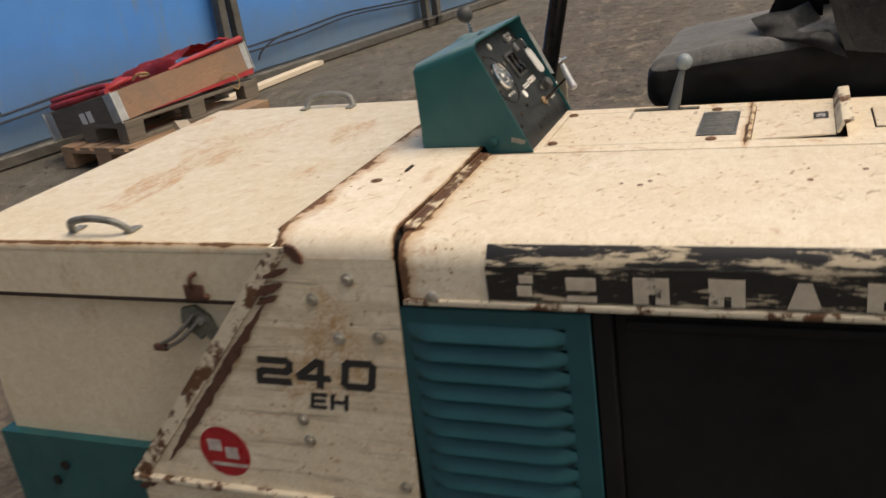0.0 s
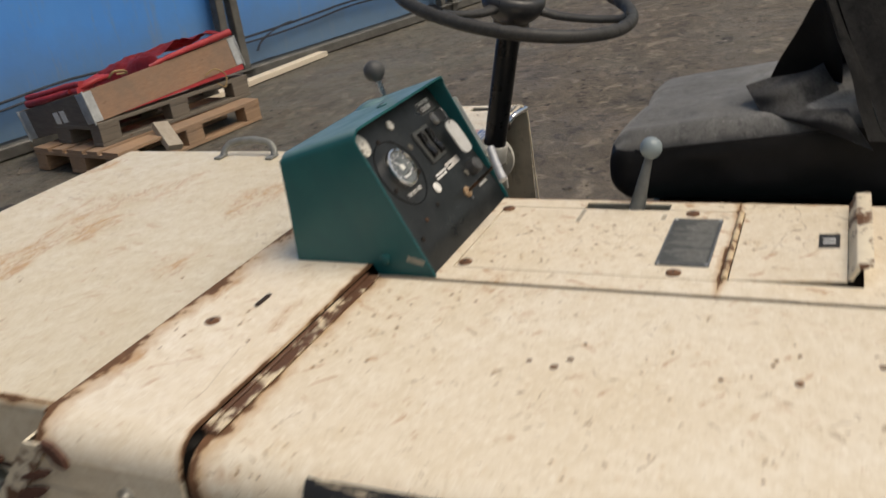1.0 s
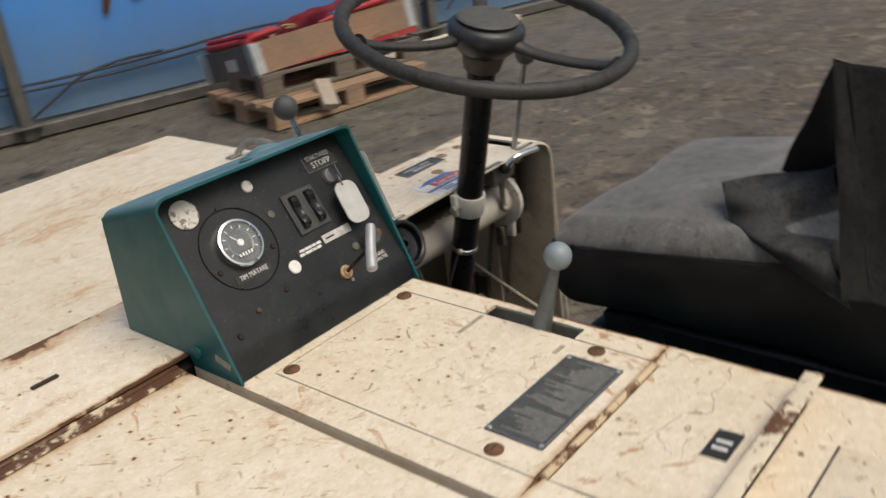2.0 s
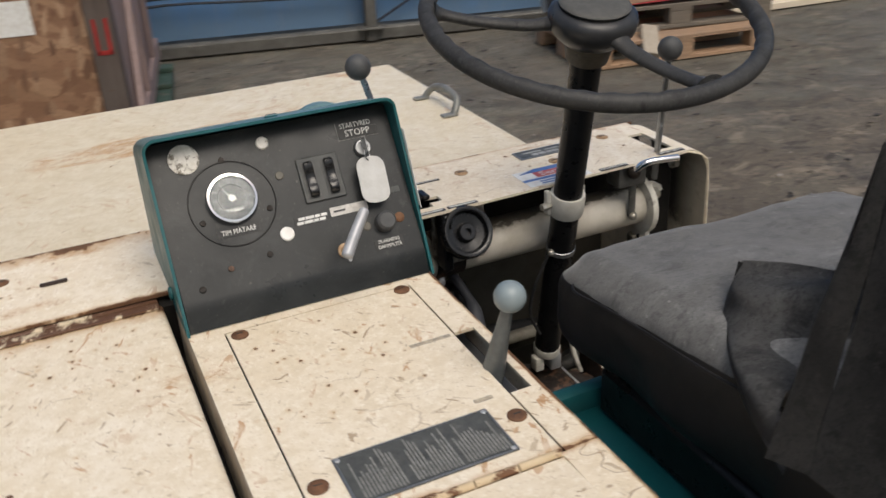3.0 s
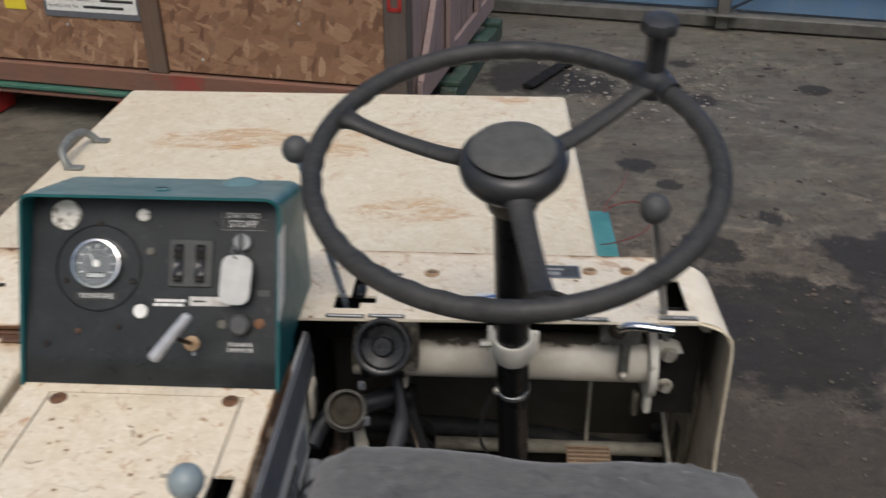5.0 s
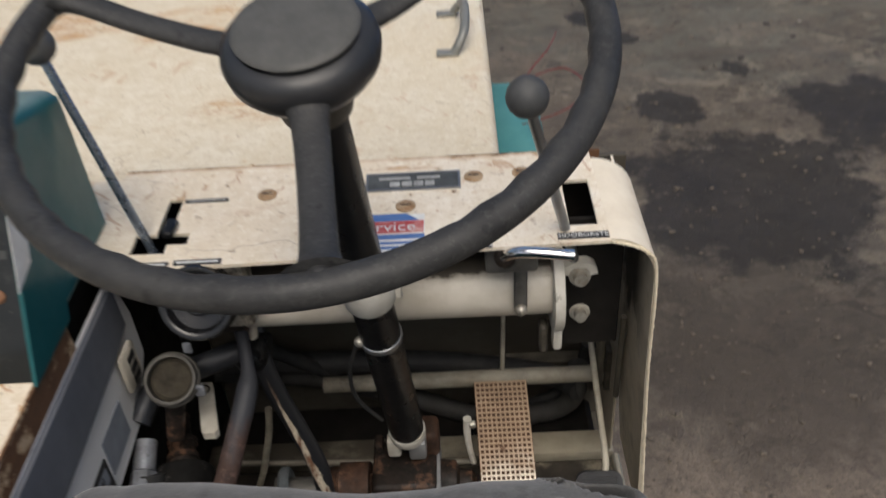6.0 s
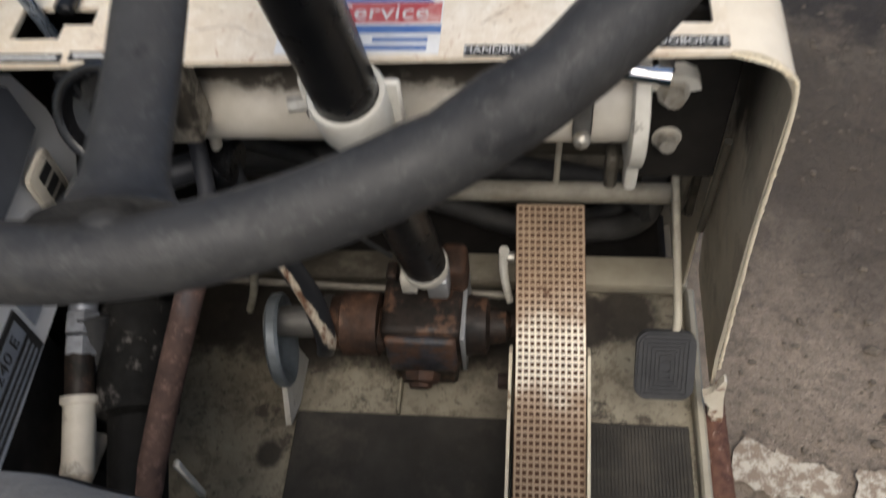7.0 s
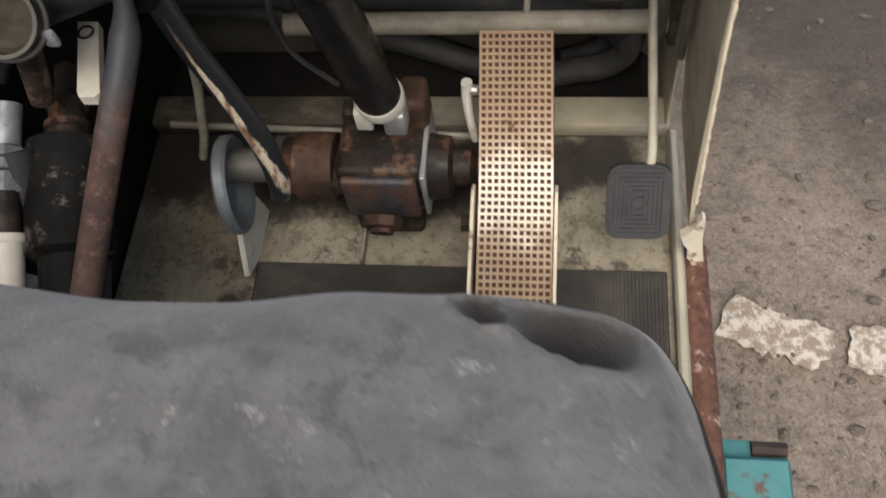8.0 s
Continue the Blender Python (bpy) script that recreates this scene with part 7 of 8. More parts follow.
M_PIPERUST = pipe_rust()
M_OILRUST = worn("oil_soaked_rust", (0.026, 0.018, 0.014), (0.088, 0.046, 0.029), 44, (0.45, 0.85), 0.1, 0.9, (0.16, 0.085, 0.052), (0.55, 0.63), spec=0.3)
M_RAILRUST = worn("flaky_rail_rust", (0.070, 0.033, 0.024), (0.150, 0.074, 0.050), 85, (0.7, 0.9), 0, 0.9, (0.34, 0.255, 0.205), (0.57, 0.62), spec=0.3)
M_DARKBLUE = worn("oily_blue_black", (0.062, 0.066, 0.078), (0.022, 0.021, 0.022), 62, (0.4, 0.75), 0.1, 0.8, (0.105, 0.058, 0.038), (0.47, 0.57))
M_FITTING = worn("zinc_fitting", (0.34, 0.36, 0.40), (0.17, 0.175, 0.19), 60, (0.3, 0.5), 0.35, 0.1, (0.06, 0.055, 0.05), (0.62, 0.70))
M_DISC = worn("pitted_grey_disc", (0.26, 0.29, 0.315), (0.17, 0.19, 0.205), 40, (0.4, 0.6), 0.5, 0.2)
M_BLUEGREY = worn("blue_grey_paint", (0.038, 0.042, 0.051), (0.026, 0.028, 0.033), 30, (0.4, 0.6), 0.2, 0.15)
M_CYL = worn("oily_black_cylinder", (0.005, 0.005, 0.005), (0.009, 0.0085, 0.008), 46, (0.6, 0.9), 0.0, 0.8, (0.13, 0.12, 0.115), (0.575, 0.66), spec=0.15)
M_CUP = worn("grimy_grey_cup", (0.085, 0.080, 0.070), (0.045, 0.042, 0.036), 40, (0.5, 0.75), 0.1, 0.3, (0.17, 0.16, 0.14), (0.62, 0.72))
M_MUD = worn("dried_mud", (0.052, 0.044, 0.030), (0.022, 0.018, 0.012), 60, (0.85, 1.0), 0, 0.6)
M_PANELGREY = worn("pale_grey_panel", (0.88, 0.88, 0.89), (0.80, 0.80, 0.80), 12, (0.4, 0.6), 0, 0.08)
M_LABELGREY = worn("blue_grey_label", (0.30, 0.33, 0.38), (0.22, 0.24, 0.28), 30, (0.4, 0.6), 0, 0.05)
M_PADGREY = worn("slate_pad", (0.115, 0.125, 0.150), (0.155, 0.165, 0.190), 18, (0.6, 0.8), 0, 0.15)


def bareworn_material():
    k = Mat("black_worn_to_metal", 0.35)
    n = k.noise(34, 6, 0.78, k.map((2.6, 2.6, 0.45), (0.25, 0.35, 0)))
    # a bright rubbed streak down the middle of the bar, wider towards its foot
    across = k.math("ADD", k.math("ADD", k.axis(0), k.math("MULTIPLY", k.axis(2), 0.29)), -0.305)
    wide = k.ramp(k.axis(2), 0.50, 0.68, 0.0078, 0.0012)
    d = k.math("ADD", k.math("DIVIDE", k.math("ABSOLUTE", across), wide), k.math("MULTIPLY", k.math("SUBTRACT", n, 0.5), 3.4))
    f = k.math("MULTIPLY", k.ramp(d, 0.55, 0.85, 1.0, 0.0), k.ramp(k.axis(2), 0.635, 0.685, 1.0, 0.0))
    warm = k.mix(k.ramp(k.noise(70, 5, 0.75, k.map((2, 2, 0.6), (0.25, 0.35, 0))), 0.42, 0.62), (0.62, 0.55, 0.44), (0.17, 0.085, 0.05))
    k.color(k.mix(f, (0.018, 0.019, 0.022), warm)).rough(k.ramp(f, 0, 1, 0.3, 0.5))
    k.bump(f, 0.2, 0.001)
    return k.m


M_BAREWORN = bareworn_material()
gearbox()


def undercarriage():
    # Unseen filler boxes, near-black so that openings look unlit.
    part("hood_filler", rbox(B(), XL + 0.05, -0.355, -1.06, 0.10, 0.16, 0.78, 0.01, 1), M_DARK, SWEEPER, smooth=0)
    part("deck_filler", rbox(B(), -0.330, -0.045, -1.06, 0.10, 0.16, 0.795, 0.01, 1), M_DARK, SWEEPER, smooth=0)
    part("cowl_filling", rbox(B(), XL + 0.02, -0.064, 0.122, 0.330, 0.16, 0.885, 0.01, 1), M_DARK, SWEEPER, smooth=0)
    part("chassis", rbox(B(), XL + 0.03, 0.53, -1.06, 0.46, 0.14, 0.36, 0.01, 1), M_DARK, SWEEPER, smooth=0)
    part("rear_panel", rbox(B(), XL, 0.50, -1.10, -1.07, 0.16, 0.884, 0.01, 2), M_SIDE, SWEEPER)
    st = part("seat_base", rbox(B(), -0.004, 0.445, -1.05, -0.180, 0.374, 0.780, 0.008, 2), M_TEAL, SWEEPER, "teal box under the seat")
    part("base_lip", rbox(B(), -0.012, 0.010, -1.05, -0.172, 0.776, 0.806, 0.006, 2), M_TEAL, st)
    part("base_lip", rbox(B(), 0.0105, 0.445, -0.194, -0.172, 0.776, 0.806, 0.006, 2), M_TEAL, st)
    part("seat_mount", rbox(B(), 0.07, 0.43, -0.60, -0.20, 0.781, 0.842, 0.006, 1), M_BLACK, st)
    rl = part("side_rail", pipe(B(), [(0.562, 0.185, 0.362), (0.564, 0.10, 0.358), (0.567, -0.05, 0.354), (0.569, -0.5, 0.352)], lambda t: 0.0172 + 0.0012 * noise.noise((t * 50, 1, 2)), 16, 14), M_RAILRUST, SWEEPER, "rusty side rail beside the footwell")
    part("rail_boss", rod(B(), (0.575, -0.02, 0.340), (0.545, -0.02, 0.340), 0.012, n=10), M_RUST, rl)
    sp = part("step_bracket", rbox(B(), 0.590, 0.662, -0.30, 0.008, 0.262, 0.282, 0.004, 2), M_TEALSTEP, SWEEPER, "teal step bracket with rusty bolts")
    part("step_plate", rbox(B(), 0.594, 0.660, -0.30, -0.014, 0.283, 0.296, 0.003, 1), M_TEALSTEP, sp)
    part("step_ear", rbox(B(), 0.646, 0.682, -0.30, -0.044, 0.240, 0.262, 0.003, 1), M_TEALSTEP, sp)
    part("step_arm", rbox(B(), 0.535, 0.600, -0.28, -0.20, 0.255, 0.300, 0.003, 1), M_TEALSTEP, sp)
    part("step_bolt", rod(B(), (0.625, -0.002, 0.283), (0.660, -0.002, 0.283), 0.008, n=8), M_RUST, sp)
    part("step_bolt", rod(B(), (0.672, -0.060, 0.262), (0.672, -0.060, 0.275), 0.008, n=8), M_RUST, sp)
    for x, y, r, w in ((-0.68, -0.72, 0.19, 0.10), (0.42, -0.72, 0.19, 0.10), (-0.12, 0.62, 0.15, 0.09)):
        ty = part("wheel", lathe(B(), (x - w / 2, y, r), (1, 0, 0), [(0, r * 0.62), (0.006, r * 0.9), (0.022, r), (w - 0.022, r), (w - 0.006, r * 0.9), (w, r * 0.62)], 32), M_RUBBER, SWEEPER)
        part("rim", lathe(B(), (x - w / 2 - 0.003, y, r), (1, 0, 0), [(0, r * 0.58), (0.012, r * 0.60), (w, r * 0.60)], 24), M_STEEL, ty)


M_TEALSTEP = worn("worn_teal_step", (0.048, 0.175, 0.180), (0.070, 0.215, 0.215), 30, (0.4, 0.6), 0, 0.3, (0.10, 0.062, 0.042), (0.54, 0.60))
undercarriage()


def fabric_material(name, bare, lo, hi, paled):
    """Black vinyl, upward faces coloured paler for dust and for light from above."""
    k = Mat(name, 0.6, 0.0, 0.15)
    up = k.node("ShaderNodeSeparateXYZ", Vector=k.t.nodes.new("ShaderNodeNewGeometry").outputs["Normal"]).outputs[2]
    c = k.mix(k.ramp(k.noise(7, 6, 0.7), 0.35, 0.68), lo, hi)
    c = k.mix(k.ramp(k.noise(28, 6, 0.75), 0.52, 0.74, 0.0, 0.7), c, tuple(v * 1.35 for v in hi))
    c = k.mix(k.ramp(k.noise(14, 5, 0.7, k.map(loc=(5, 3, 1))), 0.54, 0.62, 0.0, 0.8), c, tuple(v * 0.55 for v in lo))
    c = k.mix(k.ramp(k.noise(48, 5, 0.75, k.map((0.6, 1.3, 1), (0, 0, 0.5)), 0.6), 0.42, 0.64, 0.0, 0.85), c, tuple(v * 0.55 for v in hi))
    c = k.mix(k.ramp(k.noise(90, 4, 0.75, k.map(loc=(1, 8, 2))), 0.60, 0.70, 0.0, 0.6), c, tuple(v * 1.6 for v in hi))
    # Darker towards the front edge, paler behind it.
    y_mask = k.ramp(k.math("ADD", k.axis(1), k.math("MULTIPLY", k.math("SUBTRACT", k.noise(10, 5, 0.7), 0.5), 0.12)), -0.37, -0.25)
    c = k.mix(k.math("MULTIPLY", y_mask, 0.52), k.mix(0.16, c, tuple(v * 1.85 for v in hi)), k.mix(k.ramp(k.noise(60, 5, 0.75), 0.40, 0.62), (0.040, 0.040, 0.041), (0.095, 0.094, 0.092)))
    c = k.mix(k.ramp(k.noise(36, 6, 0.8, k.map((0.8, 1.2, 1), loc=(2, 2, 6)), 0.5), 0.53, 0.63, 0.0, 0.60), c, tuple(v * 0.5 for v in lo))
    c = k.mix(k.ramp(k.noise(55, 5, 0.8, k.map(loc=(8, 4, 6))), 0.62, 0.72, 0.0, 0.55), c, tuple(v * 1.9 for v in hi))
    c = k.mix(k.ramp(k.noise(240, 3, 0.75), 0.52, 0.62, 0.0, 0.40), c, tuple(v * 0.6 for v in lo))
    paling = k.math("ADD", up, k.math("MULTIPLY", k.math("SUBTRACT", k.noise(18, 5, 0.7), 0.5), 0.5))
    paling = k.ramp(paling, 0.12, 0.62, 0.0, paled)
    k.color(k.mix(paling, bare, c)).rough(k.ramp(paling, 0, 1, 0.45, 0.9))
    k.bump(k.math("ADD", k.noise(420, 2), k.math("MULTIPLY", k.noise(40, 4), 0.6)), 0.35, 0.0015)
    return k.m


M_FABRIC = fabric_material("pale_topped_black_vinyl", (0.014, 0.014, 0.016), (0.092, 0.091, 0.090), (0.180, 0.176, 0.170), 1.0)
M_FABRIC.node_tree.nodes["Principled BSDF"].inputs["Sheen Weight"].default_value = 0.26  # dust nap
# Paler and darker copies of one cloth, with light and shade in the colour.
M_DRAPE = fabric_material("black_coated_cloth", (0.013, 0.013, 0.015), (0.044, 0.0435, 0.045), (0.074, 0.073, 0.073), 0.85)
M_FLAP = fabric_material("pale_topped_flap_cloth", (0.034, 0.034, 0.038), (0.085, 0.085, 0.088), (0.150, 0.147, 0.145), 1.0)
M_DARKCLOTH = fabric_material("shaded_cover_cloth", (0.014, 0.014, 0.015), (0.024, 0.024, 0.0245), (0.040, 0.039, 0.0385), 0.9)
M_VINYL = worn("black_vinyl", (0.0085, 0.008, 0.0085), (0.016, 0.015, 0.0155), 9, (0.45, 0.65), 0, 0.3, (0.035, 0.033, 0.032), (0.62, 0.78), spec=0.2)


def seat_cover():
    cover = thing("seat_cover", (0.25, -0.40, 0.842), "dusty grey-black vinyl cover draped over the driver's seat", "seat cover")
    lo, hi = Vector((0.046, -0.70, 0.842)), Vector((0.478, -0.131, 0.957))
    bm = B()
    bmesh.ops.create_cube(bm, size=1.0)
    bmesh.ops.subdivide_edges(bm, edges=bm.edges[:], cuts=150, use_grid_fill=True)
    r = 0.046

    def smooth(a, b, v):
        t = max(0.0, min(1.0, (v - a) / (b - a)))
        return t * t * (3 - 2 * t)

    def slope(y):
        return 0.115 * max(0.0, min(0.30, -0.17 - y))
    for v in bm.verts:
        p = Vector([lo[i] + (v.co[i] + 0.5) * (hi[i] - lo[i]) for i in range(3)])
        q = Vector([min(max(p[i], lo[i] + r), hi[i] - r) for i in range(3)])
        d = p - q
        if d.length > 1e-6:
            p = q + d.normalized() * r
        u, w = (p.x - 0.255) / 0.225, (p.y + 0.42) / 0.28
        rise = smooth(0.87, 0.94, p.z)
        p.z += rise * (slope(p.y) + 0.014 * max(0, 1 - u * u) * max(0, 1 - w * w * 0.6))
        # front edge set back towards the engine side, far corner drawn in
        p.y += (0.007 * smooth(0.26, 0.15, p.x) - 0.010 * math.exp(-((p.x - 0.29) / 0.065) ** 2)) * smooth(-0.30, -0.14, p.y)
        if p.x > 0.255:
            p.x -= 0.013 * smooth(-0.215, -0.135, p.y) * (p.x - 0.255) / 0.22
        # pocket pressed into the front corner, with a smaller one beside it
        p.z -= 0.013 * math.exp(-((p.x - 0.428) / 0.024) ** 2 - ((p.y + 0.138) / 0.014) ** 2) * rise
        if p.z > 0.90 and p.y > -0.24:
            for cx, cy, a, b, ang, deep in ((0.4265, -0.1540, 0.0180, 0.0082, -0.42, 0.050), (0.3985, -0.1475, 0.0085, 0.0046, -0.60, 0.024)):
                dx, dy = p.x - cx, p.y - cy
                e = ((dx * math.cos(ang) + dy * math.sin(ang)) / a) ** 2 + ((-dx * math.sin(ang) + dy * math.cos(ang)) / b) ** 2
                p.z -= deep * math.exp(-e ** 1.4)
                p.z += 0.0034 * math.exp(-((math.sqrt(e) - 1.50) / 0.28) ** 2)
        n1 = noise.noise(p * 9.0)
        n2 = noise.noise(p * 26.0 + Vector((3, 1, 7)))
        p += (d.normalized() if d.length > 1e-6 else Vector((0, 0, 1))) * (0.0050 * n1 + 0.0018 * n2)
        # loose hanging front corner on the engine side, with pleats
        g = math.exp(-((p.x - 0.05) / 0.06) ** 2 - ((p.y + 0.17) / 0.05) ** 2)
        p.y += 0.008 * g * smooth(0.95, 0.90, p.z) + 0.004 * g * math.sin(p.x * 150 + p.z * 60)
        if p.x < 0.08:
            p.x += 0.005 * math.sin(p.y * 34 + p.z * 12) * smooth(0.93, 0.88, p.z)
        v.co = p
    # Below the welt a black copy of the vinyl darkens the sides.
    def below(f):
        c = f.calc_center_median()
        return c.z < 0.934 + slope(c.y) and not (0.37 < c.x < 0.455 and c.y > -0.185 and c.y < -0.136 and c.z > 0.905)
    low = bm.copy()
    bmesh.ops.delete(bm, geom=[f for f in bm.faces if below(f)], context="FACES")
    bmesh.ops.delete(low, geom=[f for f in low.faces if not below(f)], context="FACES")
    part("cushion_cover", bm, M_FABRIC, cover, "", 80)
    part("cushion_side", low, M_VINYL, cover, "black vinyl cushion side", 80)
    pts = [(0.045 + 0.002 * math.sin(k), -0.185 - 0.045 * k, 0.934 + slope(-0.185 - 0.045 * k)) for k in range(12)]
    part("piping", pipe(B(), [(0.115, -0.146, 0.934), (0.070, -0.158, 0.934)] + pts, 0.0016, 8, 3), M_VINYL, cover)

    def patch(name, c00, c10, c11, c01, sag, seed, nu=18, nv=18, amp=0.008, mat=M_DRAPE, folds=0.0):
        pts_ = [[None] * (nv + 1) for _ in range(nu + 1)]
        a, b, c, d = (Vector(q) for q in (c00, c10, c11, c01))
        nrm = (b - a).cross(d - a).normalized()
        bm_ = B()
        for i in range(nu + 1):
            for j in range(nv + 1):
                s, t = i / nu, j / nv
                q = a * (1 - s) * (1 - t) + b * s * (1 - t) + c * s * t + d * (1 - s) * t
                q = q + nrm * (sag * 16 * s * (1 - s) * t * (1 - t) + amp * noise.noise(q * 14 + Vector((seed, 0, 0))) + folds * math.sin(11 * s - 4 * t + seed) * t)
                pts_[i][j] = bm_.verts.new(q)
        for i in range(nu):
            for j in range(nv):
                bm_.faces.new((pts_[i][j], pts_[i + 1][j], pts_[i + 1][j + 1], pts_[i][j + 1]))
        bmesh.ops.solidify(bm_, geom=bm_.faces[:], thickness=0.0022)
        return part(name, bm_, mat, cover, "", 80)
    top, low_ = (0.159, -0.437, 1.158), (0.004, -0.507, 0.962)
    top2, low2 = (0.163, -0.452, 1.154), (0.024, -0.530, 0.955)
    # the thrown-back cloth: a turned edge, its hanging side, the fold's inside coloured black for shade
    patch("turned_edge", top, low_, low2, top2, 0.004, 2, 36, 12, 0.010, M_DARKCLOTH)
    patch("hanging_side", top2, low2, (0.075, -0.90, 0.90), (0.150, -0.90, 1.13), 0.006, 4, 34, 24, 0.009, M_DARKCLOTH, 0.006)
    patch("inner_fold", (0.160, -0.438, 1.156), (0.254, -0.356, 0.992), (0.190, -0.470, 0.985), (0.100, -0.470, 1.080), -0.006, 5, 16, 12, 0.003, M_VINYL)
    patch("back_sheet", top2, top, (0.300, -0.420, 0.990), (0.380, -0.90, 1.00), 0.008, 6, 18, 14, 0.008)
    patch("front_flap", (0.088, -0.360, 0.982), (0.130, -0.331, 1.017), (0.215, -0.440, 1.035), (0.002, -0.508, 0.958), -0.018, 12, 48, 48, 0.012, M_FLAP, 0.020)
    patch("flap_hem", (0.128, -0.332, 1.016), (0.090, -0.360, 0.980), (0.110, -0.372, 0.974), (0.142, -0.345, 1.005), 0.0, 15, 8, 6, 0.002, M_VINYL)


seat_cover()


# ---- timber goods in the yard ----
def wood(name, c1, c2, grain=(1, 12, 12), grey=0.3, c3=(0.16, 0.14, 0.12)):
    k = Mat(name, 0.8)
    rnd = k.t.nodes.new("ShaderNodeObjectInfo").outputs["Random"]
    v = k.map(grain)
    g = k.noise(6, 6, 0.65, v, 0.6)
    c = k.mix(k.ramp(g, 0.35, 0.68), c1, c2)
    c = k.mix(k.math("MULTIPLY", k.ramp(k.noise(3, 5, 0.7), 0.4, 0.65), grey), c, c3)
    c = k.mix(k.math("MULTIPLY", rnd, 0.35), c, tuple(x * 0.62 for x in c1))
    c = k.mix(k.ramp(k.noise(8, 2, 0.5, k.map((1, 2, 2))), 0.72, 0.76, 0, 0.7), c, (0.10, 0.05, 0.025))
    k.color(c)
    k.bump(g, 0.4, 0.002)
    return k.m


M_PALE = wood("pale_pallet_wood", (0.32, 0.195, 0.115), (0.43, 0.285, 0.175), (0.6, 12, 12), 0.4)
M_GREYW = wood("grey_weathered_wood", (0.135, 0.115, 0.092), (0.20, 0.168, 0.130), (0.6, 12, 12), 0.5)
M_COLLAR = wood("collar_wood", (0.30, 0.172, 0.105), (0.39, 0.245, 0.155), (0.4, 12, 9), 0.6)
M_COLLARG = wood("grey_collar_wood", (0.12, 0.10, 0.085), (0.18, 0.15, 0.125), (9, 0.5, 9), 0.4)
M_PLANK = wood("new_plank", (0.72, 0.62, 0.48), (0.78, 0.69, 0.56), (0.4, 12, 12), 0.05)
M_OFFCUT = wood("greyed_offcut", (0.36, 0.31, 0.245), (0.46, 0.40, 0.32), (9, 0.5, 9), 0.4)
M_REDCLOTH = worn("red_tarpaulin", (0.30, 0.018, 0.024), (0.40, 0.035, 0.04), 9, (0.45, 0.7), 0, 0.3, (0.18, 0.015, 0.018), (0.55, 0.7))
M_STRAW = worn("straw_rope", (0.36, 0.26, 0.13), (0.28, 0.19, 0.09), 50, (0.8, 0.95), 0, 0.3)

LOW = Matrix(((0.989, 0.149, 0, 2.420), (-0.149, 0.989, 0, 3.320), (0, 0, 1, 0), (0, 0, 0, 1)))
GREY = Matrix(((0.977, 0.213, 0, 2.530), (-0.213, 0.977, 0, 3.520), (0, 0, 1, 0.145), (0, 0, 0, 1)))


def tilted():
    """The collar's axes: it sags at the back and one end rides up on the cloth under it."""
    x = Vector((0.975, -0.213, 0.060)).normalized()
    z = x.cross(Vector((0.207, 0.957, -0.190))).normalized()
    y = z.cross(x)
    return Matrix(((x.x, y.x, z.x, 2.535), (x.y, y.y, z.y, 3.535), (x.z, y.z, z.z, 0.290), (0, 0, 0, 1))) @ Matrix.Translation((0, 0, -0.290))


PAL = tilted()


def moved(bm, m):
    bmesh.ops.transform(bm, matrix=m, verts=bm.verts[:])
    return bm


def pallet(m, mat, label, deep=True):
    """A 1200 x 800 pallet: three runners, nine blocks, cross boards, five deck boards; in its own axes at m."""
    p = new("pallet")
    p.matrix_basis = m
    tagged(p, label, "pallet", "pallets under the collar")

    def put(name, bm, material):
        ob = link_mesh(name, bm, material)
        ob.parent = p
        return ob
    for y in (0.0, 0.3275, 0.655) if deep else (0.0, 0.3275):
        w = 0.145 if y == 0.3275 else 0.10
        y0 = 0.0 if y == 0 else (0.3275 if y == 0.3275 else 0.70)
        put("runner_board", rbox(B(), 0, 1.2, y0, y0 + w, 0, 0.022, 0.002, 1), mat)
        for x in (0.0, 0.5275, 1.055):
            put("block", rbox(B(), x + 0.002, x + 0.143, y0 + 0.001, y0 + w - 0.001, 0.022, 0.100, 0.003, 1), mat)
    for x in (0.0, 0.5275, 1.055):
        put("cross_board", rbox(B(), x, x + 0.145, 0.0, 0.8 if deep else 0.47, 0.100, 0.122, 0.002, 1), mat)
    for y, w in ((0.0, 0.145), (0.188, 0.1), (0.3275, 0.145), (0.512, 0.1), (0.655, 0.145)) if deep else ((0.0, 0.10),):
        put("deck_board", rbox(B(), 0, 1.2, y, y + w, 0.122, 0.144, 0.002, 1), mat)
    return p


pallet(LOW, M_PALE, "pale wooden pallet lying on the ground")
pallet(GREY, M_GREYW, "weathered grey broken pallet stacked on another pallet", False)


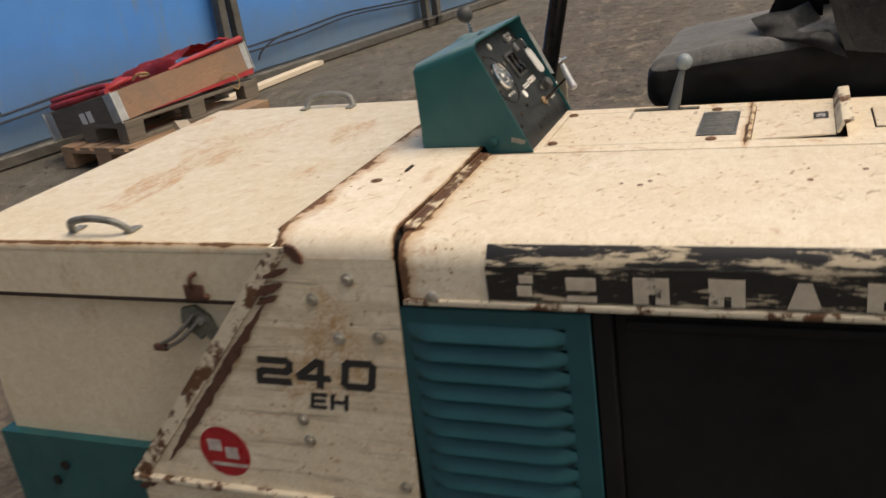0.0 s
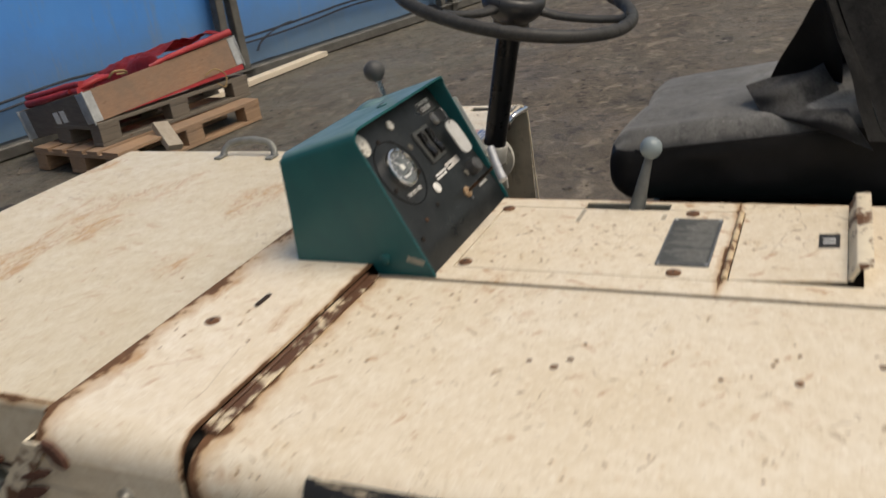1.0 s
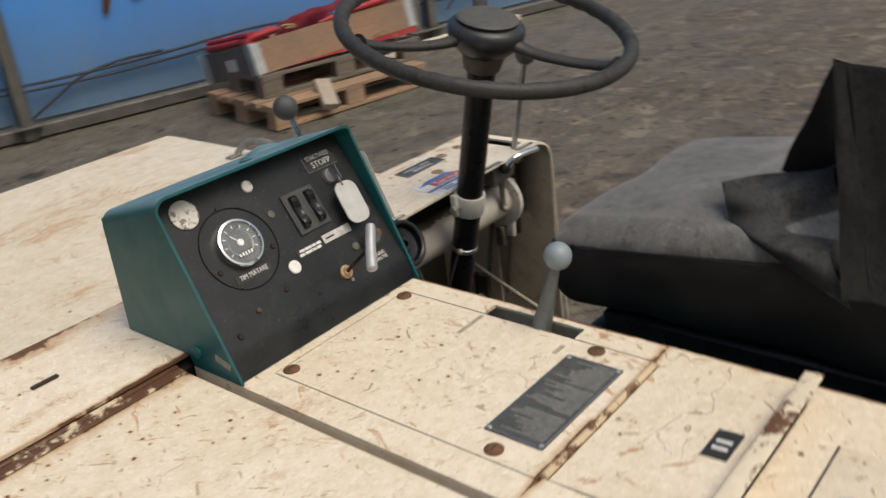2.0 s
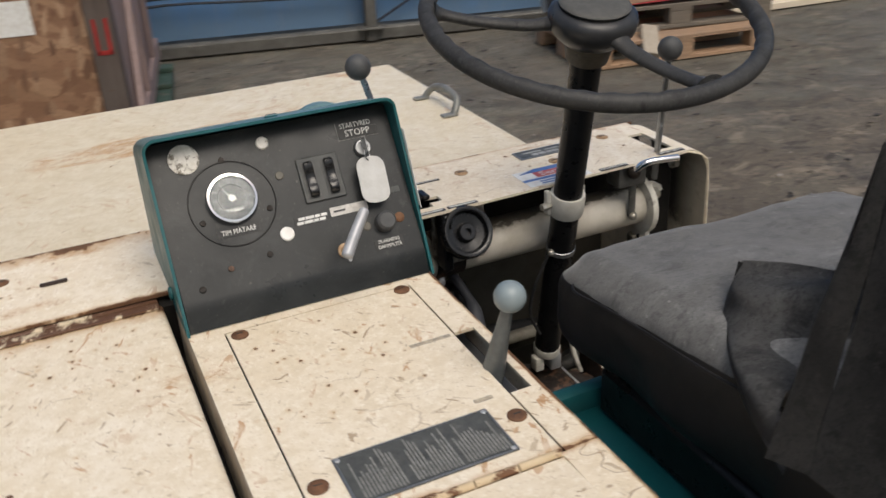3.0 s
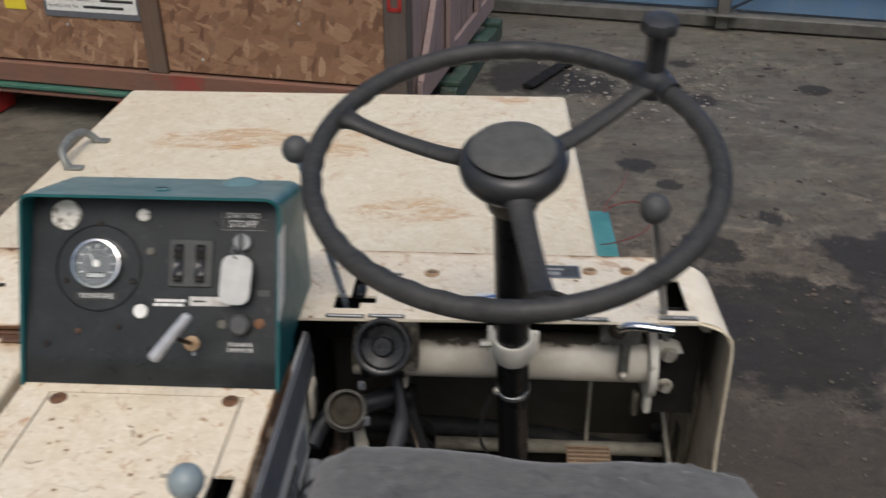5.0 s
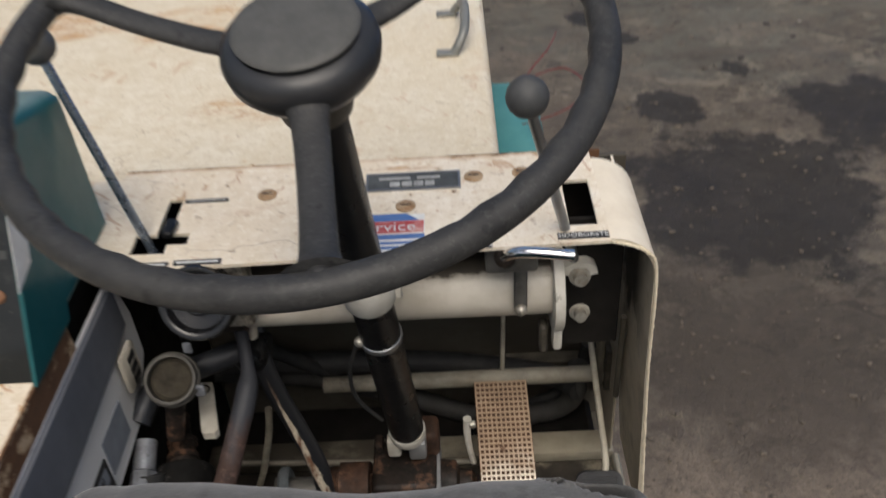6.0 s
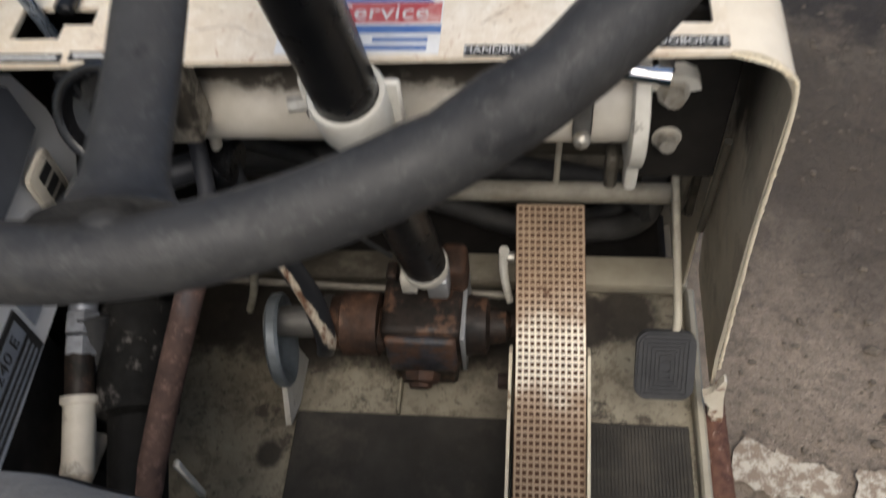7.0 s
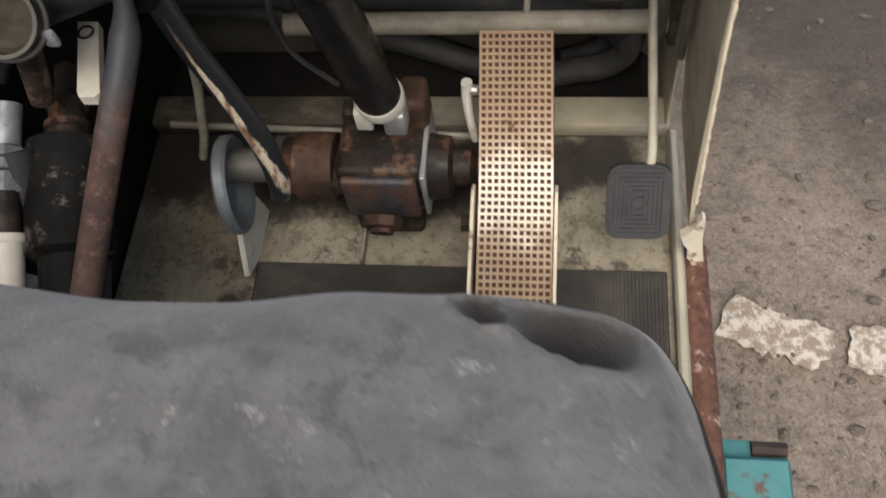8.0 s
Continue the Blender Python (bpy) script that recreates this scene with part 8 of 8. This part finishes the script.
def collar():
    c = thing("pallet_collar", (3.0, 3.8, 0.290), "wooden pallet collar with galvanised corner hinges", "crate")
    z0, z1 = 0.290, 0.483
    for bm, mat in ((rbox(B(), 0.0, 1.2, 0.0, 0.020, z0, z1, 0.002, 1), M_COLLAR), (rbox(B(), 0.0, 1.2, 0.78, 0.80, z0, z1, 0.002, 1), M_COLLAR),
                    (rbox(B(), 0.0, 0.020, 0.021, 0.779, z0, z1, 0.002, 1), M_COLLARG), (rbox(B(), 1.18, 1.2, 0.021, 0.779, z0, z1, 0.002, 1), M_COLLARG)):
        part("collar_board", moved(bm, PAL), mat, c)
    for x, y, sx, sy in ((0, 0, 1, 1), (1.2, 0, -1, 1), (0, 0.8, 1, -1), (1.2, 0.8, -1, -1)):
        bm = rbox(B(), x - sx * 0.004, x + sx * 0.055, y - sy * 0.004, y - sy * 0.001, z0 + 0.004, z1 - 0.004, 0.0008, 1)
        rbox(bm, x - sx * 0.004, x - sx * 0.001, y - sy * 0.004, y + sy * 0.085, z0 + 0.004, z1 - 0.004, 0.0008, 1)
        part("corner_hinge", moved(bm, PAL), M_ZINC, c)
        bm = rod(B(), (x - sx * 0.006, y - sy * 0.006, z0 - 0.01), (x - sx * 0.006, y - sy * 0.006, z1 + 0.004), 0.006, n=10)
        part("hinge_pin", moved(bm, PAL), M_ZINC, c)
    for y in (0.28, 0.36):
        part("paper_label", moved(rbox(B(), -0.0012, -0.0004, y, y + 0.058, z0 + 0.05, z0 + 0.125), PAL), M_WHITEP, c, "small torn paper label", smooth=0)
    # red tarpaulin heaped in the collar, hanging out over its edge
    t = thing("red_tarpaulin", (3.1, 3.7, 0.48), "crumpled red tarpaulin heaped in the wooden collar", "tarpaulin")
    bm = B()
    nu, nv = 60, 34
    grid = []
    for i in range(nu + 1):
        row = []
        for j in range(nv + 1):
            x, y = 0.03 + 1.14 * i / nu, 0.03 + 0.74 * j / nv
            s = i / nu
            h = 0.030 + 0.055 * math.exp(-((s - 0.66) / 0.12) ** 2) + 0.085 * max(0, s - 0.55) + 0.03 * math.exp(-((s - 0.08) / 0.1) ** 2)
            h -= 0.11 * max(0.0, min(1.0, (s - 0.16) / 0.06, (0.50 - s) / 0.06))
            h += 0.050 * noise.noise((x * 5.5, y * 5.5, 1)) + 0.030 * abs(noise.noise((x * 13, y * 13, 3)))
            edge = min(j, nv - j) / 6 if s < 0.5 else 1.0
            h = h * min(1, 0.35 + 0.65 * edge) + (0.022 if s > 0.45 else 0.0)
            row.append(bm.verts.new((x, y, 0.455 + h)))
        grid.append(row)
    for i in range(nu):
        for j in range(nv):
            bm.faces.new((grid[i][j], grid[i + 1][j], grid[i + 1][j + 1], grid[i][j + 1]))
    bmesh.ops.solidify(bm, geom=bm.faces[:], thickness=0.003)
    part("heaped_sheet", moved(bm, PAL), M_REDCLOTH, t, smooth=80)
    bm = prism(B(), [(0.20, 0.2895), (1.19, 0.2895), (1.185, 0.256), (1.0, 0.260), (0.60, 0.276)], lambda a, b, q: (a, q, b), -0.008, 0.06)
    part("hanging_edge", moved(bm, PAL), M_REDCLOTH, t)
    part("rolled_edge", moved(pipe(B(), [(0.50, 0.012, 0.485), (0.62, 0.004, 0.497), (0.80, 0.0, 0.505), (1.0, 0.002, 0.510), (1.19, 0.004, 0.514)], lambda q: 0.012 + 0.014 * q + 0.004 * noise.noise((q * 14, 2, 5)), 10, 7), PAL), M_REDCLOTH, t)
    for x_, z_, ra in ((0.030, 0.500, 0.026), (0.085, 0.505, 0.030), (0.045, 0.535, 0.020)):
        part("rolled_edge", moved(pipe(B(), [(x_, 0.05, z_ - 0.01), (x_ + 0.01, 0.22, z_), (x_ - 0.015, 0.45, z_ + 0.004), (x_ + 0.01, 0.72, z_ + 0.008)], lambda q: ra * (1 + 0.25 * noise.noise((q * 9, ra * 90, 1))), 10, 7), PAL), M_REDCLOTH, t)
    for k in range(3):
        pts = [(0.02 + 0.03 * k, 0.08, 0.50 + 0.012 * k), (0.12, 0.02 + 0.2 * k * 0.3, 0.52), (0.26, 0.10 + 0.05 * k, 0.515 + 0.01 * k), (0.20, 0.30, 0.51), (0.05, 0.35, 0.50), (0.02, 0.15, 0.505)]
        part("rolled_edge", moved(pipe(B(), pts, 0.016, 8, 5), PAL), M_REDCLOTH, t)
    r = thing("straw_rope", (3.2, 3.4, 0.40), "loose straw-coloured rope end over the collar edge", "rope")
    part("rope", moved(pipe(B(), [(0.22, 0.03, 0.505), (0.24, -0.012, 0.53), (0.30, -0.02, 0.52), (0.34, 0.02, 0.50), (0.30, 0.06, 0.51)], 0.007, 8, 5), PAL), M_STRAW, r)
    part("rope", moved(pipe(B(), [(0.86, -0.01, 0.31), (0.92, -0.05, 0.33), (0.98, -0.06, 0.27), (0.95, -0.05, 0.20), (0.90, -0.05, 0.24)], 0.005, 8, 5), PAL), M_STRAW, r)
    o = thing("loose_block", (2.9, 3.4, 0.16), "pale loose timber offcut lying on the lower pallet", "timber")
    bm = moved(rbox(B(), -0.05, 0.05, -0.11, 0.11, -0.045, 0.0, 0.003, 1), LOW @ Matrix.Translation((0.385, -0.005, 0.150)) @ Matrix.Rotation(0.62, 4, "X") @ Matrix.Rotation(-0.30, 4, "Z"))
    part("offcut", bm, M_OFFCUT, o)


collar()

pl = thing("long_plank", (4.84, 3.915, 0.0), "pale new plank lying on the ground beside the pallets", "plank")
part("board", rbox(B(), -0.82, 0.82, -0.05, 0.05, 0.002, 0.045, 0.002, 1, Matrix.Translation((4.84, 3.915, 0)) @ Matrix.Rotation(-0.095, 4, "Z")), M_PLANK, pl)


# ---- the large shipping crate ----
def osb_material():
    k = Mat("strand_board", 0.7)
    def flakes(rot, loc, scale):
        wob = k.node("ShaderNodeTexNoise", Vector=k.co, Scale=30.0, Detail=3.0, Roughness=0.7).outputs["Color"]
        add = k.node("ShaderNodeVectorMath")
        add.operation = "MULTIPLY_ADD"
        k.put(add.inputs[0], wob)
        add.inputs[1].default_value = (0.16, 0.16, 0.30)
        k.put(add.inputs[2], k.turned(scale, (0, rot, 0), loc))
        v = k.node("ShaderNodeTexVoronoi", Vector=add.outputs[0], Scale=1.0, Randomness=1.0)
        return v.outputs["Color"]
    cols = []
    for rot, loc, sc in ((0.10, (0, 0, 0), (8, 2, 24)), (0.75, (3, 1, 7), (9, 2, 28)), (-0.35, (7, 2, 1), (11, 2, 34)), (1.40, (1, 5, 3), (16, 2, 48))):
        v = k.node("ShaderNodeSeparateColor", Color=flakes(rot, loc, sc))
        cols.append((v.outputs[0], v.outputs[1]))
    f = k.mix(cols[0][0], (0.205, 0.108, 0.060), (0.30, 0.168, 0.096))
    f = k.mix(k.ramp(cols[1][1], 0.50, 0.53), f, k.mix(cols[1][0], (0.17, 0.086, 0.048), (0.26, 0.140, 0.080)))
    f = k.mix(k.ramp(cols[2][1], 0.66, 0.69), f, k.mix(cols[2][0], (0.22, 0.118, 0.066), (0.37, 0.225, 0.135)))
    f = k.mix(k.ramp(cols[3][1], 0.80, 0.83), f, k.mix(cols[3][0], (0.13, 0.064, 0.036), (0.43, 0.275, 0.170)))
    f = k.mix(k.ramp(k.noise(70, 5, 0.75, k.map((0.5, 1, 2.2))), 0.50, 0.72, 0, 0.40), f, (0.14, 0.072, 0.040))
    f = k.mix(k.ramp(k.noise(60, 3, 0.6, k.map((1, 1, 2.2))), 0.64, 0.69, 0, 0.8), f, (0.07, 0.036, 0.020))
    f = k.mix(k.ramp(k.noise(2.2, 5, 0.7), 0.5, 0.75, 0, 0.45), f, (0.20, 0.105, 0.05))
    k.color(f)
    k.bump(cols[0][0], 0.3, 0.003)
    return k.m


M_OSB = osb_material()
M_BATTEN = wood("brown_batten", (0.105, 0.062, 0.040), (0.165, 0.098, 0.062), (9, 9, 0.5), 0.3)
M_POSTWOOD = wood("dark_weathered_post", (0.075, 0.054, 0.045), (0.125, 0.092, 0.078), (9, 9, 0.4), 0.5)
M_BEAM = wood("reddish_beam", (0.25, 0.112, 0.070), (0.155, 0.078, 0.053), (0.5, 9, 9), 0.6, (0.15, 0.10, 0.08))
M_MAUVE = wood("weathered_mauve_board", (0.25, 0.175, 0.165), (0.34, 0.25, 0.235), (9, 9, 0.4), 0.45, (0.19, 0.15, 0.145))
M_REDPAINT = worn("red_paint_wood", (0.36, 0.022, 0.018), (0.26, 0.02, 0.016), 14, (0.5, 0.7), 0, 0.2)
M_FADEDRED = worn("rubbed_red_paint", (0.26, 0.045, 0.033), (0.20, 0.060, 0.042), 14, (0.6, 0.8), 0, 0.2, (0.17, 0.085, 0.056), (0.47, 0.60))
M_GREENW = worn("green_paint_wood", (0.032, 0.105, 0.076), (0.05, 0.135, 0.095), 12, (0.6, 0.8), 0, 0.2, (0.12, 0.10, 0.07), (0.58, 0.68))
M_SLATGREEN = worn("dirty_green_slat", (0.030, 0.062, 0.045), (0.045, 0.075, 0.056), 12, (0.6, 0.8), 0, 0.2, (0.10, 0.085, 0.065), (0.52, 0.66))
M_SIGNGREY = worn("grey_sign_edge", (0.13, 0.135, 0.15), (0.10, 0.105, 0.12), 20, (0.4, 0.6))
M_YELLOW = worn("yellow_sticker", (0.75, 0.62, 0.04), (0.68, 0.55, 0.04), 20, (0.4, 0.6))
CRATE = Matrix(((-0.983, 0.182, 0, -0.120), (0.182, 0.983, 0, 2.830), (0, 0, 1, 0), (0, 0, 0, 1)))  # x runs along the front, y into the depth


def crate():
    c = thing("shipping_crate", (-1.6, 3.9, 0.0), "large strand-board shipping crate with brown battens on red and green skids", "crate")
    L, D, z0, z1 = 3.3, 1.80, 0.27, 1.75
    part("front_panel", moved(rbox(B(), 0.06, L, 0.0, 0.018, z0, z1), CRATE), M_OSB, c, "strand board front panel", smooth=0)
    part("top_panel", moved(rbox(B(), 0.0, L, 0.0, D, z1, z1 + 0.02), CRATE), M_OSB, c, smooth=0)
    part("back_panel", moved(rbox(B(), 0.0, L, D - 0.018, D, z0, z1), CRATE), M_OSB, c, smooth=0)
    part("far_panel", moved(rbox(B(), L - 0.018, L, 0.02, D - 0.02, z0, z1), CRATE), M_OSB, c, smooth=0)
    for x in (1.02, 2.1, 3.2):
        part("batten", moved(rbox(B(), x + 0.1, x + 0.195, -0.022, -0.001, z0 - 0.01, z1, 0.003, 1), CRATE), M_BATTEN, c)
    part("corner_post", moved(rbox(B(), 0.0, 0.10, -0.024, 0.07, 0.17, z1, 0.004, 1), CRATE), M_POSTWOOD, c)
    part("low_beam", moved(rbox(B(), 0.101, L, -0.026, 0.06, 0.165, z0 - 0.012, 0.004, 1), CRATE), M_BEAM, c, "reddish brown bottom beam")
    part("red_patch", moved(rbox(B(), 0.94, 1.20, -0.0275, -0.0262, 0.17, z0 - 0.015), CRATE), M_FADEDRED, c, smooth=0)
    for s in range(13):
        y0 = 0.075 + s * 0.133
        part("side_board", moved(rbox(B(), -0.002 - 0.004 * (s % 3), 0.020, y0, y0 + 0.124, 0.19, z1, 0.003, 1), CRATE), M_MAUVE, c)
    part("side_beam", moved(rbox(B(), -0.035, -0.012, 0.08, D, 0.17, 0.27, 0.003, 1), CRATE), M_MAUVE, c)
    part("side_batten", moved(rbox(B(), -0.040, -0.012, 0.62, 0.70, 0.27, z1, 0.003, 1), CRATE), M_MAUVE, c)
    part("side_batten", moved(rbox(B(), -0.040, -0.012, 1.30, 1.38, 0.27, z1, 0.003, 1), CRATE), M_MAUVE, c)
    part("side_brace", moved(prism(B(), [(0.09, 0.275), (0.19, 0.275), (0.612, 0.800), (0.612, 0.920)], lambda a, b, q: (q, a, b), -0.041, -0.013), CRATE), M_MAUVE, c)
    # red spray mark on the post
    for x0, x1, a, b in ((0.02, 0.035, 0.60, 0.74), (0.065, 0.08, 0.60, 0.74), (0.02, 0.08, 0.60, 0.617)):
        part("spray_mark", moved(rbox(B(), x0, x1, -0.0262, -0.0246, a, b), CRATE), M_REDPAINT, c, smooth=0)
    # skids
    for x in (0.40, 1.26, 2.05, 2.85):
        part("skid_block", moved(rbox(B(), x, x + 0.13, -0.05, 0.09, 0.0, 0.112, 0.004, 1), CRATE), M_REDPAINT, c, "red painted skid block")
        part("skid_block", moved(rbox(B(), x, x + 0.13, D - 0.2, D - 0.05, 0.0, 0.112, 0.004, 1), CRATE), M_REDPAINT, c)
        part("skid", moved(rbox(B(), x + 0.02, x + 0.11, 0.1, D - 0.21, 0.02, 0.112, 0.004, 1), CRATE), M_BEAM, c)
    part("green_runner", moved(rbox(B(), 0.3, L, -0.055, 0.07, 0.140, 0.158, 0.003, 1), CRATE), M_GREENW, c, "green painted runner board")
    part("lower_runner", moved(rbox(B(), 0.3, L, -0.045, 0.06, 0.113, 0.131, 0.003, 1), CRATE), M_BEAM, c)
    for s in range(4):
        y0 = 0.55 + s * 0.36
        part("pallet_slat", moved(rbox(B(), -0.10, 0.3, y0, y0 + 0.11, 0.10, 0.125, 0.003, 1), CRATE), M_SLATGREEN, c)
    part("slat_bearer", moved(rbox(B(), -0.09, -0.01, 0.5, 1.8, 0.0, 0.098, 0.003, 1), CRATE), M_SLATGREEN, c)
    for x, z in ((0.48, 0.52), (0.47, 0.62), (0.95, 0.33), (1.6, 0.45)):
        part("nail", moved(lathe(B(), (x, -0.0005, z), (0, -1, 0), [(0, 0.007), (0.003, 0.006)], 8), CRATE), M_ZINC, c)
    # printed notice: a heading and lines
    s = part("notice", moved(rbox(B(), 1.225, 1.70, -0.004, -0.0015, 0.485, 0.70), CRATE), M_SIGNGREY, c, "white printed notice in a grey border", smooth=0)
    part("notice_paper", moved(rbox(B(), 1.235, 1.685, -0.0052, -0.0042, 0.512, 0.690), CRATE), M_WHITEP, s, smooth=0)

    def row(text, x, z, size):
        m = CRATE @ Matrix(((-1, 0, 0, x + 0.1), (0, 0, 1, -0.0056), (0, 1, 0, z), (0, 0, 0, 1)))
        bm = words(text, size, m, 0.0002)
        part("lettering", bm, M_DARKINK, s, smooth=0)

    def bar(x0, x1, z):
        part("print_bar", moved(rbox(B(), x0 + 0.1, x1 + 0.1, -0.0058, -0.0053, z - 0.006, z + 0.006), CRATE), M_DARKINK, s, smooth=0)
    row("PORT MARKS", 1.36, 0.678, 0.026)
    row("Owner Name :", 1.52, 0.650, 0.022)
    bar(1.19, 1.42, 0.650)
    row("Port of Entry : GOTHENBURG SE", 1.38, 0.622, 0.0215)
    row("Sales Order Number : AAVHL", 1.40, 0.594, 0.0215)
    row("Purchase Order Number :", 1.46, 0.566, 0.0215)
    bar(1.15, 1.31, 0.566)
    row("Handling Unit No.", 1.50, 0.535, 0.0215)
    bar(1.20, 1.40, 0.535)
    part("yellow_label", moved(rbox(B(), 1.795, 1.905, -0.003, -0.0012, 0.505, 0.558), CRATE), M_YELLOW, c, "torn yellow label", smooth=0)
    part("label_scrap", moved(prism(B(), [(1.80, 0.5585), (1.90, 0.5585), (1.93, 0.575), (1.86, 0.583), (1.81, 0.572)], lambda a_, b_, q: (a_, q, b_), -0.003, -0.0012), CRATE), M_WHITEP, c, "torn white label scrap", smooth=0)
    part("white_label", moved(rbox(B(), 0.29, 0.46, -0.003, -0.0012, 0.70, 0.83), CRATE), M_WHITEP, c, "white paper label", smooth=0)


crate()


# ---- ground litter ----
def marking():
    for k, (x, y, w, h, a) in enumerate(((0.735, 0.243, 0.165, 0.072, -0.34), (0.905, 0.212, 0.16, 0.074, -0.24), (1.2, 0.12, 0.18, 0.055, -0.25))):
        bm = B()
        n = 46
        c = bm.verts.new((0, 0, 0.003))
        edge = []
        for i in range(n):
            t = 2 * math.pi * i / n
            e = max(abs(math.cos(t)) / (w / 2), abs(math.sin(t)) / (h / 2))
            rr = (1 / e) * (0.92 + 0.36 * noise.noise((math.cos(t) * 7 + k * 9, math.sin(t) * 7, k)))
            edge.append(bm.verts.new((math.cos(t) * rr, math.sin(t) * rr, 0.003)))
        for i in range(n):
            bm.faces.new((c, edge[i], edge[(i + 1) % n]))
        moved(bm, Matrix.Translation((x, y, 0.0)) @ Matrix.Rotation(a, 4, "Z"))
        structure("ground_marking", bm, M_MARK, "flaking white paint dash on the ground", "marking", 0)


def mark_material():
    k = Mat("flaking_white_paint", 0.8)
    f = k.ramp(k.noise(48, 6, 0.8), 0.46, 0.55)
    k.color(k.mix(f, (0.235, 0.185, 0.140), k.mix(k.noise(25, 4), (0.40, 0.36, 0.30), (0.56, 0.52, 0.44))))
    k.bump(f, 0.3, 0.002)
    return k.m


M_MARK = mark_material()
marking()
M_STONE = worn("grey_pebble", (0.135, 0.112, 0.088), (0.085, 0.070, 0.055), 40, (0.8, 0.95), 0, 0.4, (0.22, 0.195, 0.165), (0.66, 0.74))
M_LITTER = worn("dark_litter", (0.025, 0.021, 0.018), (0.05, 0.042, 0.035), 40, (0.7, 0.95), 0, 0.4)
M_FLAKE = worn("pale_litter", (0.32, 0.29, 0.25), (0.22, 0.195, 0.165), 40, (0.7, 0.95), 0, 0.3)


def scatter(name, count, zone, size, mat, label, flat=0.6):
    rng = random.Random(len(name) * 7 + count)
    verts, faces = [], []
    x0, x1, y0, y1 = zone
    for _ in range(count):
        x, y = rng.uniform(x0, x1), rng.uniform(y0, y1)
        if -0.85 < x < 0.66 and -1.2 < y < 1.3:
            continue
        if name in ("dark_litter", "pale_flakes") and x < 1.8 and y < 2.2:
            continue
        s = size * (0.35 + rng.random() ** 3 * 1.6)
        n = len(verts)
        a0 = rng.random() * 6.28
        ex = rng.uniform(0.6, 1.8)
        for ring_, (h, rr) in enumerate(((-0.3, 0.8), (0.35, 1.0), (0.9, 0.5))):
            for i in range(6):
                t = a0 + i * 1.047
                q = rr * s * rng.uniform(0.75, 1.15)
                verts.append((x + math.cos(t) * q * ex, y + math.sin(t) * q, -0.004 + h * s * flat))
        for lvl in range(2):
            for i in range(6):
                j = (i + 1) % 6
                faces.append((n + lvl * 6 + i, n + lvl * 6 + j, n + lvl * 6 + 6 + j, n + lvl * 6 + 6 + i))
        faces.append(tuple(n + 12 + i for i in range(6)))
    me = bpy.data.meshes.new(name)
    me.from_pydata(verts, [], faces)
    me.materials.append(mat)
    tagged(new(name, me), label, "litter", kind="stuff")


scatter("fine_grit", 2200, (0.58, 2.0, -0.4, 2.6), 0.0032, M_STONE, "fine grit on the yard ground")
scatter("clods", 90, (0.62, 1.15, -0.15, 1.0), 0.0052, M_STONE, "brown clods and stones beside the footwell", 0.8)
scatter("pebbles", 900, (0.6, 3.0, -0.6, 4.6), 0.0045, M_STONE, "small grey stones strewn over the yard ground")
scatter("coarse_pebbles", 1500, (0.6, 8.5, -1.5, 4.4), 0.0055, M_STONE, "scattered stones and lumps of dirt")
scatter("dark_litter", 1300, (0.3, 8.0, -1.0, 4.9), 0.010, M_LITTER, "dark clods and oily litter on the ground", 0.13)
scatter("chalky_debris", 520, (0.50, 1.55, 3.2, 4.3), 0.0065, M_FLAKE, "chalky broken debris beside the crate", 0.35)
scatter("pale_flakes", 420, (0.9, 8.0, -1.0, 4.9), 0.0075, M_FLAKE, "pale flakes and chips on the ground", 0.2)

# black strip lying in the wet dirt
st = thing("rubber_strip", (0.54, 3.86, 0.0), "crumpled black rubber strip lying on the wet ground", "rubber strip")
part("strip", pipe(B(), [(0.42, 3.64, 0.012), (0.48, 3.74, 0.016), (0.54, 3.86, 0.012), (0.60, 3.95, 0.020), (0.665, 4.06, 0.012)], lambda t: 0.034 + 0.010 * noise.noise((t * 9, 4, 2)), 12, 8, 0.3), M_RUBBER, st)
